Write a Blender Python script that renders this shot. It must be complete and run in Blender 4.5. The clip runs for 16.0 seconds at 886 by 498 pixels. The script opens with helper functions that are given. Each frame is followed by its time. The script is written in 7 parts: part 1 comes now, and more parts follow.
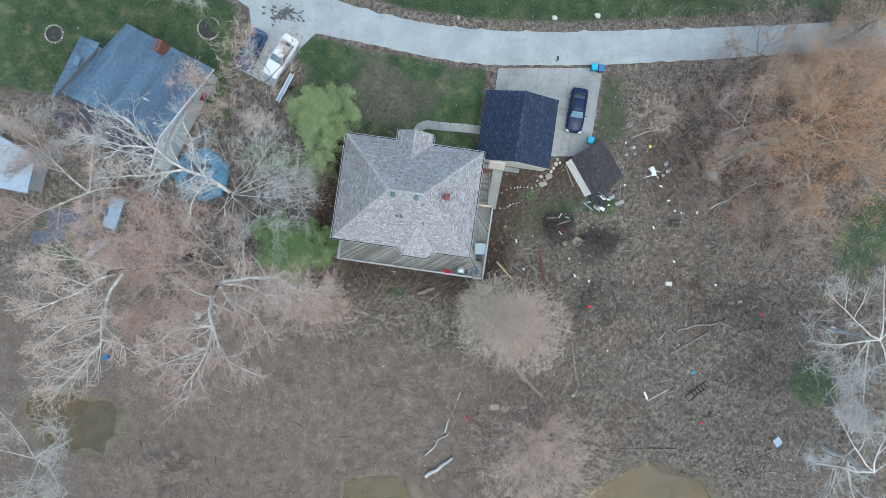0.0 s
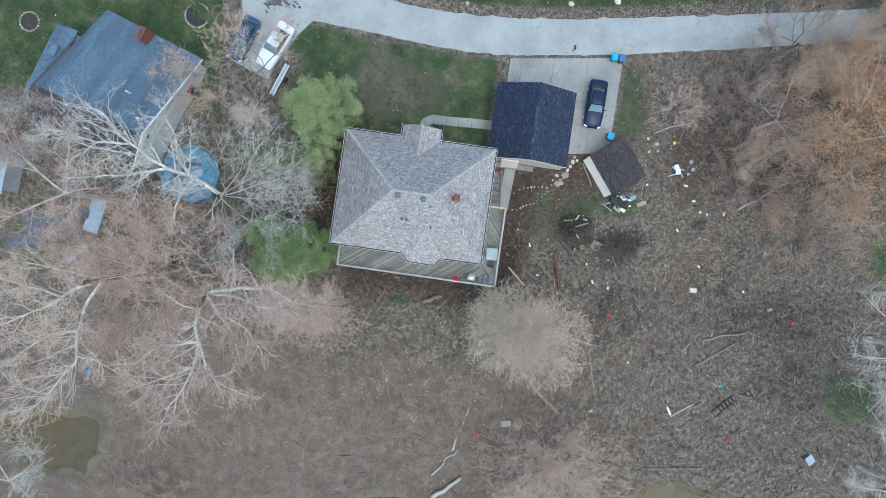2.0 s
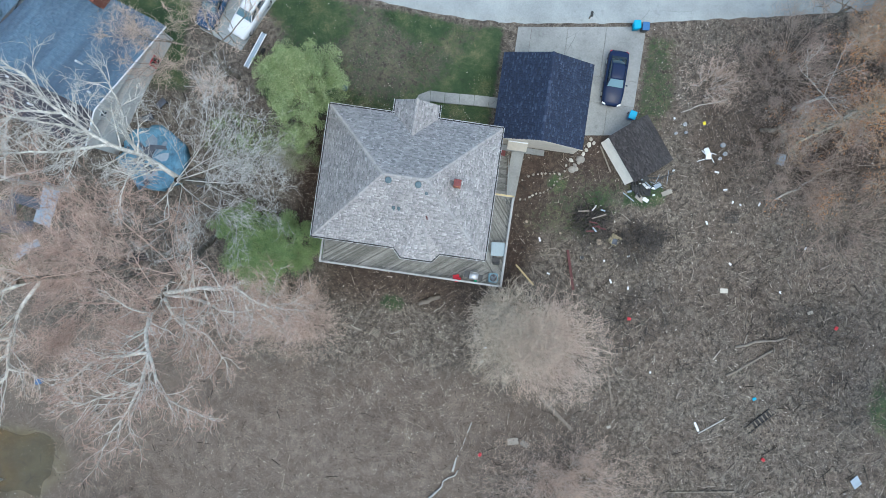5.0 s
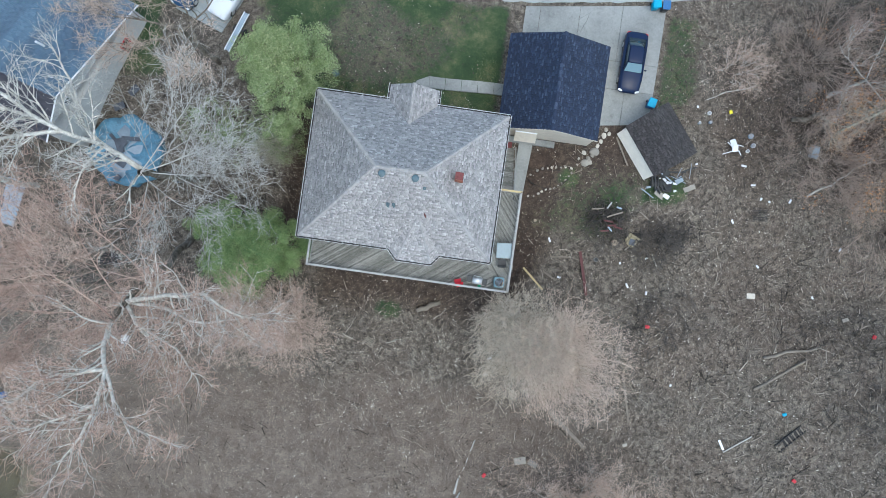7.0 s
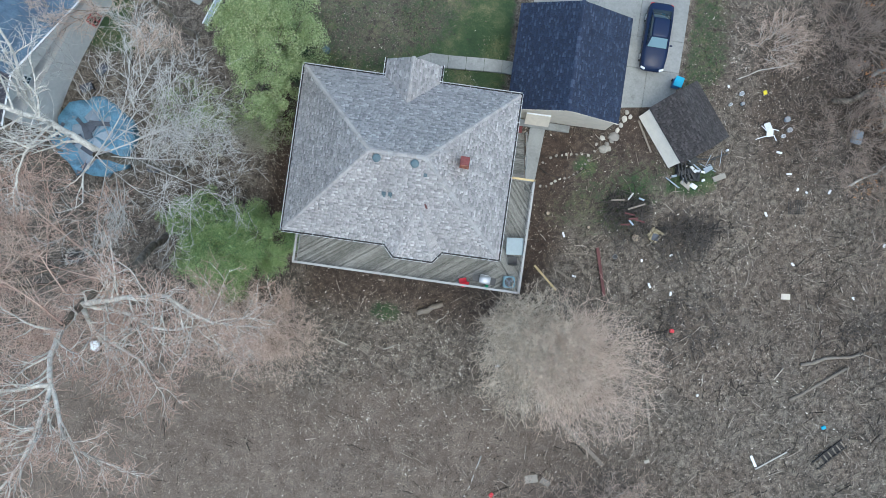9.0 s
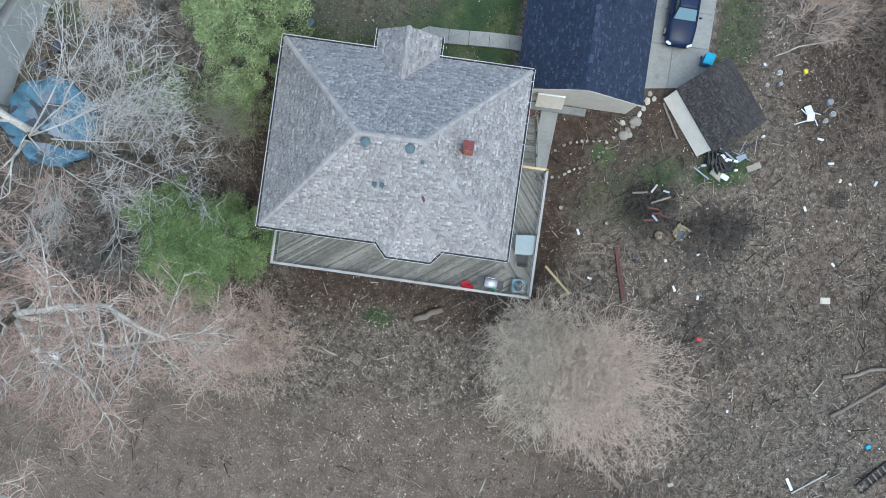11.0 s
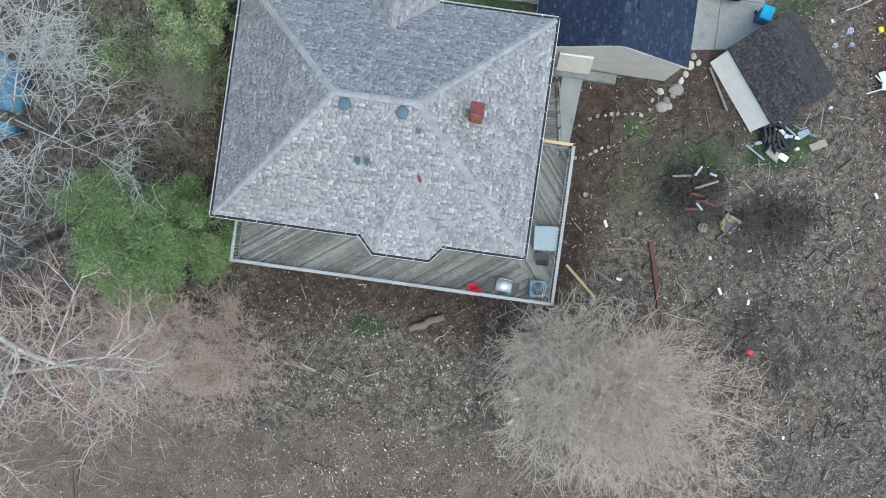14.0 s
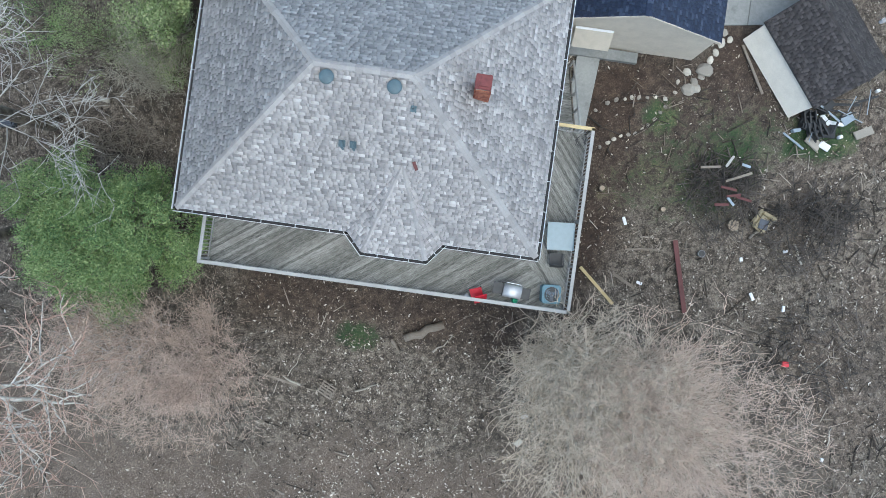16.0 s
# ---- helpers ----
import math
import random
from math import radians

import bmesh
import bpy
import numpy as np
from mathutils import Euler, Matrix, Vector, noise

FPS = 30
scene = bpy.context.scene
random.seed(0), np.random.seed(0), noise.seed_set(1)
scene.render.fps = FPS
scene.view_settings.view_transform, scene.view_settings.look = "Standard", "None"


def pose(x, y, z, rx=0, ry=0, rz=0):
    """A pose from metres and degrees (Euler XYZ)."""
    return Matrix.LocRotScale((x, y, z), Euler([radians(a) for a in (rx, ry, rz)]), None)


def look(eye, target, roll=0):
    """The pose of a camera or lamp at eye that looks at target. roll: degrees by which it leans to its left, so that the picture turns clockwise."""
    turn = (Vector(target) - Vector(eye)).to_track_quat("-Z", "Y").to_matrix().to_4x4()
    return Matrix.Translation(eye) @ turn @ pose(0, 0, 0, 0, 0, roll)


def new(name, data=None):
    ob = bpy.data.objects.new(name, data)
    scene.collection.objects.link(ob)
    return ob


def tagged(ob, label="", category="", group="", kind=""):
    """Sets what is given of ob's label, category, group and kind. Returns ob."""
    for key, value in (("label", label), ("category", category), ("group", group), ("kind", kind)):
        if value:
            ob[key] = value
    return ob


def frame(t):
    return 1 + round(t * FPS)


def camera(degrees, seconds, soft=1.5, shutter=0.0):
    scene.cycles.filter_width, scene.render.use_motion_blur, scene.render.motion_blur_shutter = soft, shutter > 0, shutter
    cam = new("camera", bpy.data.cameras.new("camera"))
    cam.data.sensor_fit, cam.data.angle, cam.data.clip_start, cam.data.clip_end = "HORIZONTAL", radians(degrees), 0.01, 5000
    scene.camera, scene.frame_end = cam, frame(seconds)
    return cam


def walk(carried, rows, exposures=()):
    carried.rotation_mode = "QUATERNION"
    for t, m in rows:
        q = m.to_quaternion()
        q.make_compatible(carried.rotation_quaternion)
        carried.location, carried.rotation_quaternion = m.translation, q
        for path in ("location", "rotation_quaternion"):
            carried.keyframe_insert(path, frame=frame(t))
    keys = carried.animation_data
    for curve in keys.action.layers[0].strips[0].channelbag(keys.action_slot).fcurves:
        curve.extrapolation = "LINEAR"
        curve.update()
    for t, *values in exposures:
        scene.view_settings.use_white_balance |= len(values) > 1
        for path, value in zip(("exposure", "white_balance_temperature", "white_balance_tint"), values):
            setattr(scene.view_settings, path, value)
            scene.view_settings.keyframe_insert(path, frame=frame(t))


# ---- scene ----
cam = camera(72.0, 16.0, soft=0.75)
# seconds, eye, lean about x and y from straight down, turn
PATH = [
    (0.0, 0.000, 0.000, 66.654, 0.217, 0.061, 8.179),
    (0.5, -0.291, 0.300, 65.407, 0.218, 0.028, 8.185),
    (1.0, -0.596, 0.522, 64.191, 0.189, 0.010, 8.149),
    (1.5, -0.849, 0.617, 62.950, 0.132, -0.042, 8.150),
    (2.0, -1.049, 0.555, 61.715, 0.047, -0.079, 8.104),
    (2.5, -1.185, 0.420, 60.474, 0.053, -0.070, 8.102),
    (3.0, -1.217, 0.280, 59.233, 0.056, -0.078, 8.068),
    (3.5, -1.146, 0.130, 57.948, 0.002, -0.101, 8.091),
    (4.0, -1.058, 0.045, 56.717, -0.007, -0.147, 8.088),
    (6.5, -0.781, 0.285, 50.607, 0.092, -0.052, 8.142),
    (7.0, -0.793, 0.183, 49.395, 0.111, 0.013, 8.098),
    (7.5, -0.828, 0.073, 48.167, 0.153, 0.077, 8.046),
    (8.0, -0.839, -0.038, 46.911, 0.151, 0.099, 8.037),
    (8.5, -0.875, -0.101, 45.696, 0.116, 0.100, 8.034),
    (9.0, -0.904, -0.113, 44.497, 0.110, 0.094, 7.999),
    (11.5, -0.961, -0.018, 38.304, -0.139, 0.073, 7.973),
    (12.0, -1.003, -0.064, 37.126, -0.107, 0.107, 7.907),
    (12.5, -1.007, -0.119, 35.986, -0.141, 0.125, 7.924),
    (13.0, -1.025, -0.176, 34.852, -0.142, 0.097, 7.915),
    (13.5, -1.004, -0.253, 33.770, -0.146, 0.033, 7.908),
    (14.0, -0.999, -0.340, 32.728, -0.061, 0.005, 7.906),
    (14.5, -0.989, -0.398, 31.734, 0.028, -0.036, 7.948),
    (15.0, -0.987, -0.415, 30.754, 0.099, -0.094, 7.958),
    (15.5, -0.980, -0.415, 29.844, 0.122, -0.115, 7.941),
    (16.0, -1.008, -0.431, 29.071, 0.106, -0.078, 7.945),
]
walk(cam, [(t, pose(x, y, z, 0, 0, rz) @ pose(0, 0, 0, rx, 0, 0) @ pose(0, 0, 0, 0, ry, 0)) for t, x, y, z, rx, ry, rz in PATH], exposures=[(0.0, 1.09, 6100, -3.5), (16.0, 1.09, 6100, -3.5)])

# ---- light ----
SUN_LIFT, SUN_TURN = 73.0, 140.0  # degrees; the veiled sun stands to the south-east
world = bpy.data.worlds.new("sky")
scene.world = world
world.use_nodes = True
wn = world.node_tree
sky = wn.nodes.new("ShaderNodeTexSky")
sky.sky_type = "NISHITA"
sky.sun_disc = False
sky.sun_elevation, sky.sun_rotation = radians(SUN_LIFT), radians(SUN_TURN)
sky.dust_density, sky.ozone_density, sky.air_density = 3.0, 2.5, 1.0
wn.links.new(sky.outputs[0], wn.nodes["Background"].inputs[0])
wn.nodes["Background"].inputs[1].default_value = 0.15
lamp = bpy.data.lights.new("sun", "SUN")
lamp.energy, lamp.angle, lamp.color = 0.42, radians(100), (1.0, 0.86, 0.74)
sun = new("sun", lamp)
sun.matrix_world = look((0, 0, 0), (-math.sin(radians(SUN_TURN)), -math.cos(radians(SUN_TURN)), -math.tan(radians(SUN_LIFT))))


# ---- materials ----
class Nodes:
    """A small builder of node materials in object-space metres."""

    def __init__(self, name):
        self.mat = bpy.data.materials.new(name)
        self.mat.use_nodes = True
        self.t = self.mat.node_tree
        self.bsdf = self.t.nodes["Principled BSDF"]
        self.pos = self.t.nodes.new("ShaderNodeNewGeometry").outputs["Position"]

    def put(self, kind, **ins):
        n = self.t.nodes.new(kind)
        for k, v in ins.items():
            s = n.inputs[int(k[1:])] if k[0] == "i" and k[1:].isdigit() else n.inputs[k]
            if isinstance(v, bpy.types.NodeSocket):
                self.t.links.new(v, s)
            else:
                s.default_value = v
        return n

    def noise(self, scale, detail=4.0, rough=0.6, vec=None):
        return self.put("ShaderNodeTexNoise", Vector=vec or self.pos, Scale=scale, Detail=detail, Roughness=rough).outputs[0]

    def cells(self, scale, vec=None):
        return self.put("ShaderNodeTexVoronoi", Vector=vec or self.pos, Scale=scale)

    def ramp(self, fac, *stops):
        n = self.put("ShaderNodeValToRGB", Fac=fac)
        e = n.color_ramp.elements
        while len(e) < len(stops):
            e.new(0.5)
        for el, (p, c) in zip(e, stops):
            el.position = p
            el.color = (*c, 1) if len(c) == 3 else c
        return n.outputs[0]

    def mix(self, fac, a, b):
        n = self.t.nodes.new("ShaderNodeMix")
        n.data_type = "RGBA"
        for s, v in ((n.inputs[0], fac), (n.inputs[6], a), (n.inputs[7], b)):
            if isinstance(v, bpy.types.NodeSocket):
                self.t.links.new(v, s)
            else:
                s.default_value = (*v, 1) if isinstance(v, tuple) and len(v) == 3 else v
        return n.outputs[2]

    def math(self, op, a, b=0.0):
        n = self.t.nodes.new("ShaderNodeMath")
        n.operation = op
        for s, v in zip(n.inputs, (a, b)):
            if isinstance(v, bpy.types.NodeSocket):
                self.t.links.new(v, s)
            else:
                s.default_value = v
        return n.outputs[0]

    def step(self, v, lo, hi):
        n = self.put("ShaderNodeMapRange", Value=v)
        n.inputs[1].default_value, n.inputs[2].default_value = lo, hi
        return n.outputs[0]

    def attr(self, name):
        n = self.t.nodes.new("ShaderNodeAttribute")
        n.attribute_name = name
        return n.outputs["Fac"]

    def pick(self):
        """A random number for each piece, joined or an object of its own."""
        a = self.t.nodes.new("ShaderNodeNewGeometry").outputs["Random Per Island"]
        b = self.t.nodes.new("ShaderNodeObjectInfo").outputs["Random"]
        return self.math("FRACT", self.math("ADD", a, b))

    def done(self, colour, rough=0.8, bump=None, strength=0.3, depth=0.02, metal=0.0):
        b = self.bsdf
        if isinstance(colour, bpy.types.NodeSocket):
            self.t.links.new(colour, b.inputs["Base Color"])
        else:
            b.inputs["Base Color"].default_value = (*colour, 1)
        if isinstance(rough, bpy.types.NodeSocket):
            self.t.links.new(rough, b.inputs["Roughness"])
        else:
            b.inputs["Roughness"].default_value = rough
        b.inputs["Metallic"].default_value = metal
        if bump is not None:
            n = self.put("ShaderNodeBump", Height=bump, Strength=strength, Distance=depth)
            self.t.links.new(n.outputs[0], b.inputs["Normal"])
        return self.mat


def plain(name, c, rough=0.6, vary=0.18, scale=6.0, metal=0.0):
    """A painted, plastic or worn surface: one colour with grime at two scales."""
    n = Nodes(name)
    lo, hi = tuple(v * (1 - vary) for v in c), tuple(min(1, v * (1 + vary)) for v in c)
    f = n.math("ADD", n.math("MULTIPLY", n.noise(scale), 0.6), n.math("MULTIPLY", n.noise(scale * 9), 0.4))
    return n.done(n.ramp(f, (0.35, lo), (0.65, hi)), rough, n.noise(scale * 12), 0.15, 0.01, metal)


def pieces(name, stops, rough=0.85, grain=60.0, vary=0.25):
    """Each piece has its own tone, with grain and stains over all."""
    n = Nodes(name)
    c = n.ramp(n.pick(), *stops)
    c = n.mix(n.step(n.noise(grain, 3), 0.3, 0.75), c, n.mix(vary, c, (0.02, 0.02, 0.02)))
    c = n.mix(n.math("MULTIPLY", n.step(n.noise(0.9, 5), 0.45, 0.8), 0.35), c, tuple(v * 0.72 for v in stops[0][1]))
    return n.done(c, rough, n.noise(grain, 2), 0.4, 0.01)


def timber(name, dark, light, grey=0.0, along=(1, 0, 0)):
    n = Nodes(name)
    m = n.put("ShaderNodeMapping", Vector=n.put("ShaderNodeTexCoord").outputs["Object"])
    m.inputs["Scale"].default_value = tuple(0.6 if a else 9.0 for a in along)
    g = n.noise(4.0, 6, 0.65, m.outputs[0])
    c = n.ramp(g, (0.3, dark), (0.7, light))
    c = n.mix(n.math("MULTIPLY", n.pick(), 0.45), c, dark)
    c = n.mix(n.math("MULTIPLY", n.step(n.noise(0.8, 5), 0.45, 0.7), 0.5), c, tuple(v * 0.6 for v in dark))
    return n.done(c, 0.8, g, 0.3, 0.006)


def bark(name, dark, light, patch=2.2):
    n = Nodes(name)
    c = n.ramp(n.noise(patch, 5, 0.7), (0.38, dark), (0.6, light))
    c = n.mix(n.step(n.noise(patch * 9, 3), 0.5, 0.8), c, tuple(v * 0.6 for v in dark))
    return n.done(c, 0.85, n.noise(30, 3), 0.5, 0.02)


def twig_mat(name, a, b):
    n = Nodes(name)
    c = n.ramp(n.math("ADD", n.math("MULTIPLY", n.pick(), 0.6), n.math("MULTIPLY", n.noise(0.35, 3), 0.4)), (0.25, a), (0.7, b))
    return n.done(c, 0.8)


def leaf_mat(name, a, b, c3):
    n = Nodes(name)
    c = n.ramp(n.math("ADD", n.math("MULTIPLY", n.pick(), 0.45), n.math("MULTIPLY", n.noise(0.7, 3), 0.55)), (0.25, a), (0.5, b), (0.75, c3))
    n.bsdf.inputs["Subsurface Weight"].default_value = 0.0
    return n.done(c, 0.6)


def ground_mat():
    n = Nodes("ground")
    fine, mid, big = n.noise(15, 9, 0.8), n.noise(2.4, 9, 0.78), n.noise(0.22, 6, 0.6)
    both = n.math("ADD", n.math("MULTIPLY", fine, 0.5), n.math("MULTIPLY", mid, 0.5))
    soil = n.ramp(both, (0.42, (0.02, 0.016, 0.012)), (0.5, (0.092, 0.076, 0.06)), (0.58, (0.31, 0.272, 0.22)))
    leafy = n.ramp(both, (0.42, (0.02, 0.015, 0.012)), (0.5, (0.1, 0.078, 0.06)), (0.58, (0.28, 0.23, 0.18)))
    red = n.ramp(both, (0.38, (0.012, 0.008, 0.006)), (0.5, (0.045, 0.029, 0.02)), (0.63, (0.12, 0.082, 0.058)))
    flecks = n.cells(19.0)
    chips = n.cells(7.5)
    few = n.math("MULTIPLY", n.step(flecks.outputs["Color"], 0.8, 0.86), n.step(n.noise(0.9, 7, 0.7), 0.44, 0.62))
    broad = n.math("MULTIPLY", n.step(chips.outputs["Color"], 0.74, 0.86), n.step(n.noise(1.1, 6, 0.7), 0.46, 0.62))
    litter = n.mix(n.math("MULTIPLY", broad, 0.7), n.mix(n.step(big, 0.42, 0.58), soil, leafy), (0.3, 0.27, 0.225))
    mud = n.ramp(n.math("ADD", n.math("MULTIPLY", n.noise(13, 8, 0.82), 0.72), n.math("MULTIPLY", n.noise(0.8, 9, 0.75), 0.28)), (0.39, (0.045, 0.035, 0.027)), (0.5, (0.122, 0.095, 0.074)), (0.61, (0.25, 0.208, 0.168)))
    grass = n.ramp(n.math("ADD", n.math("MULTIPLY", n.noise(14, 7, 0.78), 0.5), n.math("MULTIPLY", n.noise(0.55, 7, 0.68), 0.5)), (0.38, (0.014, 0.03, 0.012)), (0.5, (0.036, 0.066, 0.024)), (0.57, (0.1, 0.108, 0.05)), (0.66, (0.25, 0.225, 0.15)))
    bed = n.ramp(n.noise(0.6, 3), (0.4, (0.1, 0.076, 0.042)), (0.6, (0.16, 0.13, 0.08)))
    c = n.mix(n.attr("litter"), soil, litter)
    c = n.mix(n.attr("mud"), c, mud)
    c = n.mix(n.math("MULTIPLY", n.step(n.noise(0.6, 10, 0.85), 0.48, 0.62), n.math("SUBTRACT", 0.42, n.math("MULTIPLY", n.attr("mud"), 0.25))), c, (0.034, 0.028, 0.022))
    c = n.mix(n.math("MULTIPLY", few, 0.8), c, (0.4, 0.365, 0.31))
    c = n.mix(n.attr("red"), c, n.mix(n.math("MULTIPLY", few, 0.35), red, (0.3, 0.26, 0.2)))
    edge = n.math("ADD", n.attr("grass"), n.math("MULTIPLY", n.math("SUBTRACT", mid, 0.5), 1.7))
    c = n.mix(n.math("MULTIPLY", n.step(edge, 0.3, 0.62), n.step(n.attr("grass"), 0.02, 0.15)), c, grass)
    c = n.mix(n.attr("bed"), c, bed)
    wet = n.math("SUBTRACT", 0.95, n.math("MULTIPLY", n.attr("bed"), 0.4))
    return n.done(c, wet, n.math("ADD", fine, n.math("MULTIPLY", chips.outputs["Distance"], 0.5)), 0.7, 0.05)


def paved(name, lo, hi, tint, crack=True):
    n = Nodes(name)
    c = n.ramp(n.math("ADD", n.math("MULTIPLY", n.noise(0.35, 5), 0.6), n.math("MULTIPLY", n.noise(7, 5, 0.7), 0.4)), (0.36, lo), (0.62, hi))
    c = n.mix(n.math("MULTIPLY", n.step(n.noise(1.3, 6, 0.7), 0.56, 0.72), 0.5), c, tint)
    if crack:
        w = n.put("ShaderNodeTexVoronoi", Vector=n.put("ShaderNodeMixRGB", Fac=0.12, Color1=n.pos, Color2=n.put("ShaderNodeTexNoise", Vector=n.pos, Scale=1.5).outputs["Color"]).outputs[0], Scale=0.28)
        w.feature = "DISTANCE_TO_EDGE"
        c = n.mix(n.math("MULTIPLY", n.math("SUBTRACT", 1.0, n.step(w.outputs["Distance"], 0.0, 0.005)), n.step(n.noise(0.2, 2), 0.54, 0.62)), c, tuple(v * 0.6 for v in lo))
    return n.done(c, 0.85, n.noise(40, 3), 0.25, 0.01)


SHINGLE = pieces("house_shingle", [(0.0, (0.27, 0.257, 0.252)), (0.2, (0.375, 0.354, 0.346)), (0.6, (0.46, 0.432, 0.42)), (0.88, (0.52, 0.488, 0.473)), (0.95, (0.6, 0.57, 0.553)), (1.0, (0.68, 0.655, 0.638))], 0.9, 60, 0.25)
CAP = pieces("ridge_cap", [(0.0, (0.31, 0.297, 0.29)), (0.5, (0.36, 0.345, 0.336)), (1.0, (0.41, 0.395, 0.385))], 0.9, 45, 0.2)
NAVY = pieces("navy_shingle", [(0.0, (0.015, 0.026, 0.058)), (0.6, (0.023, 0.038, 0.08)), (0.85, (0.036, 0.055, 0.105)), (1.0, (0.08, 0.105, 0.17))], 0.85, 45, 0.3)
BROWN = pieces("brown_shingle", [(0.0, (0.05, 0.043, 0.043)), (0.6, (0.085, 0.075, 0.074)), (1.0, (0.13, 0.117, 0.112))], 0.9, 45, 0.3)


def streaked(name, stops, dark, way):
    """Shingles with long stains that run down the slope."""
    n = Nodes(name)
    c = n.ramp(n.pick(), *stops)
    m = n.put("ShaderNodeMapping", Vector=n.pos)
    m.inputs["Rotation"].default_value = (0, 0, radians(-way))
    m2 = n.put("ShaderNodeMapping", Vector=m.outputs[0])
    m2.inputs["Scale"].default_value = (1.0, 0.16, 0.1)
    f = n.math("MULTIPLY", n.step(n.noise(0.55, 5, 0.6, m2.outputs[0]), 0.42, 0.68), 0.75)
    c = n.mix(f, c, dark)
    c = n.mix(n.step(n.noise(25, 3), 0.45, 0.8), c, tuple(v * 0.7 for v in stops[0][1]))
    return n.done(c, 0.75, n.noise(40, 2), 0.3, 0.01)


SLATE = streaked("blue_shingle", [(0.0, (0.125, 0.2, 0.275)), (0.5, (0.145, 0.222, 0.298)), (1.0, (0.165, 0.244, 0.32))], (0.05, 0.058, 0.095), -18)
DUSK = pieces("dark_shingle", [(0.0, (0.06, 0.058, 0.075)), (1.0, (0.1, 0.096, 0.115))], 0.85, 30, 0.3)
FELT = plain("roof_felt", (0.07, 0.068, 0.066), 0.9)
WHITE = plain("white_metal", (0.72, 0.74, 0.76), 0.45, 0.1)
GUTTER = plain("gutter_dirt", (0.035, 0.033, 0.032), 0.9, 0.4, 12)
SHEDWALL = plain("off_white_siding", (0.8, 0.76, 0.67), 0.6, 0.08, 2.0)
CREAM = plain("cream_siding", (0.62, 0.56, 0.47), 0.7, 0.1, 2.0)
SIDING = plain("grey_siding", (0.42, 0.41, 0.4), 0.8, 0.12, 2.0)
FOUND = plain("block_wall", (0.25, 0.24, 0.23), 0.9, 0.2, 2.0)
BRICK = pieces("red_brick", [(0.0, (0.2, 0.06, 0.04)), (0.5, (0.3, 0.1, 0.06)), (1.0, (0.42, 0.17, 0.1))], 0.9, 50, 0.3)
MORTAR = plain("mortar", (0.3, 0.24, 0.2), 0.95)
RUST = plain("red_cap", (0.16, 0.035, 0.035), 0.6, 0.3)
VENT = plain("blue_grey_vent", (0.085, 0.13, 0.15), 0.5, 0.2)


def decking(name, way):
    """Weathered deck boards: long silver and dark streaks that follow the boards."""
    n = Nodes(name)
    m = n.put("ShaderNodeMapping", Vector=n.pos)
    m.inputs["Rotation"].default_value = (0, 0, radians(-way))
    m2 = n.put("ShaderNodeMapping", Vector=m.outputs[0])
    m2.inputs["Scale"].default_value = (2.2, 20.0, 1.0)
    streak = n.noise(1.6, 7, 0.72, m2.outputs[0])
    c = n.ramp(n.math("ADD", n.math("MULTIPLY", streak, 0.84), n.math("MULTIPLY", n.pick(), 0.16)), (0.36, (0.075, 0.072, 0.064)), (0.5, (0.22, 0.216, 0.194)), (0.62, (0.37, 0.362, 0.33)))
    c = n.mix(n.math("MULTIPLY", n.step(n.noise(0.55, 5, 0.65), 0.48, 0.7), 0.55), c, (0.11, 0.105, 0.09))
    return n.done(c, 0.85, streak, 0.4, 0.01)


BOARD = decking("weathered_board", 36.0)
BOARD_E = decking("weathered_board_side", -52.0)
TREAD = decking("weathered_tread", 0.0)
RAIL = timber("grey_rail", (0.34, 0.335, 0.315), (0.5, 0.49, 0.465))
PINE = timber("new_pine", (0.5, 0.38, 0.19), (0.66, 0.54, 0.31))
OLDWOOD = timber("old_wood", (0.14, 0.115, 0.09), (0.34, 0.3, 0.25))
REDWOOD = timber("red_wood", (0.09, 0.03, 0.03), (0.17, 0.07, 0.065))
CONCRETE = paved("concrete", (0.19, 0.196, 0.19), (0.315, 0.32, 0.308), (0.125, 0.126, 0.12))
ROADTOP = paved("road_surface", (0.245, 0.265, 0.265), (0.35, 0.375, 0.372), (0.17, 0.18, 0.18))
GROUND = ground_mat()
STONE = pieces("pale_stone", [(0.0, (0.25, 0.23, 0.2)), (0.5, (0.42, 0.39, 0.33)), (1.0, (0.62, 0.58, 0.5))], 0.9, 20, 0.2)
BARK_W = bark("pale_bark", (0.36, 0.34, 0.3), (0.7, 0.67, 0.61))
BARK_G = bark("grey_green_bark", (0.33, 0.335, 0.3), (0.62, 0.62, 0.56))
BARK_M = bark("mossy_bark", (0.17, 0.16, 0.12), (0.46, 0.43, 0.36))
BARK_B = bark("brown_bark", (0.09, 0.072, 0.055), (0.26, 0.225, 0.18))
TWIG_R = twig_mat("red_twig", (0.36, 0.225, 0.175), (0.6, 0.445, 0.36))
TWIG_P = twig_mat("pink_tan_twig", (0.5, 0.38, 0.3), (0.74, 0.585, 0.48))
TWIG_TAN = twig_mat("olive_tan_twig", (0.47, 0.395, 0.305), (0.72, 0.61, 0.485))
TWIG_G = twig_mat("grey_twig", (0.48, 0.455, 0.42), (0.7, 0.67, 0.62))
TWIG_H = twig_mat("ash_twig", (0.3, 0.29, 0.27), (0.52, 0.51, 0.475))
TWIG_B = twig_mat("brown_twig", (0.3, 0.22, 0.175), (0.52, 0.42, 0.345))
TWIG_RUST = twig_mat("rust_twig", (0.32, 0.17, 0.09), (0.56, 0.38, 0.24))
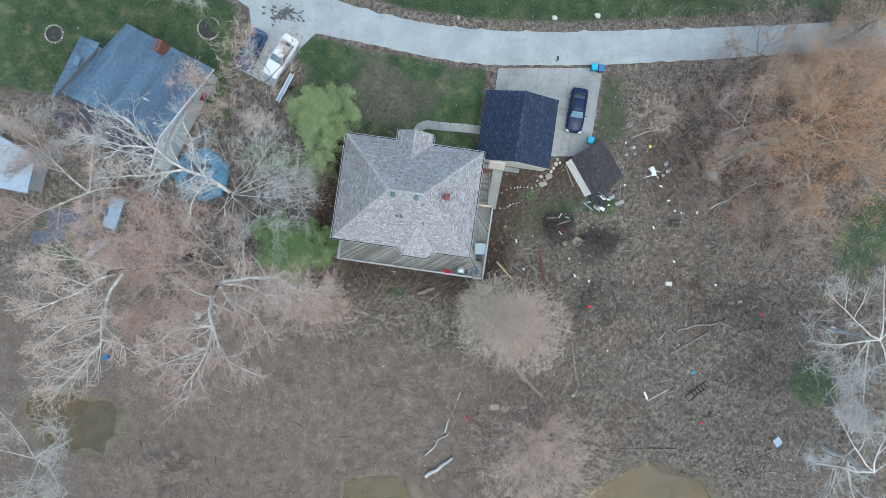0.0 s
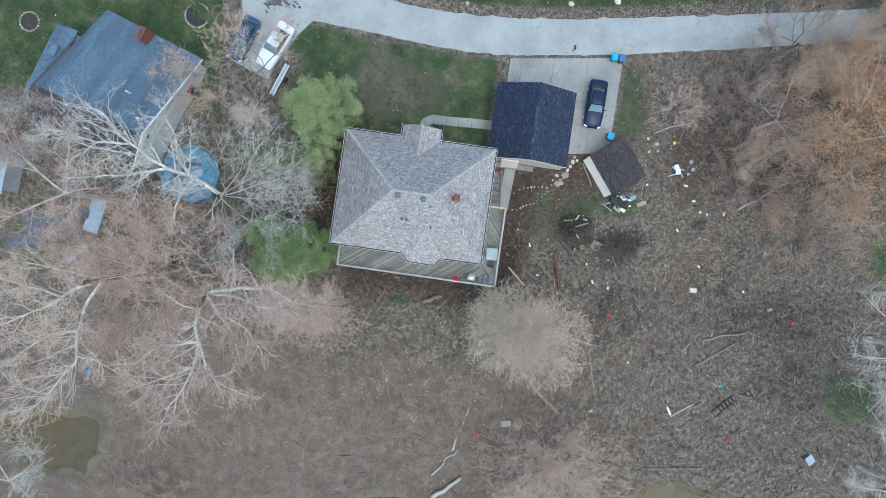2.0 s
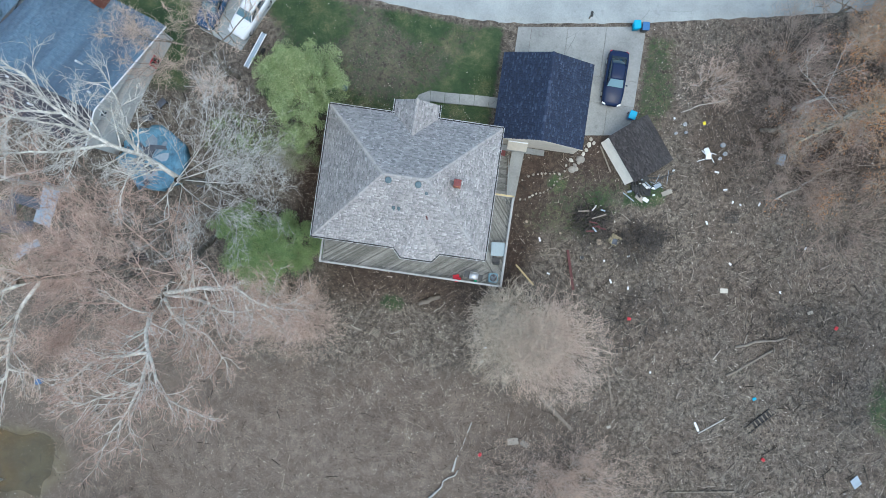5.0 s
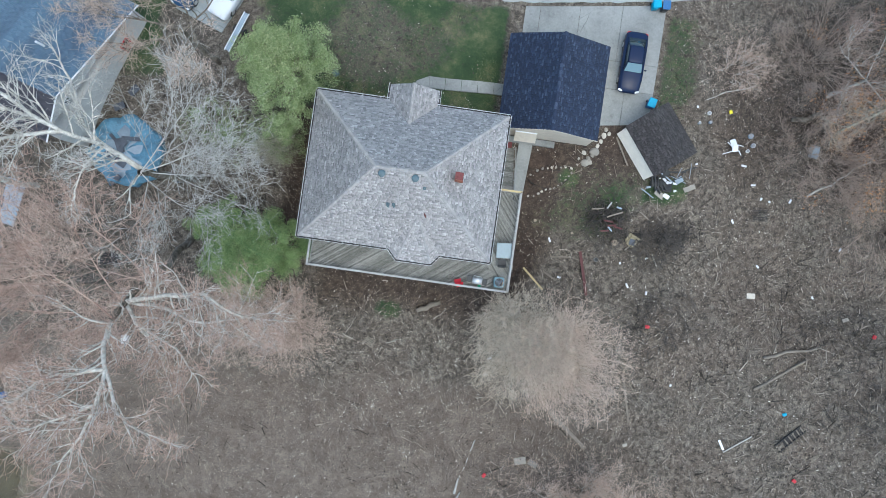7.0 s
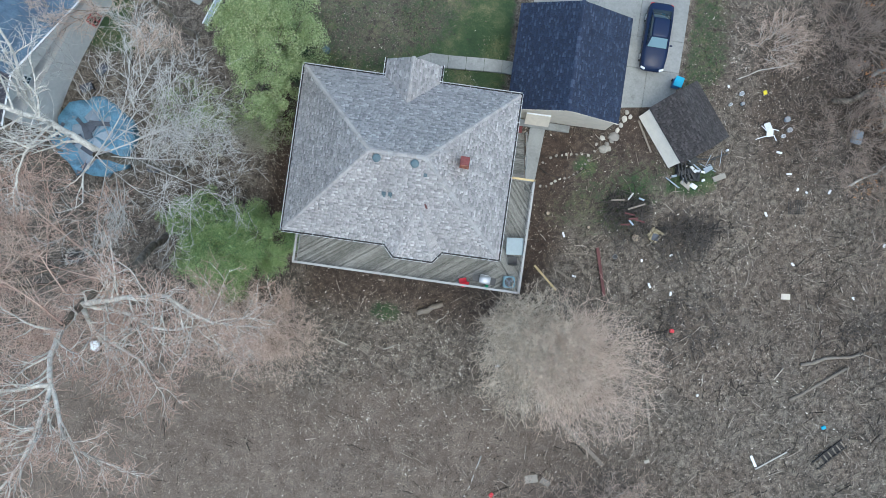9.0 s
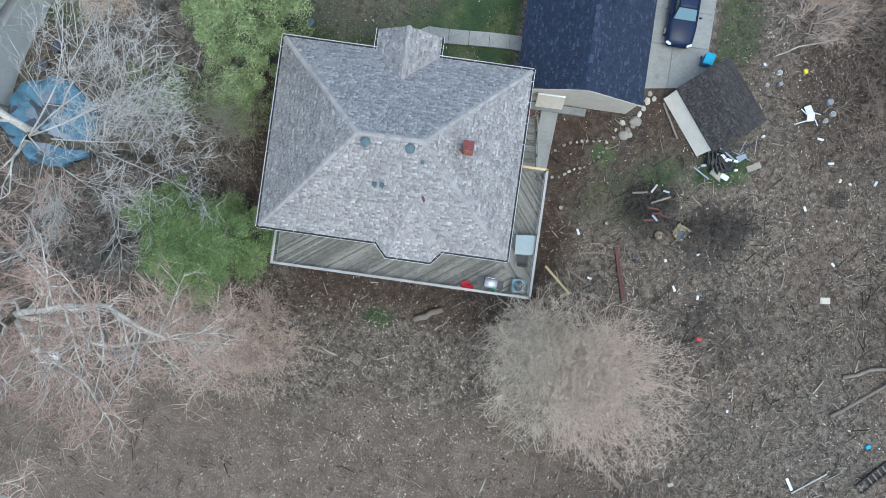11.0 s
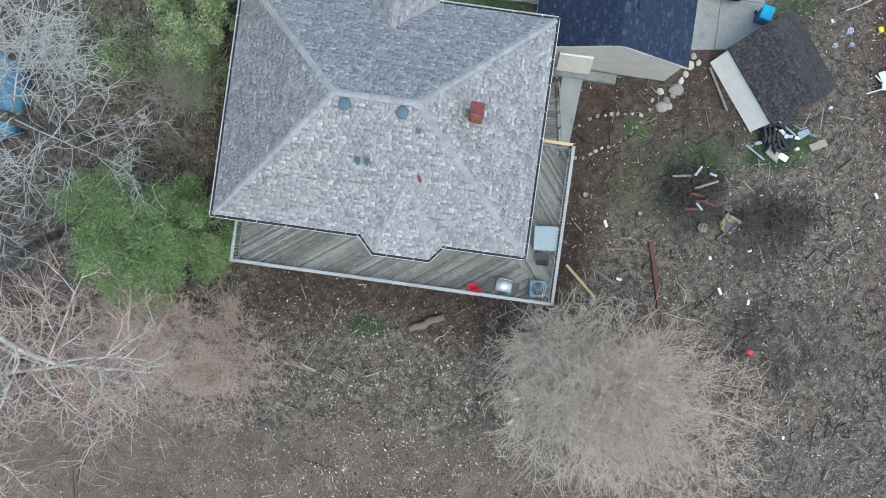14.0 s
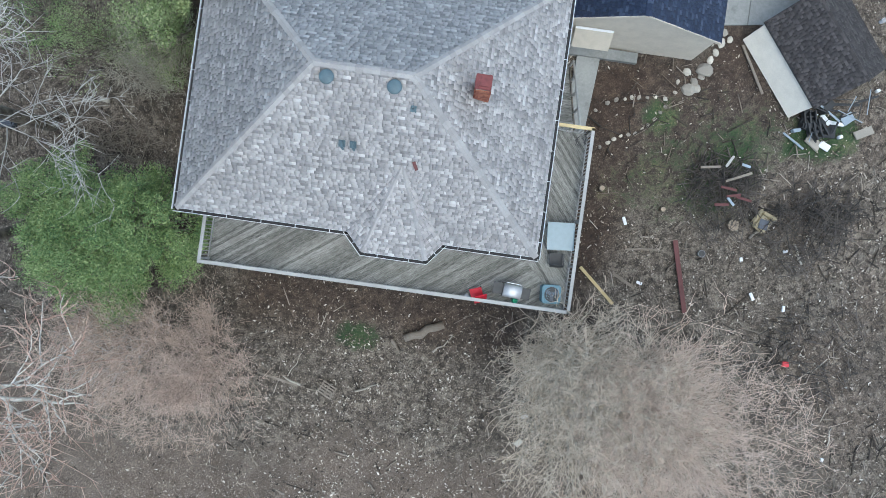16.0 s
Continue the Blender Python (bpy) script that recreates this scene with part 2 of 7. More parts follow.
TWIG_O = twig_mat("olive_twig", (0.36, 0.33, 0.26), (0.58, 0.54, 0.45))
TWIG_D = twig_mat("dark_twig", (0.03, 0.027, 0.025), (0.12, 0.104, 0.09))
LEAF_Y = leaf_mat("pale_green_leaf", (0.14, 0.2, 0.07), (0.27, 0.35, 0.15), (0.46, 0.5, 0.27))
LEAF_G = leaf_mat("fresh_green_leaf", (0.09, 0.165, 0.06), (0.2, 0.3, 0.105), (0.36, 0.43, 0.19))
LEAF_D = leaf_mat("dark_green_leaf", (0.02, 0.06, 0.02), (0.04, 0.1, 0.035), (0.08, 0.15, 0.05))
LEAF_O = leaf_mat("orange_leaf", (0.42, 0.16, 0.05), (0.56, 0.25, 0.09), (0.56, 0.34, 0.16))
BLACK = plain("black_plastic", (0.025, 0.027, 0.03), 0.5, 0.3)
GREY = plain("grey_plastic", (0.28, 0.29, 0.3), 0.6)
RED = plain("red_plastic", (0.48, 0.012, 0.03), 0.5)
CYAN = plain("cyan_plastic", (0.0, 0.33, 0.52), 0.5, 0.1)
BLUE = plain("blue_plastic", (0.02, 0.12, 0.3), 0.5)
STEEL = plain("bare_steel", (0.6, 0.6, 0.6), 0.55, 0.1, 6, 0.8)
TARP = plain("blue_tarp", (0.1, 0.22, 0.31), 0.55, 0.45, 1.5)
SLATETARP = plain("slate_sheet", (0.07, 0.08, 0.1), 0.5, 0.35, 1.2)
YELLOW = plain("yellow_plastic", (0.7, 0.6, 0.03), 0.5)
GREENP = plain("green_plastic", (0.0, 0.35, 0.16), 0.5)
TILE = plain("pale_panel", (0.3, 0.36, 0.42), 0.7, 0.15, 2)
GLASS = Nodes("tinted_glass")
GLASS.bsdf.inputs["Specular IOR Level"].default_value = 1.0
GLASS = GLASS.done((0.03, 0.045, 0.055), 0.04)
# the pale blue base colour stands in for sky reflected in the pane
SCREEN = Nodes("windshield_sky_tint").done((0.13, 0.22, 0.26), 0.06)
RUBBER = plain("tyre_rubber", (0.02, 0.02, 0.02), 0.9)
n = Nodes("dark_blue_paint")
n.bsdf.inputs["Specular IOR Level"].default_value = 0.2
CARBLACK = n.done((0.012, 0.022, 0.058), 0.14)
CARWHITE = Nodes("white_paint").done((0.72, 0.74, 0.76), 0.2)
CARBLUE = Nodes("blue_paint").done((0.03, 0.07, 0.14), 0.2)
n = Nodes("water")
n.bsdf.inputs["Specular IOR Level"].default_value = 0.3
n.bsdf.inputs["Alpha"].default_value = 0.6
WATER = n.done(n.ramp(n.noise(0.12, 4), (0.4, (0.15, 0.1, 0.04)), (0.6, (0.115, 0.1, 0.062))), 0.2)


# ---- mesh helpers ----
def thing(name, x=0, y=0, z=0, rz=0, label="", category="", group="", kind=""):
    ob = new(name)
    ob.empty_display_size = 0.2
    ob.matrix_basis = pose(x, y, z, 0, 0, rz)
    return tagged(ob, label, category, group, kind)


def mesh_of(name, bm, material):
    me = bpy.data.meshes.new(name)
    bm.to_mesh(me)
    bm.free()
    me.materials.append(material)
    return me


def part(name, bm, material, parent, label="", kind=""):
    """Links a bmesh, or a mesh, as one part under a thing."""
    me = bm if isinstance(bm, bpy.types.Mesh) else mesh_of(name, bm, material)
    ob = new(name, me)
    ob.parent = parent
    return tagged(ob, label, kind=kind)


def solo(name, bm, material, m=None, label="", category="", group="", kind=""):
    ob = new(name, bm if isinstance(bm, bpy.types.Mesh) else mesh_of(name, bm, material))
    ob.matrix_basis = m or Matrix()
    return tagged(ob, label, category, group, kind)


def box(c, s, rz=0, rx=0, ry=0, bevel=0.0, bm=None):
    """A box with its middle at c and the size s, turned, with bevelled edges."""
    bm = bm or bmesh.new()
    made = bmesh.ops.create_cube(bm, size=1)["verts"]
    bmesh.ops.transform(bm, matrix=pose(*c, rx, ry, rz) @ Matrix.Diagonal((*s, 1)), verts=made)
    if bevel:
        es = list({e for v in made for e in v.link_edges})
        bmesh.ops.bevel(bm, geom=es, offset=bevel, segments=2, affect="EDGES")
    return bm


def rod(a, b, r0, r1=None, n=8, bm=None):
    bm = bm or bmesh.new()
    a, b = Vector(a), Vector(b)
    m = Matrix.Translation((a + b) / 2) @ (b - a).to_track_quat("Z", "Y").to_matrix().to_4x4()
    bmesh.ops.create_cone(bm, cap_ends=True, segments=n, radius1=r0, radius2=r0 if r1 is None else r1, depth=(b - a).length, matrix=m)
    return bm


def slab(faces, thick):
    """Sloping faces with a thickness below them."""
    bm = bmesh.new()
    for f in faces:
        top = [bm.verts.new(p) for p in f]
        low = [bm.verts.new(Vector(p) - Vector((0, 0, thick))) for p in f]
        bm.faces.new(top)
        bm.faces.new(low[::-1])
        for i in range(len(f)):
            bm.faces.new((top[i - 1], low[i - 1], low[i], top[i]))
    bmesh.ops.recalc_face_normals(bm, faces=bm.faces[:])
    return bm


def sheet(pts, shift):
    """An upright polygon with a thickness along shift."""
    bm = bmesh.new()
    a, b = [bm.verts.new(p) for p in pts], [bm.verts.new(Vector(p) + Vector(shift)) for p in pts]
    bm.faces.new(a)
    bm.faces.new(b[::-1])
    for i in range(len(pts)):
        bm.faces.new((a[i - 1], b[i - 1], b[i], a[i]))
    bmesh.ops.recalc_face_normals(bm, faces=bm.faces[:])
    return bm


def prism(poly, z0, z1, bm=None):
    """A flat polygon between two heights; z1 may be a number or a function of x and y."""
    bm = bm or bmesh.new()
    top = z1 if callable(z1) else (lambda x, y: z1)
    bot = z0 if callable(z0) else (lambda x, y: z0)
    lo = [bm.verts.new((x, y, bot(x, y))) for x, y in poly]
    hi = [bm.verts.new((x, y, top(x, y))) for x, y in poly]
    bm.faces.new(hi)
    bm.faces.new(lo[::-1])
    n = len(poly)
    for i in range(n):
        bm.faces.new((lo[i], lo[(i + 1) % n], hi[(i + 1) % n], hi[i]))
    bmesh.ops.recalc_face_normals(bm, faces=bm.faces[:])
    return bm


def raw(name, verts, quads, material):
    """A mesh out of arrays of corners and four-cornered faces."""
    me = bpy.data.meshes.new(name)
    verts, quads = np.asarray(verts, np.float32), np.asarray(quads, np.int32)
    me.vertices.add(len(verts))
    me.vertices.foreach_set("co", verts.ravel())
    me.loops.add(quads.size)
    me.loops.foreach_set("vertex_index", quads.ravel())
    me.polygons.add(len(quads))
    me.polygons.foreach_set("loop_start", np.arange(len(quads), dtype=np.int32) * 4)
    me.polygons.foreach_set("loop_total", np.full(len(quads), 4, np.int32))
    me.update(calc_edges=True)
    me.materials.append(material)
    return me


def tubes(name, p0, p1, r0, r1, sides, material):
    """Tapered sticks between rows of points, as one mesh."""
    p0, p1 = np.asarray(p0, float), np.asarray(p1, float)
    r0, r1 = np.broadcast_to(r0, len(p0)), np.broadcast_to(r1, len(p0))
    d = p1 - p0
    d /= np.linalg.norm(d, axis=1, keepdims=True) + 1e-9
    ref = np.where(np.abs(d[:, 2:]) < 0.9, [[0, 0, 1.0]], [[1.0, 0, 0]])
    u = np.cross(d, ref)
    u /= np.linalg.norm(u, axis=1, keepdims=True) + 1e-9
    v = np.cross(d, u)
    a = np.arange(sides) * 2 * np.pi / sides
    ring = np.cos(a)[None, :, None] * u[:, None] + np.sin(a)[None, :, None] * v[:, None]
    verts = np.concatenate([p0[:, None] + ring * r0[:, None, None], p1[:, None] + ring * r1[:, None, None]], 1)
    i = np.arange(sides)
    face = np.stack([i, (i + 1) % sides, (i + 1) % sides + sides, i + sides], 1)
    quads = face[None] + (np.arange(len(p0)) * 2 * sides)[:, None, None]
    me = raw(name, verts.reshape(-1, 3), quads.reshape(-1, 4), material)
    me.polygons.foreach_set("use_smooth", np.ones(len(me.polygons), bool))
    return me


BOX_FACES = np.array([[0, 1, 2, 3], [7, 6, 5, 4], [0, 4, 5, 1], [1, 5, 6, 2], [2, 6, 7, 3], [3, 7, 4, 0]])


def bars(name, mid, size, turn, tilt, material):
    """Many small boxes as one mesh: middles, sizes, turns about z and tilts, in rows."""
    mid, size = np.asarray(mid, float), np.asarray(size, float)
    k = np.array([[-1, -1, -1], [-1, 1, -1], [1, 1, -1], [1, -1, -1], [-1, -1, 1], [-1, 1, 1], [1, 1, 1], [1, -1, 1]]) / 2
    c = k[None] * size[:, None]
    ct, st = np.cos(tilt)[:, None], np.sin(tilt)[:, None]
    x, z = c[..., 0] * ct - c[..., 2] * st, c[..., 0] * st + c[..., 2] * ct
    cz, sz = np.cos(turn)[:, None], np.sin(turn)[:, None]
    v = np.stack([x * cz - c[..., 1] * sz, x * sz + c[..., 1] * cz, z], -1) + mid[:, None]
    quads = BOX_FACES[None] + (np.arange(len(mid)) * 8)[:, None, None]
    return raw(name, v.reshape(-1, 3), quads.reshape(-1, 4), material)


# ---- ground ----
def ease(a, b, v):
    u = np.clip((np.asarray(v, float) - a) / (b - a), 0, 1)
    return u * u * (3 - 2 * u)


PONDS = [(-39.5, -25.6, 5.6, 3.3), (-3.0, -29.5, 4.5, 2.6), (29.0, -25.5, 7.5, 3.8)]
WATER_Z = -5.0


def lay(x, y):
    """The height of the ground: level by the road and the drive, falling to the creek."""
    x, y = np.asarray(x, float), np.asarray(y, float)
    h = 0.5 * ease(9, 13, y) * ease(4, 0, x) * ease(-30, -16, x)
    h = h - 2.2 * ease(10.5, -1, y) - 0.9 * ease(-1, -16, y) - 1.6 * ease(-17, -26, y)
    h = h - 2.1 * ease(16, 28, x) * ease(19, 9, y) * ease(-6, 4, y) - 0.8 * ease(12, 40, x) * ease(18, 28, y)
    for px, py, a, b in PONDS:
        q = np.hypot((x - px) / a, (y - py) / b) + 0.16 * np.sin(x * 0.41 + y * 0.6) + 0.12 * np.sin(0.83 * x - 0.9 * y + 1) + 0.05 * np.sin(2.1 * x + 1.3 * y)
        w = ease(1.25, 0.75, q)
        h = h * (1 - w) + (WATER_Z - 0.35) * w
    return h


def up(x, y):
    return float(lay(x, y))


ROAD_N = [(-75, 44.0), (-45, 36.0), (-28, 29.5), (-19.5, 26.8), (-15.1, 25.5), (-11.3, 24.9), (-6.3, 24.45), (-0.7, 24.5), (9.7, 25.8), (22, 28.0), (35.7, 30.7), (60, 36.0), (95, 45.0)]
ROAD_S = [(-75, 37.0), (-45, 29.0), (-30, 25.3), (-23.5, 22.6), (-17.2, 21.3), (-10.8, 20.95), (-4.5, 20.5), (0.2, 20.4), (14.3, 22.5), (25.6, 24.8), (36.2, 27.2), (60, 32.2), (95, 41.0)]


def along(line, x):
    return np.interp(x, [p[0] for p in line], [p[1] for p in line])


def make_ground():
    outer = [90, 130, 200, 350, 700, 1500]
    xs = np.r_[[-v for v in outer[::-1]], np.arange(-64, 62.01, 0.42), outer]
    ys = np.r_[[-v for v in outer[::-1]], np.arange(-44, 50.01, 0.42), outer]
    X, Y = np.meshgrid(xs, ys)
    x, y = X.ravel(), Y.ravel()
    z = lay(x, y)
    rn, rs = along(ROAD_N, x), along(ROAD_S, x)
    road = ease(rs - 1.2, rs - 0.3, y) * ease(rn + 1.2, rn + 0.3, y)
    drive = np.maximum(ease(0.0, 1.2, x) * ease(15.4, 14.4, x) * ease(9.2, 10.4, y) * ease(24, 22.5, y), ease(-25, -24, x) * ease(-17, -18, x) * ease(11, 13, y) * ease(25, 23, y))
    walks = ease(-6.0, -5.3, x) * ease(2.8, 2.2, x) * ease(11.0, 11.6, y) * ease(14.9, 14.3, y)
    flat = np.clip(road + drive + walks, 0, 1)
    bumps = np.array([noise.fractal((a * 0.45, b * 0.45, 0), 1.0, 2.0, 4) for a, b in zip(x, y)])
    slow = np.array([noise.noise((a * 0.16, b * 0.16, 5)) for a, b in zip(x, y)])
    inner = (np.abs(x) < 66) & (np.abs(y) < 52)
    z = z + np.where(inner, (0.1 * bumps + 0.1 * slow) * (1 - flat), 0)
    n = len(xs)
    i, j = np.meshgrid(np.arange(n - 1), np.arange(len(ys) - 1))
    a = (j * n + i).ravel()
    me = raw("ground", np.stack([x, y, z], 1), np.stack([a, a + 1, a + n + 1, a + n], 1), GROUND)
    me.polygons.foreach_set("use_smooth", np.ones(len(me.polygons), bool))
    jag = 1.6 * slow + 0.8 * bumps

    def spot(cx, cy, rx, ry, hard=0.5):
        return ease(1.0, 1.0 - hard, np.hypot((x - cx) / rx, (y - cy) / ry) + 0.25 * jag)

    lawn = ease(-20.5, -17.5, x + jag) * ease(2.4, 1.2, x) * ease(9.5, 11.5, y) * ease(rs + 0.2, rs - 0.8, y) * (0.42 + 0.5 * ease(-0.3, 0.25, slow))
    north = ease(rn + 0.5, rn + 1.8, y) * (0.95 - 0.45 * ease(17, 30, x + 2 * jag))
    yard = ease(-24.5, -26.5, x + jag) * ease(9.5, 12.5, y) * ease(rs, rs - 1, y) * 1.0
    strip = ease(14.2, 15.0, x) * ease(19.0, 17.0, x + jag) * ease(12, 15, y) * ease(22.5, 21, y) * 0.5
    bits = 0.5 * spot(10.5, 5.2, 6.6, 5.2, 0.95) + 0.26 * spot(14.0, 8.0, 5.0, 4.0, 0.9) + 0.6 * spot(16.5, 7.5, 2.5, 1.6) + 0.62 * spot(-4.8, -5.4, 1.6, 1.1) + 0.55 * spot(8.5, 7.4, 1.4, 1.0) + 0.6 * spot(47, 8, 5, 7) + 0.6 * spot(44, -9, 4, 4) + 0.5 * spot(-44, -4, 6, 5)
    grass = np.clip(lawn + north + yard + strip + bits, 0, 1)
    red = np.clip(ease(4.2, 4.9, x) * ease(8.2, 6.2, x + jag) * ease(-5, -2, y) * ease(9.9, 8.6, y) + 0.8 * ease(-12, -10, x) * ease(4.5, 3, x) * ease(-6.5, -4.2, y + jag) * ease(-1.5, -2.5, y) + ease(-15.5, -14.2, x + 0.6 * jag) * ease(-11, -11.4, x) * ease(-3, 0, y) * ease(12, 10, y) + 0.85 * spot(9.0, 7.2, 6.2, 4.6, 0.6) + 0.8 * spot(13.5, 10.5, 4.0, 4.0, 0.6) + 0.6 * spot(27, 15, 10, 8, 0.8) + 0.9 * spot(35, 15, 9, 9, 0.8), 0, 1) * (1 - grass * 0.8)
    mud = np.clip(ease(-9, -14, y + 2 * jag) * ease(20, 8, x), 0, 1)
    lit = np.clip(0.35 + 0.65 * ease(13, 19, x + 2 * jag) + 0.5 * spot(-3, -14, 7, 5), 0, 1)
    bed = np.zeros_like(x)
    for px, py, ra, rb in PONDS:
        bed = np.maximum(bed, ease(1.3, 0.95, np.hypot((x - px) / ra, (y - py) / rb) + 0.1 * np.sin(x * 0.31 + y * 0.5)))
    for key, v in (("grass", grass), ("red", red), ("mud", mud), ("litter", lit), ("bed", bed)):
        me.attributes.new(key, "FLOAT", "POINT").data.foreach_set("value", v.astype(np.float32))
    solo("ground", me, GROUND, label="leaf-strewn brown earth with patchy green lawn", category="ground", kind="structure")


make_ground()
wb = bmesh.new()
bmesh.ops.create_grid(wb, x_segments=2, y_segments=2, size=1, matrix=Matrix.Translation((-2, -32, WATER_Z)) @ Matrix.Diagonal((62, 13, 1, 1)))
solo("water", wb, WATER, label="still brown creek water in low hollows", category="water", kind="structure")


def ribbon(lo, hi, x0, x1, step, lift):
    """A strip of road between two edge lines, with a thickness."""
    xs = np.arange(x0, x1 + 0.01, step)
    bm = bmesh.new()
    old = None
    for x in xs:
        a, b = along(lo, x) + 0.22 * noise.noise((x * 0.9, 1, 0)), along(hi, x) + 0.25 * noise.noise((x * 0.8, 5, 0))
        row = [bm.verts.new((x, a + (b - a) * k / 6, up(x, a + (b - a) * k / 6) + lift - (0.12 if k in (0, 6) else 0))) for k in range(7)]
        if old:
            for k in range(6):
                bm.faces.new((old[k], row[k], row[k + 1], old[k + 1]))
        old = row
    return bm


solo("road", ribbon(ROAD_S, ROAD_N, -75, 95, 0.7, 0.09), ROADTOP, label="pale worn asphalt lane with cracks", category="road", kind="structure")

# the concrete drive: slabs with open joints
drive = thing("driveway", 8, 16, 0, label="pale concrete driveway in large slabs", category="driveway", kind="structure")
SLABS = [[(9.85, 11.9), (11.9, 12.2), (11.9, 15.0), (9.85, 15.0)], [(11.93, 12.2), (14.2, 12.6), (14.25, 15.0), (11.93, 15.0)],
         [(9.85, 15.03), (11.9, 15.03), (11.9, 17.27), (9.85, 17.27)], [(11.93, 15.03), (14.25, 15.03), (14.3, 17.27), (11.93, 17.27)],
         [(10.9, 17.3), (14.3, 17.3), (14.35, 22.3), (10.9, 21.8)], [(7.5, 17.3), (10.87, 17.3), (10.87, 21.8), (7.5, 21.3)],
         [(4.3, 17.3), (7.47, 17.3), (7.47, 21.3), (4.3, 20.85)], [(1.75, 17.3), (4.27, 17.3), (4.27, 20.85), (0.1, 20.3), (1.0, 19.7), (1.6, 18.6)]]
for s in SLABS:
    part("slab", prism([(x - 8, y - 16) for x, y in s], -0.25, 0.07), CONCRETE, drive)


def wpart(name, bm, material, parent, label="", kind=""):
    """A part whose mesh is in the world's own metres."""
    ob = part(name, bm, material, parent, label, kind)
    ob.matrix_parent_inverse = parent.matrix_basis.inverted()
    return ob


# ---- roofs ----
def shingle_rows(poly, rng, course=0.112, wide=(0.1, 0.32), thick=0.003):
    """Tabs over a convex slope, given as corners with the eave first (two corners), in rows up the slope: eight corners each."""
    P = [Vector(p) for p in poly]
    u = (P[1] - P[0]).normalized()
    nrm = (P[1] - P[0]).cross(P[-1] - P[0]).normalized()
    if nrm.z < 0:
        nrm = -nrm
    v = nrm.cross(u)
    if v.z < 0:
        v = -v
    flat = [((p - P[0]).dot(u), (p - P[0]).dot(v)) for p in P]
    top = max(f[1] for f in flat)
    out, row = [], 0
    h = 0.0
    while h < top - 0.02:
        m = h + course * 0.5
        cuts = []
        for (a0, b0), (a1, b1) in zip(flat, flat[1:] + flat[:1]):
            if (b0 - m) * (b1 - m) < 0:
                cuts.append(a0 + (a1 - a0) * (m - b0) / (b1 - b0))
        if len(cuts) >= 2:
            lo, hi = min(cuts), max(cuts)
            s = lo - rng.random() * 0.15
            while s < hi:
                w = rng.uniform(*wide)
                a, b = max(s, lo), min(s + w - 0.006, hi)
                if b - a > 0.03:
                    lift = thick * rng.uniform(0.8, 1.8)
                    q = [(a, h, lift), (b, h, lift), (b, h + course * 1.15, 0.0), (a, h + course * 1.15, 0.0)]
                    out.append([P[0] + u * x + v * y + nrm * (z + 0.004) for x, y, z in q] + [P[0] + u * x + v * y + nrm * -0.006 for x, y, z in q])
                s += w
        h += course
        row += 1
    return out


TAB_FACES = np.array([[0, 1, 2, 3], [0, 4, 5, 1], [1, 5, 6, 2], [3, 7, 4, 0]])


def tabs_mesh(name, tabs, material):
    v = np.array([[tuple(c) for c in t] for t in tabs]).reshape(-1, 3)
    return raw(name, v, (TAB_FACES[None] + (np.arange(len(tabs)) * 8)[:, None, None]).reshape(-1, 4), material)


def caps(a, b, rng, parent, material=None, wide=0.125):
    """Bent cap pieces along a ridge or hip from a up to b."""
    a, b = Vector(a), Vector(b)
    d = (b - a).normalized()
    side = d.cross(Vector((0, 0, 1))).normalized()
    n = max(1, int((b - a).length / 0.26))
    for k in range(n):
        bm = bmesh.new()
        p = a + (b - a) * (k / n)
        q = a + (b - a) * ((k + 1.12) / n)
        rows = []
        for c, lift in ((p, 0.045), (q, 0.03)):
            rows.append([bm.verts.new(c + side * s * wide * rng.uniform(0.95, 1.05) + Vector((0, 0, lift - abs(s) * drop))) for s, drop in ((-1, 0.075), (0, 0), (1, 0.075))])
            rows.append([bm.verts.new(w.co - Vector((0, 0, 0.012))) for w in rows[-1]])
        t0, u0, t1, u1 = rows
        for i in range(2):
            bm.faces.new((t0[i], t0[i + 1], t1[i + 1], t1[i]))
            bm.faces.new((t0[i], u0[i], u0[i + 1], t0[i + 1]))
        bm.faces.new((t0[0], t1[0], u1[0], u0[0]))
        bm.faces.new((t0[2], u0[2], u1[2], t1[2]))
        wpart("ridge_cap", bm, material or CAP, parent)


def gutter(a, b, out, parent, z):
    """An open trough along an eave: white front lip, dirty bed and hangers."""
    a, b, o = Vector((*a, z)), Vector((*b, z)), Vector((*out, 0))
    d = (b - a).normalized()
    ang = math.degrees(math.atan2(d.y, d.x))
    m, L = (a + b) / 2, (b - a).length
    g = wpart("gutter", box(m + o * 0.135 + Vector((0, 0, -0.03)), (L + 0.14, 0.018, 0.13), ang, bevel=0.004), WHITE, parent, "white metal gutter")
    wpart("gutter_bed", box(m + o * 0.066 + Vector((0, 0, -0.075)), (L + 0.1, 0.118, 0.02), ang), GUTTER, g, "dark leaf-filled gutter bed")
    wpart("fascia", box(m + o * 0.004 + Vector((0, 0, -0.09)), (L, 0.02, 0.16), ang), WHITE, g)
    n = max(1, int(L / 1.15))
    for k in range(n):
        wpart("hanger", box(a + d * (L * (k + 0.5) / n) + o * 0.07 + Vector((0, 0, 0.022)), (0.018, 0.14, 0.012), ang), WHITE, g)


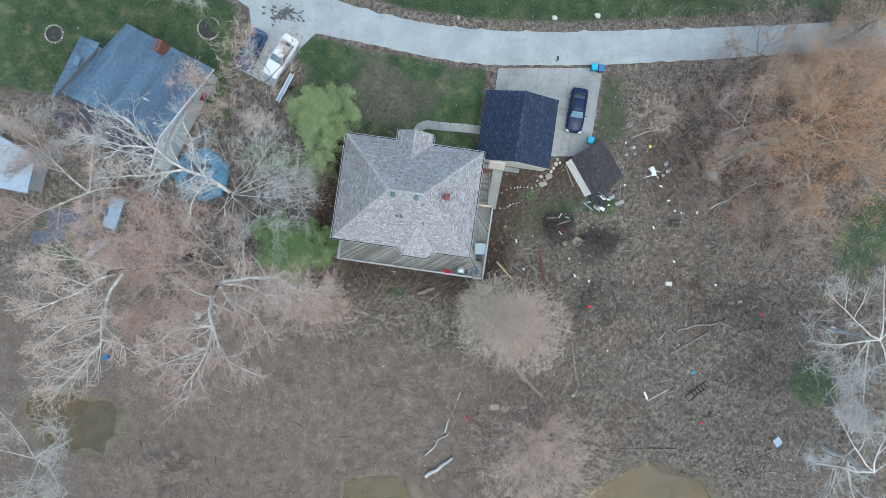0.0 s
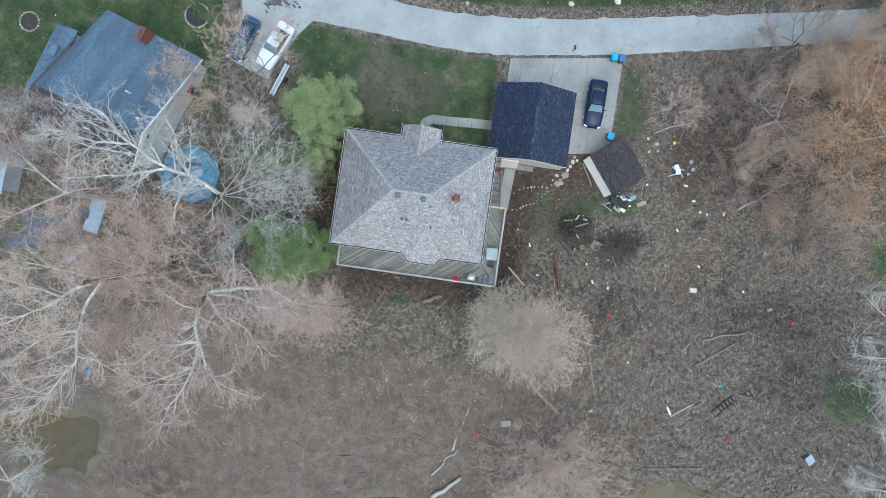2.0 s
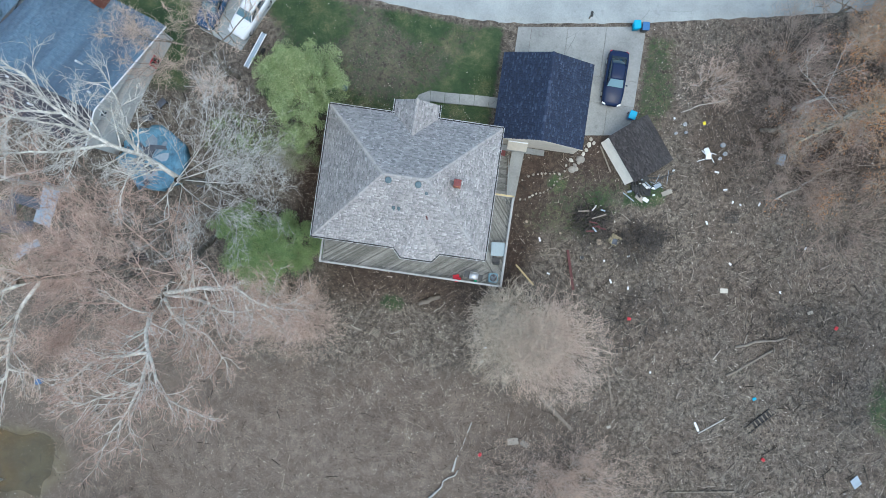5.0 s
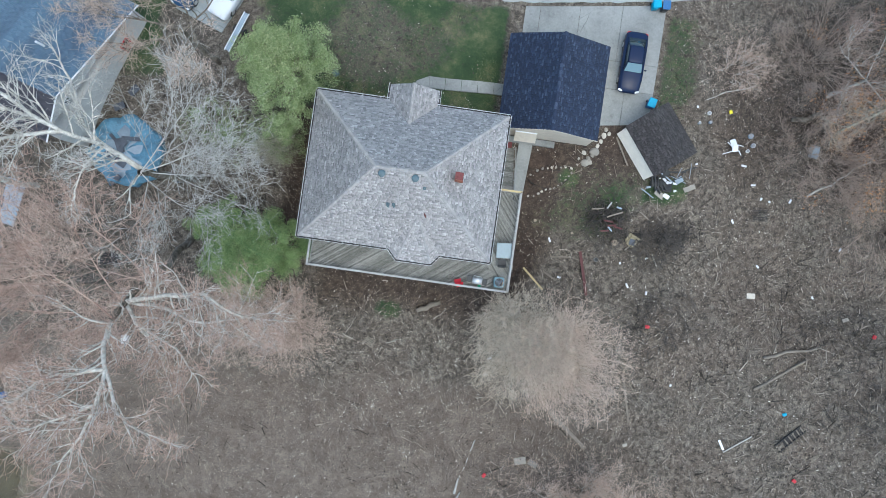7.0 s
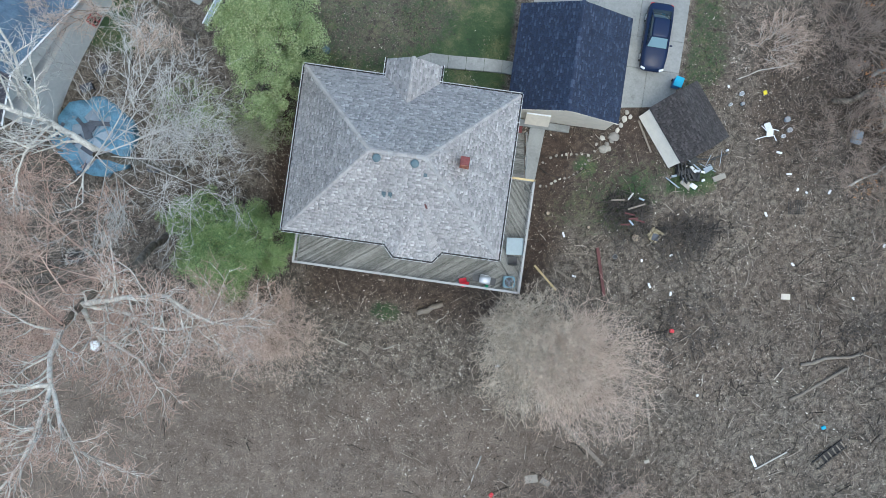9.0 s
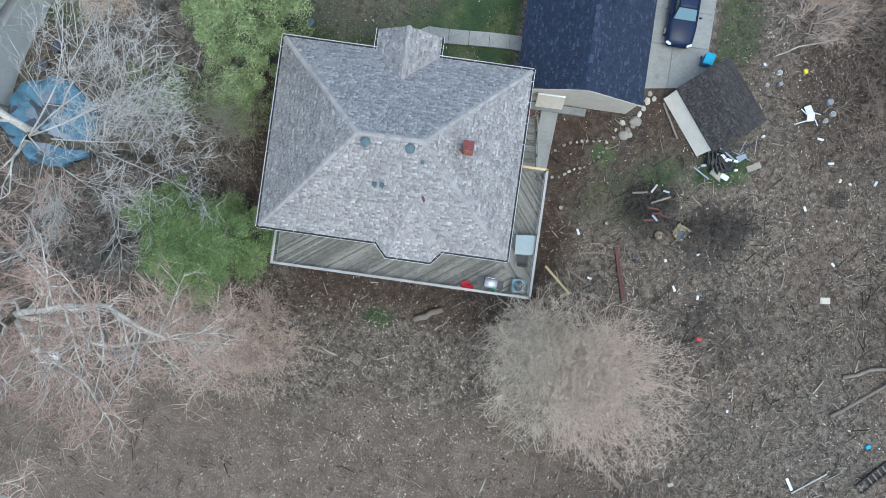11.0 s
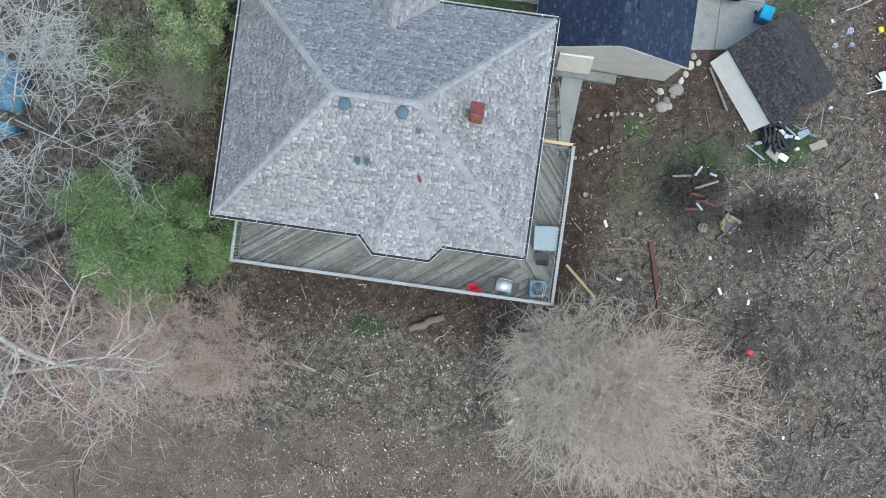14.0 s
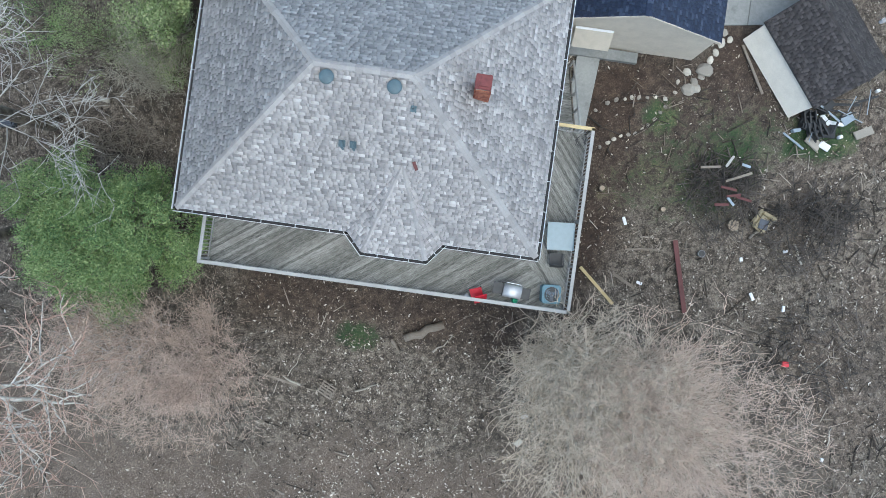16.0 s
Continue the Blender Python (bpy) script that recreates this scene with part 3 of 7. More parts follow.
# ---- the house with the wrap-round deck ----
X0, X1, Y0, Y1, EAVE, TOP = -11.22, 2.56, -0.22, 10.27, 6.0, 9.4
PITCH = (TOP - EAVE) / ((Y1 - Y0) / 2)
YM = (Y0 + Y1) / 2
RUN = (Y1 - Y0) / 2
RL, RR = (X0 + RUN, YM, TOP), (X1 - RUN, YM, TOP)
house = thing("house", -4.3, 5.0, -2.0, label="raised house with a grey shingled hip roof", category="house")
A, B, C, D = (X0, Y0, EAVE), (X1, Y0, EAVE), (X1, Y1, EAVE), (X0, Y1, EAVE)
BAYX0, BAYX1, BAYY = -6.12, -2.62, 11.38
BR = (BAYX0 + BAYX1) / 2
BZ = EAVE + PITCH * (BAYX1 - BAYX0) / 2
BM = (BR, Y1 - (BAYX1 - BAYX0) / 2, BZ)
PEAK = (-2.8, 2.3, EAVE + PITCH * (2.3 - Y0))
S1, S2, S3, S4 = (-4.67, Y0, EAVE), (-4.02, -0.92, EAVE), (-1.6, -0.92, EAVE), (-1.02, Y0, EAVE)
rng = random.Random(4)
hb = bmesh.new()
for face in ([A, B, RR, RL], [B, C, RR], [C, D, RL, RR], [D, A, RL], [A, D, C, B]):
    hb.faces.new([hb.verts.new(Vector(p) - Vector((0, 0, 0.02))) for p in face])
for face in ([(BAYX0, BAYY, EAVE), (BAYX0, Y1, EAVE), BM, (BR, BAYY, BZ)], [(BAYX1, Y1, EAVE), (BAYX1, BAYY, EAVE), (BR, BAYY, BZ), BM], [S1, S2, PEAK], [S2, S3, PEAK], [S3, S4, PEAK]):
    hb.faces.new([hb.verts.new(Vector(p) - Vector((0, 0, 0.015))) for p in face])
bmesh.ops.remove_doubles(hb, verts=hb.verts[:], dist=0.001)
roof = wpart("roof", hb, FELT, house, "grey architectural shingle hip roof")
tabs = []
for slope in ([A, B, RR, RL], [B, C, RR], [C, D, RL, RR], [D, A, RL]):
    tabs += shingle_rows(slope, rng)
tabs = [t for t in tabs if not all(p.y > BM[1] and abs(p.x - BR) < p.y - BM[1] for p in t[:4])]


def in_bay(p):
    k = (p.y - Y0) / (PEAK[1] - Y0)
    return p.y < PEAK[1] and S1[0] + (PEAK[0] - S1[0]) * k < p.x < S4[0] + (PEAK[0] - S4[0]) * k


tabs = [t for t in tabs if not all(in_bay(p) for p in t[:4])]
for slope in ([(BAYX0, BAYY, EAVE), (BAYX0, Y1, EAVE), BM, (BR, BAYY, BZ)], [(BAYX1, Y1, EAVE), (BAYX1, BAYY, EAVE), (BR, BAYY, BZ), BM], [S1, S2, PEAK], [S2, S3, PEAK], [S3, S4, PEAK]):
    tabs += shingle_rows(slope, rng)
NEAR = [t for t in tabs if -5.6 < t[0].x < -1.9 and 2.9 < t[0].y < 5.0][:300]
near_ids = {id(t) for t in NEAR}
wpart("shingles", tabs_mesh("shingles", [t for t in tabs if id(t) not in near_ids], SHINGLE), SHINGLE, roof, "mottled grey asphalt shingles", "stuff")
for a, b in ((A, RL), (D, RL), (B, RR), (C, RR), (RL, RR), (BM, (BR, BAYY, BZ)), (S2, PEAK), (S3, PEAK)):
    caps(a, b, rng, roof)
# walls: main floor on a tall foundation
IN = 0.45
for (x0, y0, x1, y1) in ((X0 + IN, Y0 + IN, X1 - IN, Y0 + IN + 0.2), (X0 + IN, Y1 - IN - 0.2, X1 - IN, Y1 - IN), (X0 + IN, Y0 + IN + 0.2, X0 + IN + 0.2, Y1 - IN - 0.2), (X1 - IN - 0.2, Y0 + IN + 0.2, X1 - IN, Y1 - IN - 0.2)):
    wpart("wall", box(((x0 + x1) / 2, (y0 + y1) / 2, 4.8), (x1 - x0, y1 - y0, 2.38)), SIDING, house)
    wpart("foundation", box(((x0 + x1) / 2, (y0 + y1) / 2, 0.3), (x1 - x0, y1 - y0, 6.6)), FOUND, house)
wpart("bay_wall", box((BR, 10.4, 3.0), (BAYX1 - BAYX0 - 0.6, 1.2, 5.9)), SIDING, house)
wpart("bay_wall", prism([(-4.4, 0.2), (-3.9, -0.55), (-1.75, -0.55), (-1.3, 0.2)], 3.6, 5.95), SIDING, house)
gb = sheet([(BAYX0, BAYY - 0.1, EAVE), (BAYX1, BAYY - 0.1, EAVE), (BR, BAYY - 0.1, BZ - 0.02)], (0, 0.06, 0))
wpart("gable", gb, WHITE, house)
for a, b, o in ((A, S1, (0, -1)), (S4, B, (0, -1)), (S1, S2, (-0.73, -0.68)), (S2, S3, (0, -1)), (S3, S4, (0.76, -0.65)), (B, C, (1, 0)), (C, (BAYX1, Y1), (0, 1)), ((BAYX0, Y1), D, (0, 1)), (D, A, (-1, 0)), ((BAYX1, Y1), (BAYX1, BAYY), (1, 0)), ((BAYX0, BAYY), (BAYX0, Y1), (-1, 0))):
    gutter(a[:2], b[:2], o, house, EAVE)
# chimney of brick with a red cap
chim = wpart("chimney", box((-0.42, 5.15, 8.35), (0.46, 0.46, 1.7)), MORTAR, house, "small red brick chimney")
for c in range(17):
    z = 7.72 + c * 0.085 + 0.035
    for k in range(3):
        o = -0.18 + k * 0.18 + (0.05 if c % 2 else -0.03)
        for sy in (-1, 1):
            wpart("brick", box((-0.42 + o * 0.9, 5.15 + sy * 0.235, z), (0.165, 0.05, 0.07), bevel=0.005), BRICK, chim)
        for sx in (-1, 1):
            wpart("brick", box((-0.42 + sx * 0.235, 5.15 + o * 0.85, z), (0.05, 0.17, 0.07), bevel=0.005), BRICK, chim)
wpart("chimney_cap", box((-0.42, 5.17, 9.25), (0.54, 0.5, 0.1), bevel=0.02), RUST, chim, "dark red chimney cap")
wpart("flue", box((-0.42, 5.17, 9.32), (0.34, 0.32, 0.05), bevel=0.01), RUST, chim)


def roof_z(x, y):
    return EAVE + PITCH * min(x - X0, X1 - x, y - Y0, Y1 - y)


for x, y in ((-5.5, 4.62), (-3.27, 4.6)):
    bm = rod((x, y, roof_z(x, y) - 0.1), (x, y, roof_z(x, y) + 0.2), 0.16, n=20)
    v = wpart("roof_vent", bm, VENT, house, "round blue-grey roof vent")
    hd = bmesh.new()
    bmesh.ops.create_uvsphere(hd, u_segments=20, v_segments=8, radius=0.25, matrix=Matrix.Translation((x, y, roof_z(x, y) + 0.2)) @ Matrix.Diagonal((1, 1, 0.35, 1)))
    wpart("hood", hd, VENT, v)
for x, y in ((-4.96, 2.75), (-4.57, 2.76)):
    bm = rod((x, y, roof_z(x, y) - 0.1), (x, y, roof_z(x, y) + 0.28), 0.05, n=10)
    rod((x, y, roof_z(x, y) + 0.28), (x + 0.06, y - 0.16, roof_z(x, y) + 0.3), 0.05, n=10, bm=bm)
    rod((x + 0.06, y - 0.16, roof_z(x, y) + 0.31), (x + 0.07, y - 0.19, roof_z(x, y) + 0.1), 0.05, n=10, bm=bm)
    v = wpart("vent_pipe", bm, VENT, house, "curved blue-grey vent pipe")
    wpart("flashing", box((x, y, roof_z(x, y) + 0.02), (0.24, 0.26, 0.012), rx=math.degrees(math.atan(PITCH))), VENT, v)
bm = rod((-2.6, 4.1, roof_z(-2.6, 4.1) - 0.1), (-2.6, 4.1, roof_z(-2.6, 4.1) + 0.3), 0.045, n=10)
v = wpart("vent_pipe", bm, VENT, house)
wpart("flashing", box((-2.6, 4.08, roof_z(-2.6, 4.1) + 0.02), (0.2, 0.22, 0.012), rx=math.degrees(math.atan(PITCH))), VENT, v)
wpart("loose_shingle", box((-2.35, 2.35, roof_z(-2.35, 2.35) + 0.05), (0.12, 0.34, 0.012), rz=28, rx=30), REDWOOD, house, "torn rust-brown flashing scrap")

# ---- deck ----
DZ = 3.72
DX0, DX1, DY0, DY1 = -10.55, 4.3, -2.2, 5.15
deck = thing("deck", -3, -1, -2.5, label="tall weathered timber deck wrapping two sides of the house", category="deck")


def clip(poly, inside, cut):
    out = []
    for p, q in zip(poly, poly[1:] + poly[:1]):
        if inside(p):
            out.append(p)
        if inside(p) != inside(q):
            out.append(cut(p, q))
    return out


def half(poly, a, b, c):
    """Keeps the side of a polygon where a x + b y <= c."""
    f = lambda p: a * p[0] + b * p[1] - c
    return clip(poly, lambda p: f(p) <= 0, lambda p, q: tuple(p[i] + (q[i] - p[i]) * f(p) / (f(p) - f(q)) for i in range(2)))


def boards(rect, way, seam, material, gap=0.115):
    """Diagonal boards over a rectangle on one side of the mitred seam."""
    x0, y0, x1, y1 = rect
    d = Vector((math.cos(radians(way)), math.sin(radians(way))))
    n = Vector((-d.y, d.x))
    vals = [n.dot(Vector(p)) for p in ((x0, y0), (x1, y0), (x1, y1), (x0, y1))]
    s = min(vals)
    while s < max(vals):
        c = n * (s + gap / 2)
        w = gap / 2 - 0.005
        poly = [tuple(c + d * t + n * o) for t, o in ((-40, -w), (40, -w), (40, w), (-40, w))]
        for lim in ((-1, 0, -x0), (1, 0, x1), (0, -1, -y0), (0, 1, y1), seam):
            poly = half(poly, *lim) if len(poly) > 2 else poly
        if len(poly) > 2:
            wpart("deck_board", prism(poly, DZ - 0.035, DZ + rng.uniform(-0.004, 0.003)), material, deck)
        s += gap


# seam: the mitre between the two board directions runs from the house corner to the outer corner
boards((DX0, DY0, DX1, 0.25), 36.0, (1, 1, 2.1), BOARD)
boards((2.1, DY0, DX1, DY1), -52.0, (-1, -1, -2.1), BOARD_E)
wpart("joist_bed", prism([(DX0, DY0 + 0.02), (DX1 - 0.02, DY0 + 0.02), (DX1 - 0.02, DY1), (2.15, DY1), (2.15, 0.2), (DX0, 0.2)], DZ - 0.28, DZ - 0.05), OLDWOOD, deck)


def railing(a, b, rail_mat=None, wide=0.14, posts=1.75):
    a, b = Vector(a), Vector(b)
    L, d = (b - a).length, (b - a).normalized()
    ang = math.degrees(math.atan2(d.y, d.x))
    m = (a + b) / 2
    wpart("top_rail", box((m.x, m.y, DZ + 1.06), (L + 0.14, wide, 0.038), ang, bevel=0.006), rail_mat or RAIL, deck, "flat weathered top rail")
    wpart("bottom_rail", box((m.x, m.y, DZ + 0.12), (L, 0.04, 0.09), ang), RAIL, deck)
    n = max(1, round(L / posts))
    for k in range(n + 1):
        p = a + d * (L * k / n)
        wpart("rail_post", box((p.x, p.y, DZ + 0.44), (0.09, 0.09, 1.2), ang), RAIL, deck)
    n = int(L / 0.15)
    for k in range(1, n):
        p = a + d * (L * k / n)
        wpart("baluster", box((p.x, p.y, DZ + 0.57), (0.035, 0.035, 0.94), ang), RAIL, deck)


railing((DX0, DY0), (DX1, DY0))
railing((DX1, DY0), (DX1, DY1))
railing((DX0, DY0 + 0.12), (DX0, 0.2))
railing((2.75, DY1 + 0.03), (DX1, DY1 + 0.03), PINE)
for x, y in ((-10.4, -2.0), (-7.4, -2.0), (-4.4, -2.0), (-1.4, -2.0), (1.6, -2.0), (4.15, -2.0), (4.15, 1.6), (4.15, 5.0)):
    z = up(x, y) - 0.2
    wpart("deck_post", box((x, y, (z + DZ - 0.28) / 2), (0.14, 0.14, DZ - 0.28 - z)), OLDWOOD, deck)
# stair from the deck down to the side walk
stair = thing("stair", 3.2, 7.2, -0.3, label="weathered timber stair rising to the deck", category="stairs")
NS = 19
for k in range(NS):
    y, z = DY1 + 0.15 + k * 0.205, DZ - 0.19 * (k + 1)
    wpart("tread", box((3.18, y + 0.06, z), (1.1, 0.19, 0.04), bevel=0.005), TREAD, stair)
for x in (2.62, 3.75):
    y0, y1 = DY1 + 0.1, DY1 + 0.15 + NS * 0.205
    wpart("stringer", sheet([(x, y0, DZ - 0.45), (x, y1, -0.3), (x, y1, 0.05), (x, y0, DZ)], (0.05, 0, 0)), OLDWOOD, stair)
bm = rod((3.78, DY1 + 0.1, DZ + 0.95), (3.78, DY1 + NS * 0.205, 1.0), 0.045, n=6)
wpart("handrail", bm, RAIL, stair, "pale grey handrail")
for k in range(5):
    t = k / 4
    y, z = DY1 + 0.1 + t * (NS * 0.205 - 0.1), DZ * (1 - t)
    wpart("rail_post", box((3.78, y, z + 0.45), (0.08, 0.08, 1.0)), RAIL, stair)

# ---- garage ----
garage = thing("garage", 5.9, 13.7, 0, label="cream garage with a dark navy shingled gable roof", category="garage")
GX0, GX1, GY0, GY1, GE, GR, GM = 2.0, 9.72, 10.07, 17.4, 2.75, 4.5, 5.95
gr = slab(([(GX0, GY0, GE), (GX0, GY1, GE), (GM, GY1, GR), (GM, GY0, GR)], [(GX1, GY1, GE), (GX1, GY0, GE), (GM, GY0, GR), (GM, GY1, GR)]), 0.14)
groof = wpart("roof", gr, FELT, garage, "dark navy shingle gable roof")
gt = shingle_rows([(GX0, GY1, GE), (GX0, GY0, GE), (GM, GY0, GR), (GM, GY1, GR)], rng) + shingle_rows([(GX1, GY0, GE), (GX1, GY1, GE), (GM, GY1, GR), (GM, GY0, GR)], rng)
wpart("shingles", tabs_mesh("shingles", gt, NAVY), NAVY, groof, "dark navy asphalt shingles", "stuff")
caps((GM, GY0, GR), (GM, GY1, GR), rng, groof, NAVY)
for y, t in ((GY0 + 0.12, 0.16), (GY1 - 0.3, 0.16)):
    pr = [(GX0 + 0.2, -0.3), (GX1 - 0.2, -0.3), (GX1 - 0.2, GE - 0.06), (GM, GR - 0.15), (GX0 + 0.2, GE - 0.06)]
    wpart("gable_wall", sheet([(x, y, z) for x, z in pr], (0, t, 0)), CREAM, garage)
for x in (GX0 + 0.28, GX1 - 0.28):
    wpart("wall", box((x, (GY0 + GY1) / 2, 1.2), (0.16, GY1 - GY0 - 0.7, 3.0)), CREAM, garage)
for a, b in (((GX0, GE), (GM, GR)), ((GM, GR), (GX1, GE))):
    m = ((a[0] + b[0]) / 2, GY0 + 0.01, (a[1] + b[1]) / 2 - 0.08)
    wpart("barge_board", box(m, (math.hypot(b[0] - a[0], b[1] - a[1]), 0.03, 0.16), ry=-math.degrees(math.atan2(b[1] - a[1], b[0] - a[0]))), CREAM, garage)
AWNING = plain("awning_cream", (0.47, 0.43, 0.36), 0.7, 0.1, 3)
aw = wpart("awning", box((4.3, 9.78, 1.95), (1.7, 0.9, 0.05), rx=48, bevel=0.01), AWNING, garage, "cream door awning")
wpart("flashing", box((4.3, 10.1, 2.3), (1.7, 0.1, 0.05), bevel=0.01), WHITE, aw)
wpart("side_door", box((4.2, 10.05, 0.95), (0.9, 0.06, 2.0), bevel=0.01), WHITE, garage)
for x, y in ((6.9, 15.6), (6.6, 12.1)):
    z = GR - (x - GM) * (GR - GE) / (GX1 - GM)
    bm = box((x, y, z + 0.05), (0.3, 0.3, 0.12), ry=25, bevel=0.03)
    wpart("roof_vent", bm, NAVY, garage)

# ---- the leaning shed ----
shed = thing("shed", 15.2, 11.4, -1.0, label="small shed with brown shingles and white siding, torn open", category="shed")
SL, SB = Vector((12.05, 11.85, 1.45)), Vector((14.85, 8.25, 1.45))
sd = (SB - SL).normalized()
sn = Vector((-sd.y, sd.x, 0))
SW, SH = 1.95, 1.15
R0, R1 = SL + sn * SW + Vector((0, 0, SH)), SB + sn * SW + Vector((0, 0, SH))
N0, N1 = SL + sn * (2 * SW), SB + sn * (2 * SW)
sr = slab(([SL, SB, R1, R0], [N1, N0, R0, R1]), 0.1)
sroof = wpart("roof", sr, FELT, shed, "worn brown shingle roof")
st = shingle_rows([SL, SB, R1, R0], rng) + shingle_rows([N1, N0, R0, R1], rng)
wpart("shingles", tabs_mesh("shingles", st, BROWN), BROWN, sroof, "worn brown asphalt shingles", "stuff")
caps(R0, R1, rng, sroof, BROWN, 0.07)


def wall_between(p, q, z0, z1, material, name, parent, off=0.0):
    p, q = Vector(p), Vector(q)
    d = (q - p).normalized()
    m = (p + q) / 2 + Vector((-d.y, d.x, 0)) * off
    return wpart(name, box((m.x, m.y, (z0 + z1) / 2), ((q - p).length, 0.08, z1 - z0), math.degrees(math.atan2(d.y, d.x))), material, parent)


ia, ib, ic, id_ = SL + sn * 0.12 + sd * 0.12, SB + sn * 0.12 - sd * 0.12, N1 - sn * 0.2 - sd * 0.12, N0 - sn * 0.2 + sd * 0.12
lo_ = -sn * 0.55 - Vector((0, 0, 1.3))
top_a, top_b = Vector((ia.x, ia.y, 1.36)), Vector((ib.x, ib.y, 1.36))
wpart("wall", sheet([top_a, top_b, top_b + lo_, top_a + lo_], sn * 0.06), SHEDWALL, shed, "off-white leaning wall panel")
wall_between(ib, ic, -1.2, 1.3, SHEDWALL, "wall", shed)
wall_between(ic, id_, -1.2, 1.35, WHITE, "wall", shed)
wall_between(id_, ia, -0.8, 1.35, WHITE, "wall", shed)
lat = thing("lattice_skirt", (ia.x + ib.x) / 2, (ia.y + ib.y) / 2, -1.6, label="mossy yellow-green lattice skirt below the shed wall", category="lattice")
MOSS = plain("mossy_lattice", (0.2, 0.19, 0.06), 0.9, 0.4)
L = (ib - ia).length
for k in range(34):
    for sgn in (-1, 1):
        p = ia + sd * (L * (k + 0.5) / 34) - sn * (0.42 + 0.012 * sgn)
        wpart("slat", box((p.x, p.y, -0.95), (0.035, 0.012, 1.5), math.degrees(math.atan2(sd.y, sd.x)), ry=sgn * 35), MOSS, lat)

# ---- paths and stone edges ----
fw = thing("front_walk", -1, 13.4, 0.4, label="pale concrete front walk in short slabs, bent towards the door", category="path", kind="structure")
turn = [(-4.75, 11.6, 0), (-4.75, 12.35, 8), (-4.45, 13.0, 45), (-3.75, 13.35, 80), (-2.5, 13.35, 88), (-1.2, 13.42, 87), (0.1, 13.5, 87), (1.4, 13.58, 87), (2.3, 13.62, 87)]
for (xa, ya, aa), (xb, yb, ab) in zip(turn, turn[1:]):
    na, nb = [(math.cos(radians(a)) * 0.46, -math.sin(radians(a)) * 0.46) for a in (aa, ab)]
    gx, gy = (xb - xa) * 0.012, (yb - ya) * 0.012
    quad = [(xa + gx + na[0], ya + gy + na[1]), (xb - gx + nb[0], yb - gy + nb[1]), (xb - gx - nb[0], yb - gy - nb[1]), (xa + gx - na[0], ya + gy - na[1])]
    wpart("slab", prism(quad, lambda x, y: up(x, y) - 0.3, lambda x, y: up(x, y) + 0.2), CONCRETE, fw)
for nm, poly, lab in (("side_walk", [(4.05, 5.4), (5.0, 5.4), (5.15, 9.6), (4.05, 9.6)], "pale concrete side walk"),
                      ("stoop", [(2.3, 9.62), (6.9, 9.62), (6.9, 10.1), (2.3, 10.1)], "concrete strip along the garage")):
    solo(nm, prism(poly, lambda x, y: up(x, y) - 0.3, lambda x, y: up(x, y) + (0.22 if nm != "front_walk" else 0.12)), CONCRETE, label=lab, category="path", kind="structure")

# ---- the neighbouring house ----
GREYSIDE = plain("pale_grey_siding", (0.5, 0.5, 0.48), 0.75, 0.1, 3.0)
DARKBRICK = plain("dark_brick", (0.2, 0.075, 0.05), 0.9, 0.35, 9)
nh = thing("neighbour_house", -34, 12, 0, label="long low house with a faded blue shingled roof", category="house")
Q = lambda x, y, z: Vector((x, y, z))
NR0, NR1, NE0, NE1 = Q(-40.1, 10.4, 5.6), Q(-29.9, 7.2, 5.6), Q(-36.4, 19.0, 2.7), Q(-26.6, 15.5, 2.7)
sdir = (NR1 - NR0).normalized()
south = Vector((sdir.y, -sdir.x, 0))
NS0, NS1 = NR0 + south * 3.4 - Vector((0, 0, 1.2)), NR1 + south * 3.4 - Vector((0, 0, 1.2))
b2 = slab(([NE1, NE0, NR0, NR1], [NS0, NS1, NR1, NR0]), 0.16)
nroof = wpart("roof", b2, FELT, nh, "faded blue shingle roof")
wpart("shingles", tabs_mesh("shingles", shingle_rows([NE1, NE0, NR0, NR1], rng, 0.14, (0.3, 0.9), 0.002), SLATE), SLATE, nroof, "faded blue asphalt shingles", "stuff")
# the south slope has a darker colour than the north slope
wpart("shingles", tabs_mesh("shingles", shingle_rows([NS0, NS1, NR1, NR0], rng, 0.2, (0.5, 1.0)), DUSK), DUSK, nroof, "dark purple-grey asphalt shingles", "stuff")
caps(NR0, NR1, rng, nroof, SLATE)
body = [(p.x, p.y) for p in (NS0 + sdir * 0.4 - south * 0.4, NS1 - sdir * 0.4 - south * 0.4, NE1 - sdir * 0.4 + south * 0.4, NE0 + sdir * 0.4 + south * 0.4)]
wpart("wall", prism(body, -2.4, 2.5), GREYSIDE, nh, "pale grey clapboard wall")
gp = [NE1 - sdir * 0.45, NR1 - sdir * 0.45, NS1 - sdir * 0.45]
for end in (1, -1):
    pts = [p if end > 0 else p - sdir * ((NR1 - NR0).length - 0.9) for p in gp]
    wpart("gable", sheet([p - Vector((0, 0, 0.2)) for p in pts], -sdir * 0.1), GREYSIDE, nh)
wpart("barge_board", rod(NE1 + sdir * 0.02, NR1 + sdir * 0.02, 0.07, n=4), WHITE, nh)
wpart("barge_board", rod(NR1 + sdir * 0.02, NS1 + sdir * 0.02, 0.07, n=4), WHITE, nh)
nc = wpart("chimney", box((-31.9, 16.7, 3.6), (0.6, 1.2, 2.0), -18), DARKBRICK, nh, "brick chimney at the eave")
wpart("chimney_cap", box((-31.9, 16.7, 4.62), (0.3, 0.9, 0.1), -18, bevel=0.02), FELT, nc)
for x, y in ((-31.9, 10.9), (-30.6, 8.6), (-37.2, 8.9), (-35.2, 7.0)):
    wpart("roof_vent", rod((x, y, 4.4), (x, y, 5.6), 0.09, n=8), WHITE, nh)
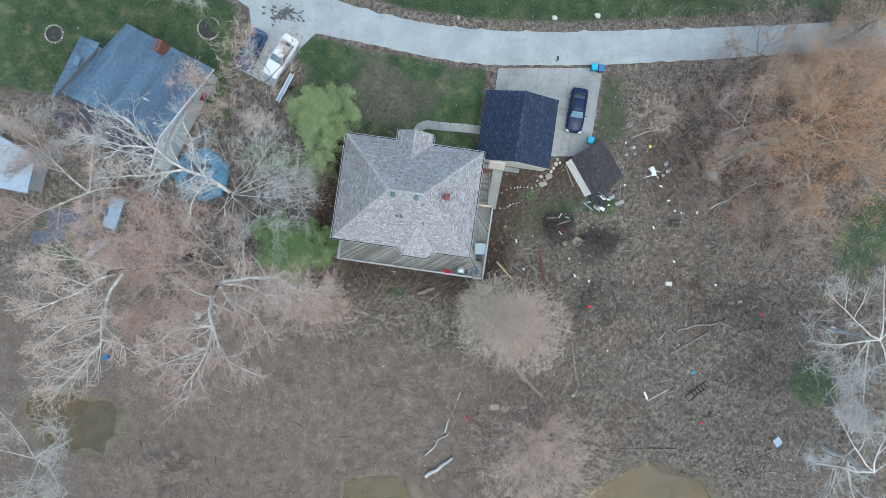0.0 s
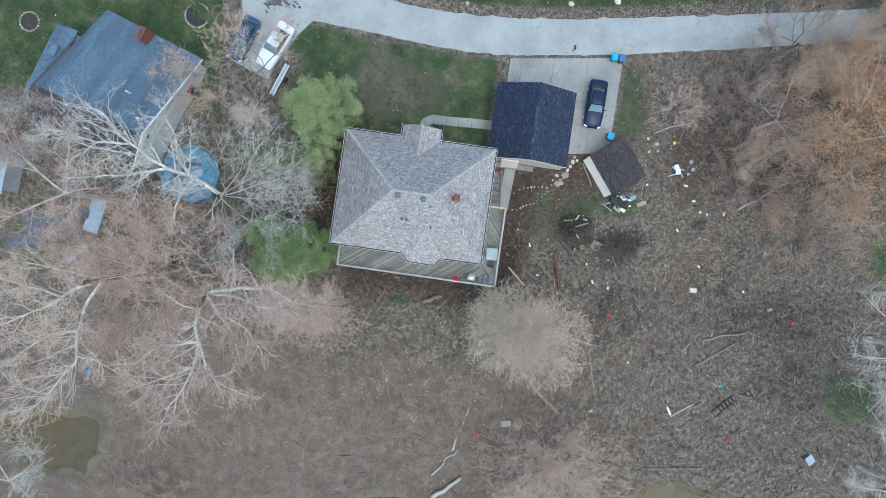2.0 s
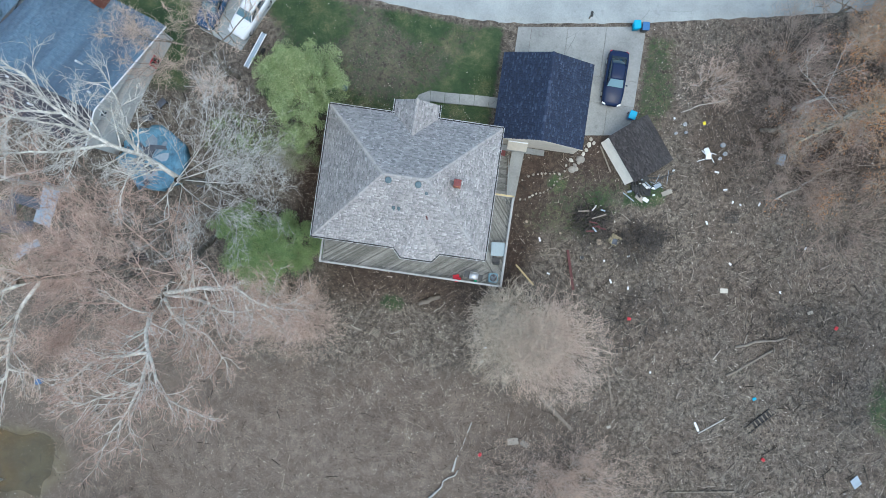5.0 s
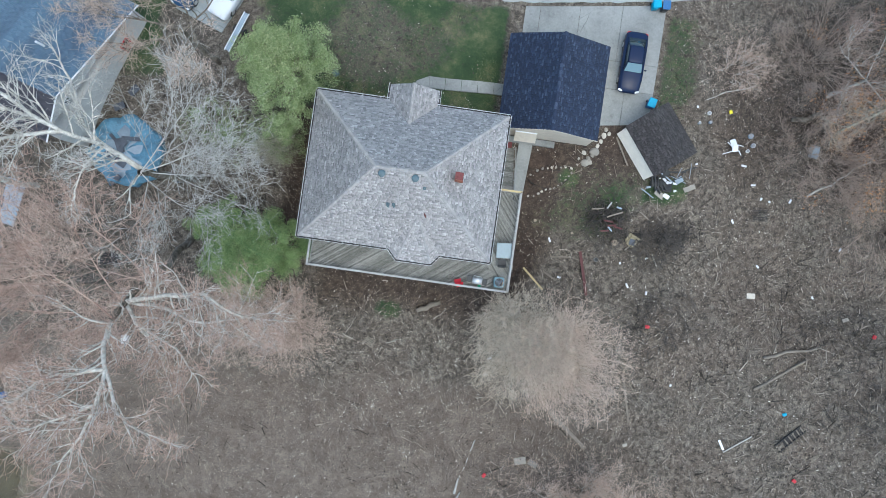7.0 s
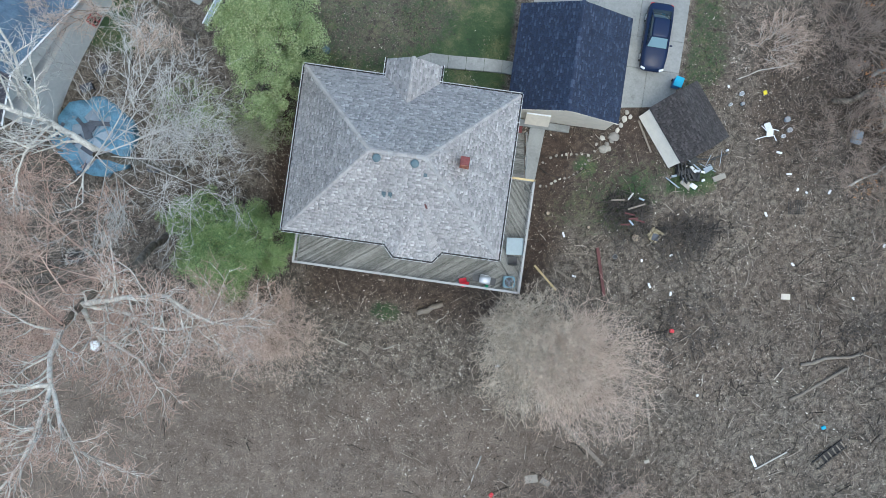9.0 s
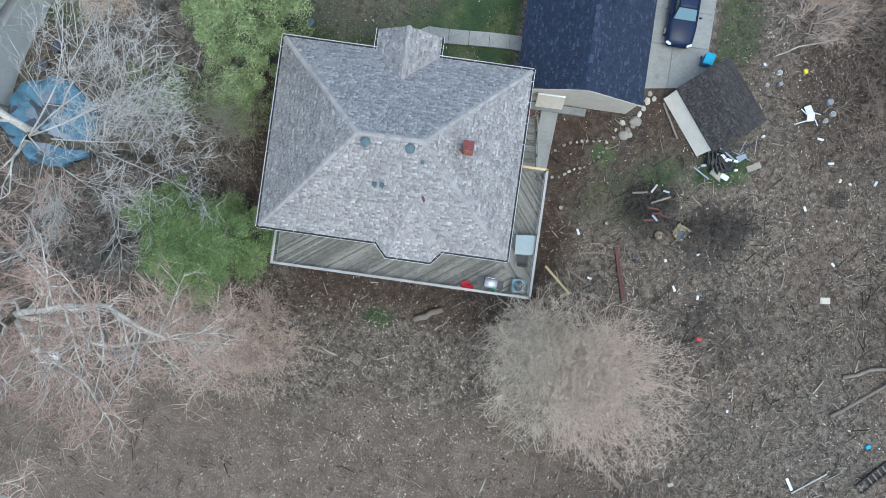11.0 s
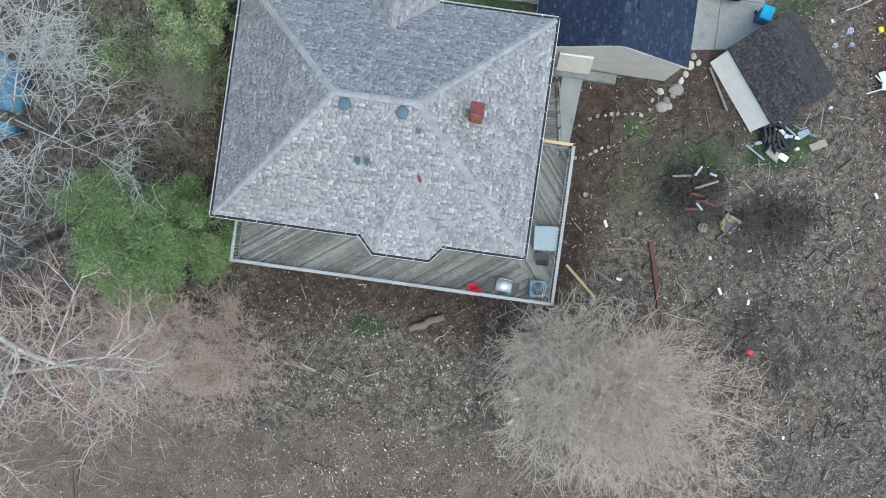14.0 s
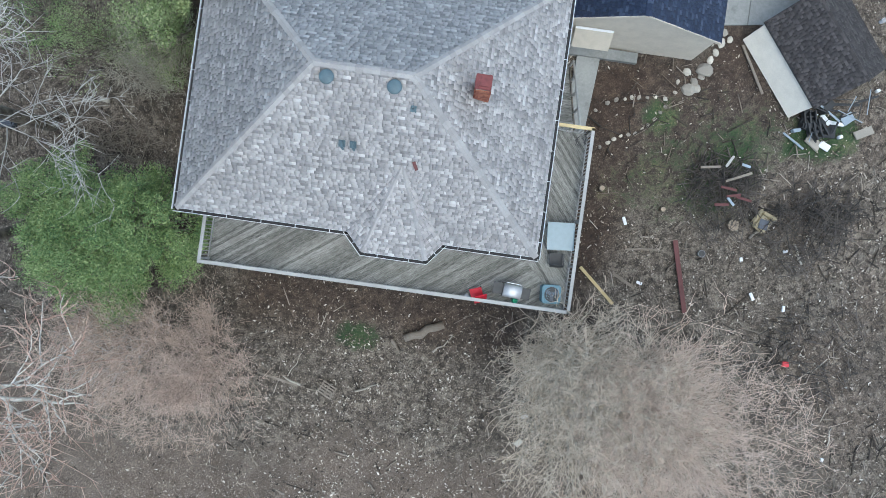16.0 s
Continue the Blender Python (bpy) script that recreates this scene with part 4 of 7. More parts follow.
# low wing on its west side
W0, W1, W2, W3 = Q(-43.0, 10.2, 3.0), Q(-40.4, 9.6, 3.7), Q(-38.6, 16.4, 3.3), Q(-41.0, 17.0, 2.7)
b2 = slab(([W0, W1, W2, W3],), 0.14)
wing = wpart("wing_roof", b2, FELT, nh)
wpart("shingles", tabs_mesh("shingles", shingle_rows([W3, W0, W1, W2], rng, 0.2, (0.5, 1.0)), SLATE), SLATE, wing, "faded blue asphalt shingles", "stuff")
wpart("wing_wall", prism([(-42.7, 10.5), (-40.2, 10.0), (-38.8, 16.1), (-40.8, 16.7)], -1, 2.5), SIDING, nh)
wpart("skylight", box((-40.6, 14.2, 3.25), (0.8, 1.0, 0.25), -15, ry=-14, bevel=0.04), SLATE, wing)
# its end wall's windows
for wx, wy, wz, frame_m, lab in ((-30.0, 8.05, 1.08, WHITE, "white-framed window"), (-28.02, 12.8, 0.95, RED, "red-framed window"), (-30.23, 7.31, 3.75, WHITE, "small attic window")):
    at_w = Vector((wx, wy, wz))
    big = 0.6 if wz > 3 else 1.0
    win = wpart("window", box(at_w, (0.14, 0.95 * big, 1.25 * big), -17.42, bevel=0.01), frame_m, nh, lab)
    for dy in (-0.2, 0.2):
        for dz in (-0.29, 0.29):
            wpart("pane", box(at_w + sdir * 0.062 + Vector((-sdir.y, sdir.x, 0)) * dy * big + Vector((0, 0, dz * big)), (0.03, 0.34 * big, 0.5 * big), -17.42), GLASS, win, "dark glass pane")
# its low deck with grey boards
nd = thing("neighbour_deck", -28, 11, -0.5, label="low grey board deck beside the blue-roofed house", category="deck")
dk = [(-33.0, 5.2), (-31.2, 3.6), (-29.6, 3.2), (-30.4, 5.1)]
e = Vector((dk[1][0] - dk[0][0], dk[1][1] - dk[0][1])).normalized()
n2 = Vector((-e.y, e.x))
for k in range(30):
    poly = [tuple(Vector(dk[0]) + e * (t) + n2 * (k * 0.15 + o)) for t, o in ((-3, 0.0), (16, 0.0), (16, 0.142), (-3, 0.142))]
    for p, q in zip(dk, dk[1:] + dk[:1]):
        a, b = q[1] - p[1], -(q[0] - p[0])
        poly = half(poly, -a, -b, -(a * p[0] + b * p[1])) if len(poly) > 2 else poly
    if len(poly) > 2:
        wpart("deck_board", prism(poly, 0.75, 0.8), RAIL, nd)
for x, y in dk:
    wpart("deck_post", box((x, y, -0.6), (0.14, 0.14, 2.7)), OLDWOOD, nd)


# ---- trees ----
def unit(v):
    return v / (np.linalg.norm(v, axis=-1, keepdims=True) + 1e-9)


class Plant:
    """Grows limbs by recursion and twigs by the thousand."""

    def __init__(self, seed):
        self.r = np.random.RandomState(seed)
        self.limbs, self.shoots = [], []

    def limb(self, p, d, length, r, level, top, spread=0.7, lift=0.15, kids=(5, 7, 6), steps=7, wob=0.18):
        R = self.r
        p, d = np.array(p, float), unit(np.array(d, float))
        pts, rad = [p], [r]
        for k in range(steps):
            d = unit(d + R.normal(0, wob * (0.6 if level == 0 else 1), 3) * [1, 1, 0.35 if level < 2 else 0.8] + [0, 0, lift * (0.6 if level else 0.2)])
            p = p + d * length / steps
            pts.append(p)
            rad.append(r * (1 - 0.8 * (k + 1) / steps) + 0.005)
        for a, b, ra, rb in zip(pts, pts[1:], rad, rad[1:]):
            (self.limbs if level < top else self.shoots).append((a, b + (b - a) * 0.03, ra, rb))
        if level < top:
            n = kids[min(level, len(kids) - 1)]
            for k in range(n):
                f = 0.25 + 0.75 * (k + R.rand()) / n
                i = min(int(f * steps), steps - 1)
                q = pts[i] + (pts[i + 1] - pts[i]) * (f * steps - i)
                main = unit(pts[i + 1] - pts[i])
                side = unit(np.cross(main, R.normal(0, 1, 3)))
                side[2] = abs(side[2]) * 0.5
                self.limb(q, main * 0.55 + side * spread + [0, 0, lift], length * (0.62 - 0.25 * f) * R.uniform(0.75, 1.2), max(rad[i] * 0.56, 0.0115), level + 1, top, spread, lift, kids, max(4, steps - 1), wob)

    def bend(self, p, r, bows, top, kids, spread, lift):
        """A long limb that turns on its way, in stretches of direction, rise and length; gives its joints back."""
        R = self.r
        p, whole, gone = np.array(p, float), sum(b[2] for b in bows), 0.0
        joints, old = [p], None
        for way, rise, length in bows:
            d1 = np.array([math.cos(radians(way)) * math.cos(radians(rise)), math.sin(radians(way)) * math.cos(radians(rise)), math.sin(radians(rise))])
            n = max(3, int(length / 0.5))
            for k in range(n):
                d = unit((d1 if old is None else old + (d1 - old) * min(1, (k + 1) * 1.6 / n)) + R.normal(0, 0.1, 3))
                q = p + d * length / n
                f0, f1 = gone / whole, (gone + length / n) / whole
                self.limbs.append((p, q + (q - p) * 0.05, r * 0.85 * (1 - 0.75 * f0) + 0.018, r * 0.85 * (1 - 0.75 * f1) + 0.018))
                for more in range(int(f1 > 0.12) + int(R.rand() < 0.35)):
                    side = unit(np.cross(d, R.normal(0, 1, 3)))
                    side[2] = abs(side[2]) * 0.4
                    self.limb(q, d * 0.6 + side * spread, (0.9 + 0.2 * whole) * R.uniform(0.5, 1.25), max(0.03, r * (1 - 0.75 * f1) * 0.42), 1, top, spread, lift, kids, 6, 0.2)
                p, gone = q, gone + length / n
            old = d1
            joints.append(p)
        self.limb(p, old, 1.6, r * 0.25 + 0.008, 1, top, spread, lift, kids, 6, 0.2)
        return joints

    def twigs(self, src, n, length, r, droop=0.0, spread=0.75, bits=2):
        """Fine shoots from rows of sticks; gives their rows back."""
        R = self.r
        a, b = np.array([s[0] for s in src]), np.array([s[1] for s in src])
        w = np.linalg.norm(b - a, axis=1)
        i = R.choice(len(src), n, p=w / w.sum())
        f = R.rand(n, 1)
        p = a[i] + (b[i] - a[i]) * f
        d = unit(unit(b[i] - a[i]) * 0.6 + R.normal(0, spread, (n, 3)) + [0, 0, 0.25 - droop])
        L = length * R.uniform(0.5, 1.3, (n, 1)) / bits
        rows = []
        for k in range(bits):
            q = p + d * L
            rows += list(zip(p, q, np.full(n, r * (1 - 0.3 * k)), np.full(n, r * (0.7 - 0.3 * k))))
            p, d = q, unit(d + R.normal(0, 0.28, (n, 3)) + [0, 0, 0.1 - droop])
        return rows

    def mesh(self, name, rows, sides, material):
        return tubes(name, [s[0] for s in rows], [s[1] for s in rows], np.array([s[2] for s in rows]), np.array([s[3] for s in rows]), sides, material)


def bare_tree(x, y, limbs, seed, bark_m, twig_m, label, height=7.0, r=0.32, lean=(0, 0), top=2, kids=(6, 6, 5), fine=5000, finer=6000, tl=0.9, thick=0.013, branch_m=None, spread=0.7, lift=0.15, trunk_steps=6, bent=(), stem_m=None, wob=0.18):
    """A leafless tree: a trunk up to its fork and long limbs (direction, lift, length) from there."""
    t = Plant(seed)
    z = up(x, y) - 0.2
    ob = thing("bare_tree", x, y, z, label=label, category="tree")
    stem = []
    p = np.array([0.0, 0.0, 0.0])
    for k in range(trunk_steps):
        q = np.array([lean[0] * (k + 1) / trunk_steps, lean[1] * (k + 1) / trunk_steps, height * (k + 1) / trunk_steps]) + t.r.normal(0, 0.08, 3)
        stem.append((p, q + (q - p) * 0.06, r * (1.25 - 0.5 * k / trunk_steps), r * (1.25 - 0.5 * (k + 1) / trunk_steps)))
        p = q
    for way, rise, length, *scale in limbs:
        a, sc = radians(way), scale[0] if scale else 1.0
        start = stem[-1 - int(t.r.rand() ** 1.5 * len(stem) * 0.6)][1]
        held = len(t.limbs)
        t.limb(start, (math.cos(a) * math.cos(radians(rise)), math.sin(a) * math.cos(radians(rise)), math.sin(radians(rise))), length, sc * r * 0.5 * min(1.2, (length / 9) ** 0.7), 0, top, spread, lift, kids, 7, wob)
        if sc < 0.5:  # slim limbs have the colour of the young wood
            t.shoots += t.limbs[held:]
            del t.limbs[held:]
    joints = [[stem[-1][0]]]
    for parent, joint, br, bows in bent:
        joints.append(t.bend(joints[parent][joint], br, bows, top, kids, spread, lift))
    part("trunk", t.mesh("trunk", stem, 8, stem_m or bark_m), stem_m or bark_m, ob)
    if t.limbs:
        part("limb_tangle", t.mesh("limb_tangle", t.limbs, 6, bark_m), bark_m, ob, "", "stuff")
    part("branch_tangle", t.mesh("branch_tangle", t.shoots, 3, branch_m or bark_m), branch_m or bark_m, ob, "", "stuff")
    tw = t.twigs(t.shoots + t.limbs[len(t.limbs) // 3:], fine, tl, thick, 0.28)
    tw2 = t.twigs(tw, finer, tl * 0.7, thick * 0.7, 0.2, 0.75, 1)
    part("crown", t.mesh("crown", tw + tw2, 3, twig_m), twig_m, ob)
    return ob


def bush(x, y, r, h, seed, twig_m, label, stems=70, fine=9000, finer=11000, name="bare_thicket", thick=0.007, lean=(0, 0), bottom=0.35, bark_m=None, vase=0.75):
    """A dome of many fine arching stems that fork again and again."""
    t = Plant(seed)
    ob = thing(name, x, y, up(x, y) - 0.1, label=label, category="bush")
    for k in range(stems):
        a, f = t.r.rand() * 2 * np.pi, math.sqrt(t.r.rand())
        base = np.array([math.cos(a) * f * r * bottom, math.sin(a) * f * r * bottom, 0])
        f *= 1 + 0.12 * math.sin(3 * a + seed) + 0.1 * math.sin(5 * a) + 0.05 * math.sin(11 * a + seed)
        tip = np.array([math.cos(a) * f * r + lean[0], math.sin(a) * f * r + lean[1], h * math.sqrt(max(0.1, 1 - vase * f * f)) * t.r.uniform(0.7, 1.0)])
        d, L = tip - base, np.linalg.norm(tip - base)
        t.limb(base, d / L + [0, 0, 0.12], L * t.r.uniform(0.5, 0.7), 0.022 + 0.02 * t.r.rand(), 0, 2, 0.5, 0.03, (6, 4, 4), 7, 0.14)
    part("stem_tangle", t.mesh("stem_tangle", t.limbs, 3, bark_m or twig_m), bark_m or twig_m, ob, "", "stuff")
    tw = t.twigs(t.shoots, fine * 2, 0.55, thick, 0.0, 0.6)
    tw2 = t.twigs(tw, finer * 2, 0.4, thick * 0.75, 0.0, 0.7, 1)
    m = finer
    a = t.r.rand(m) * 2 * np.pi
    f = np.sqrt(t.r.rand(m)) * (0.99 + 0.04 * t.r.normal(0, 1, m)) * (1 + 0.1 * np.sin(3 * a + seed) + 0.07 * np.sin(5 * a) + 0.04 * np.sin(11 * a + seed))
    high = h * np.sqrt(np.maximum(0.1, 1 - vase * f * f)) * t.r.uniform(0.6, 1.0, m)
    p = np.stack([np.cos(a) * f * r + lean[0], np.sin(a) * f * r + lean[1], high], 1)
    d = unit(unit(p * [1, 1, 0.35]) * 0.5 + t.r.normal(0, 0.6, (m, 3)))
    tips = [(q, q + e * k, thick, thick * 0.6) for q, e, k in zip(p, d, t.r.uniform(0.25, 0.8, m))]
    forks = t.twigs(tips, finer, 0.35, thick * 0.8, 0.0, 0.5, 1)
    part("crown", t.mesh("crown", t.shoots + tw + tw2 + tips + forks, 3, twig_m), twig_m, ob)
    return ob


def leaves_mesh(name, pts, size, r, material, outward=None):
    """Small folded leaves at many points."""
    n = len(pts)
    a = unit(r.normal(0, 1, (n, 3)) + (outward if outward is not None else 0))
    b = unit(np.cross(a, r.normal(0, 1, (n, 3))))
    c = np.cross(a, b)
    s = size * r.uniform(0.6, 1.4, (n, 1))
    v = np.stack([pts - b * s, pts + c * s * 0.42 + a * s * 0.15, pts + b * s, pts - c * s * 0.42 + a * s * 0.15], 1).reshape(-1, 3)
    return raw(name, v, np.arange(4 * n).reshape(-1, 4), material)


def leafy_tree(x, y, rx, ry, h, seed, leaf_m, bark_m, label, clumps=120, per=170, size=0.1, clump=0.55, low=0.25):
    """A trunk with limbs that carry clumps of leaves, with gaps between them."""
    t = Plant(seed)
    z = up(x, y) - 0.1
    ob = thing("leafy_tree", x, y, z, label=label, category="tree")
    stem = [(np.array([0, 0, 0.0]), np.array([0, 0, h * 0.8]), 0.16, 0.05)]
    mids = []
    for k in range(clumps):
        a, f, v = t.r.rand() * 2 * np.pi, t.r.rand() ** 0.5, t.r.rand()
        g = (1 - abs(v - 0.35) ** 1.6 * 1.3)
        wob = 1 + 0.22 * math.sin(3 * a + seed) + 0.12 * math.sin(7 * a)
        m = np.array([math.cos(a) * rx * f * g * wob, math.sin(a) * ry * f * g * wob, h * (low + (1 - low) * v)])
        mids.append(m)
        t.limb(np.array([0, 0, m[2] * 0.55]), m - [0, 0, m[2] * 0.55], np.linalg.norm(m - [0, 0, m[2] * 0.55]), 0.03, 1, 1, steps=4, wob=0.1)
    part("trunk", t.mesh("trunk", stem + t.shoots, 6, bark_m), bark_m, ob)
    mids = np.array(mids)
    i = np.repeat(np.arange(clumps), per)
    off = t.r.normal(0, 1, (len(i), 3))
    sc = clump * t.r.uniform(0.6, 1.35, (clumps, 1))[i]
    pts = mids[i] + unit(off) * sc * t.r.rand(len(i), 1) ** 0.4 * [1, 1, 0.65]
    part("crown", leaves_mesh("crown", pts, size, t.r, leaf_m, [0, 0, 0.6]), leaf_m, ob)
    return ob


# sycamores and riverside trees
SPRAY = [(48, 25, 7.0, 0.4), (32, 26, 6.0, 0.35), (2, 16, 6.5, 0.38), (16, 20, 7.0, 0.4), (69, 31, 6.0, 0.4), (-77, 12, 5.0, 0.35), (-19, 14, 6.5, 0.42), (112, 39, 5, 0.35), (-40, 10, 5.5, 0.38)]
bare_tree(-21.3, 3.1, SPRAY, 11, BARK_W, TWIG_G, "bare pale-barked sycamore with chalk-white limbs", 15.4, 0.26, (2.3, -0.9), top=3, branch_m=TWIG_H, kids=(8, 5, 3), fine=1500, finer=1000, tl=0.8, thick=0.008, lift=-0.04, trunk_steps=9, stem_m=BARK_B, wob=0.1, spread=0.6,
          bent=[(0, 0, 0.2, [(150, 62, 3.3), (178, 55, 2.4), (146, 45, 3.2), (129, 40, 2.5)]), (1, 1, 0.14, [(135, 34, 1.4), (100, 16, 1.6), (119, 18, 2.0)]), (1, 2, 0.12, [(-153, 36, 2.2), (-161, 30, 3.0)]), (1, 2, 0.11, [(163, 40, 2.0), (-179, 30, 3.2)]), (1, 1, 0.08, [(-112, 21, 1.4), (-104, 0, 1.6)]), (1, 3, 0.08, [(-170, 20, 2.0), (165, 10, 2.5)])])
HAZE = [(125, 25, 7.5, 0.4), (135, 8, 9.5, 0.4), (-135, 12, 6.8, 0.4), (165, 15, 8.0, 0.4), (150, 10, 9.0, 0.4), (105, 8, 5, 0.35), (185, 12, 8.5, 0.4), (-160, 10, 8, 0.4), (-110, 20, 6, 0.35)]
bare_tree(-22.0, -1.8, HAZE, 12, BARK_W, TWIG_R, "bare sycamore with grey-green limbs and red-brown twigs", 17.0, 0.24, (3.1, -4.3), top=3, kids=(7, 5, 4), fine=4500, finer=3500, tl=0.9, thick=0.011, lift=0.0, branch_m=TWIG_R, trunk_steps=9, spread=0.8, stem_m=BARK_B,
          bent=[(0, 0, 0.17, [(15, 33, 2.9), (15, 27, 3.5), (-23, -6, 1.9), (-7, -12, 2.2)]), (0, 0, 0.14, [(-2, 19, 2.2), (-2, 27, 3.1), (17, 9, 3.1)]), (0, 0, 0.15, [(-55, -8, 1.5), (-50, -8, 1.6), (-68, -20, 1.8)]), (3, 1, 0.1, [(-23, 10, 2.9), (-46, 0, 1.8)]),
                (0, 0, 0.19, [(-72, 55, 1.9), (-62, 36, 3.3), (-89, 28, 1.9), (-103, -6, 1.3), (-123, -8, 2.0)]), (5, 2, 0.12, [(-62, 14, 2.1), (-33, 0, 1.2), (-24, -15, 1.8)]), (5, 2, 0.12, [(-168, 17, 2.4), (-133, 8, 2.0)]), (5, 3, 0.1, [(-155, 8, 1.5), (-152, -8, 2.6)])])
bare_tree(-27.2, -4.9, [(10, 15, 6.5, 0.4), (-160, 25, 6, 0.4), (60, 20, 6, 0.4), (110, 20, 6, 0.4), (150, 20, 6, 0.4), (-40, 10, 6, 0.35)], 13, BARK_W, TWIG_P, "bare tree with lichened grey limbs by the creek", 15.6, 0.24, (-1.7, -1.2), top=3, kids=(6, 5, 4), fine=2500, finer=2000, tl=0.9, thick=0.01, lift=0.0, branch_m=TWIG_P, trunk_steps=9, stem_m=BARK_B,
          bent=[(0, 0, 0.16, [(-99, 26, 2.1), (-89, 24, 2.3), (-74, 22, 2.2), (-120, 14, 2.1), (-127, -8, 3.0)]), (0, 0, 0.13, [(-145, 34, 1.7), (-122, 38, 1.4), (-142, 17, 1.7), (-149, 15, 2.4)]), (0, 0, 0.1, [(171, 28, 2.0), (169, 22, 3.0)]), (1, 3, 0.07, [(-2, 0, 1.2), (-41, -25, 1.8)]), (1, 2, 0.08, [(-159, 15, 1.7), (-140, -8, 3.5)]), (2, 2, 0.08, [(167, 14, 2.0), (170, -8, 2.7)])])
bare_tree(-20.8, 12.6, [(100, 30, 6), (30, 25, 6), (-60, 22, 5), (170, 25, 6), (-130, 22, 5)], 14, BARK_B, TWIG_P, "bare tan tree between the driveway and lawn", 7.0, 0.2, top=3, kids=(7, 6, 4), fine=1800, finer=1800, thick=0.009, branch_m=TWIG_P)
bare_tree(-42.0, 5.0, [(80, 40, 5), (160, 35, 5), (-30, 40, 5), (-120, 35, 5)], 15, BARK_B, TWIG_G, "bare grey-tan yard tree", 4.5, 0.18, top=3, kids=(6, 5, 4), fine=1800, finer=2200, thick=0.008)
bare_tree(-35.5, 0.8, [(80, 25, 7), (20, 25, 7), (150, 25, 8), (-150, 20, 7), (-60, 25, 6)], 16, BARK_W, TWIG_R, "bare tree with pinkish twigs over sheds", 9.0, 0.22, top=3, branch_m=TWIG_P, kids=(6, 5, 4), fine=3000, finer=3500, thick=0.008)
bare_tree(-28.5, -6.5, [(60, 30, 7), (0, 25, 7), (120, 25, 7), (-70, 25, 6), (190, 30, 6)], 18, BARK_B, TWIG_R, "slim bare tree with russet twigs", 7.0, 0.14, top=3, branch_m=TWIG_B, kids=(6, 5, 4), fine=3500, finer=4500, thick=0.007)
bare_tree(-30.0, 23.2, [(80, 40, 4), (200, 35, 4), (-40, 40, 4)], 17, BARK_B, TWIG_G, "small bare tree in a stone ring", 3.0, 0.12, top=3, kids=(5, 4, 4), fine=500, finer=500)
bush(5.8, -5.7, 3.8, 13.4, 21, TWIG_TAN, "dense dome of olive-tan bare twigs behind the deck", 75, 1500, 1700, bottom=0.25, vase=0.35, bark_m=TWIG_O, thick=0.009)
bush(9.3, -6.5, 4.2, 13.2, 25, TWIG_P, "dense dome of pinkish bare twigs behind the deck", 80, 1800, 2100, bottom=0.22, vase=0.35, bark_m=TWIG_TAN, thick=0.009)
bush(-12.2, -7.8, 3.7, 7.0, 22, TWIG_P, "hazy clump of pinkish bare twigs", 34, 1100, 1300, bark_m=TWIG_B)
bush(-16.2, -7.2, 4.2, 6.2, 26, TWIG_P, "thin pinkish thicket with pale stems by the evergreen", 30, 1000, 1100, bark_m=TWIG_G)
bush(-15.4, 6.6, 2.2, 3.6, 23, TWIG_O, "thin olive-tan shrub beside the house", 16, 700, 700)
leafy_tree(-13.9, 11.3, 3.2, 3.9, 9.5, 31, LEAF_Y, BARK_B, "pale green leafing tree beside the lawn", 210, 330, 0.062, 0.62)
leafy_tree(-14.3, 7.6, 2.2, 2.6, 4.2, 33, LEAF_Y, BARK_B, "low thin yellow-green shrub beside the house", 60, 150, 0.04, 0.55)
leafy_tree(-15.8, -1.5, 4.9, 3.3, 7.5, 32, LEAF_G, BARK_B, "bright green feathery evergreen beside the deck", 290, 380, 0.052, 0.62)
leafy_tree(-17.6, 7.0, 2.6, 2.4, 4.0, 34, LEAF_Y, BARK_B, "sparse yellow-green undergrowth below the bare sycamore", 70, 90, 0.04, 0.6)
leafy_tree(-20.5, 7.6, 2.2, 2.4, 3.2, 35, LEAF_G, BARK_B, "sparse dark green undergrowth below the bare sycamore", 50, 90, 0.04, 0.55)
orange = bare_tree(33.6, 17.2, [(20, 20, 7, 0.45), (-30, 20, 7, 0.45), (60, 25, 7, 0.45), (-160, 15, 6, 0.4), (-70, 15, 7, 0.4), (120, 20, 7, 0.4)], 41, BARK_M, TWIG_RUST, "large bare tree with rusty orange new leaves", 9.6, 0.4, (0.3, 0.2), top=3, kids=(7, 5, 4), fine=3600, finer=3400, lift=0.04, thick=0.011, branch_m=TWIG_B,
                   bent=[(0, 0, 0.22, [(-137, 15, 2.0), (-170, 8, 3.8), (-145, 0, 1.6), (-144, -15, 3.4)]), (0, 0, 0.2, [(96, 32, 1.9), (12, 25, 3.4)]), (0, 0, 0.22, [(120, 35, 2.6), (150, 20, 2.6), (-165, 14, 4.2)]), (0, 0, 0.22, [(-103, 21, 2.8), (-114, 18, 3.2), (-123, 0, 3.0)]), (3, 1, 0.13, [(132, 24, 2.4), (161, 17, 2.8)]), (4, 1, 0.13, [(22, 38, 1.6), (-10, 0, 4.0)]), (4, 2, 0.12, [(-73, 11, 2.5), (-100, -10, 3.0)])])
op = Plant(410)
oc = np.repeat(np.array([(op.r.normal(1.5, 4.5), op.r.normal(0, 5.5), op.r.uniform(8, 13)) for k in range(420)]), 50, 0)
part("leaves", leaves_mesh("leaves", oc + op.r.normal(0, 0.45, oc.shape), 0.07, op.r, LEAF_O), LEAF_O, orange, "rusty orange young leaves")
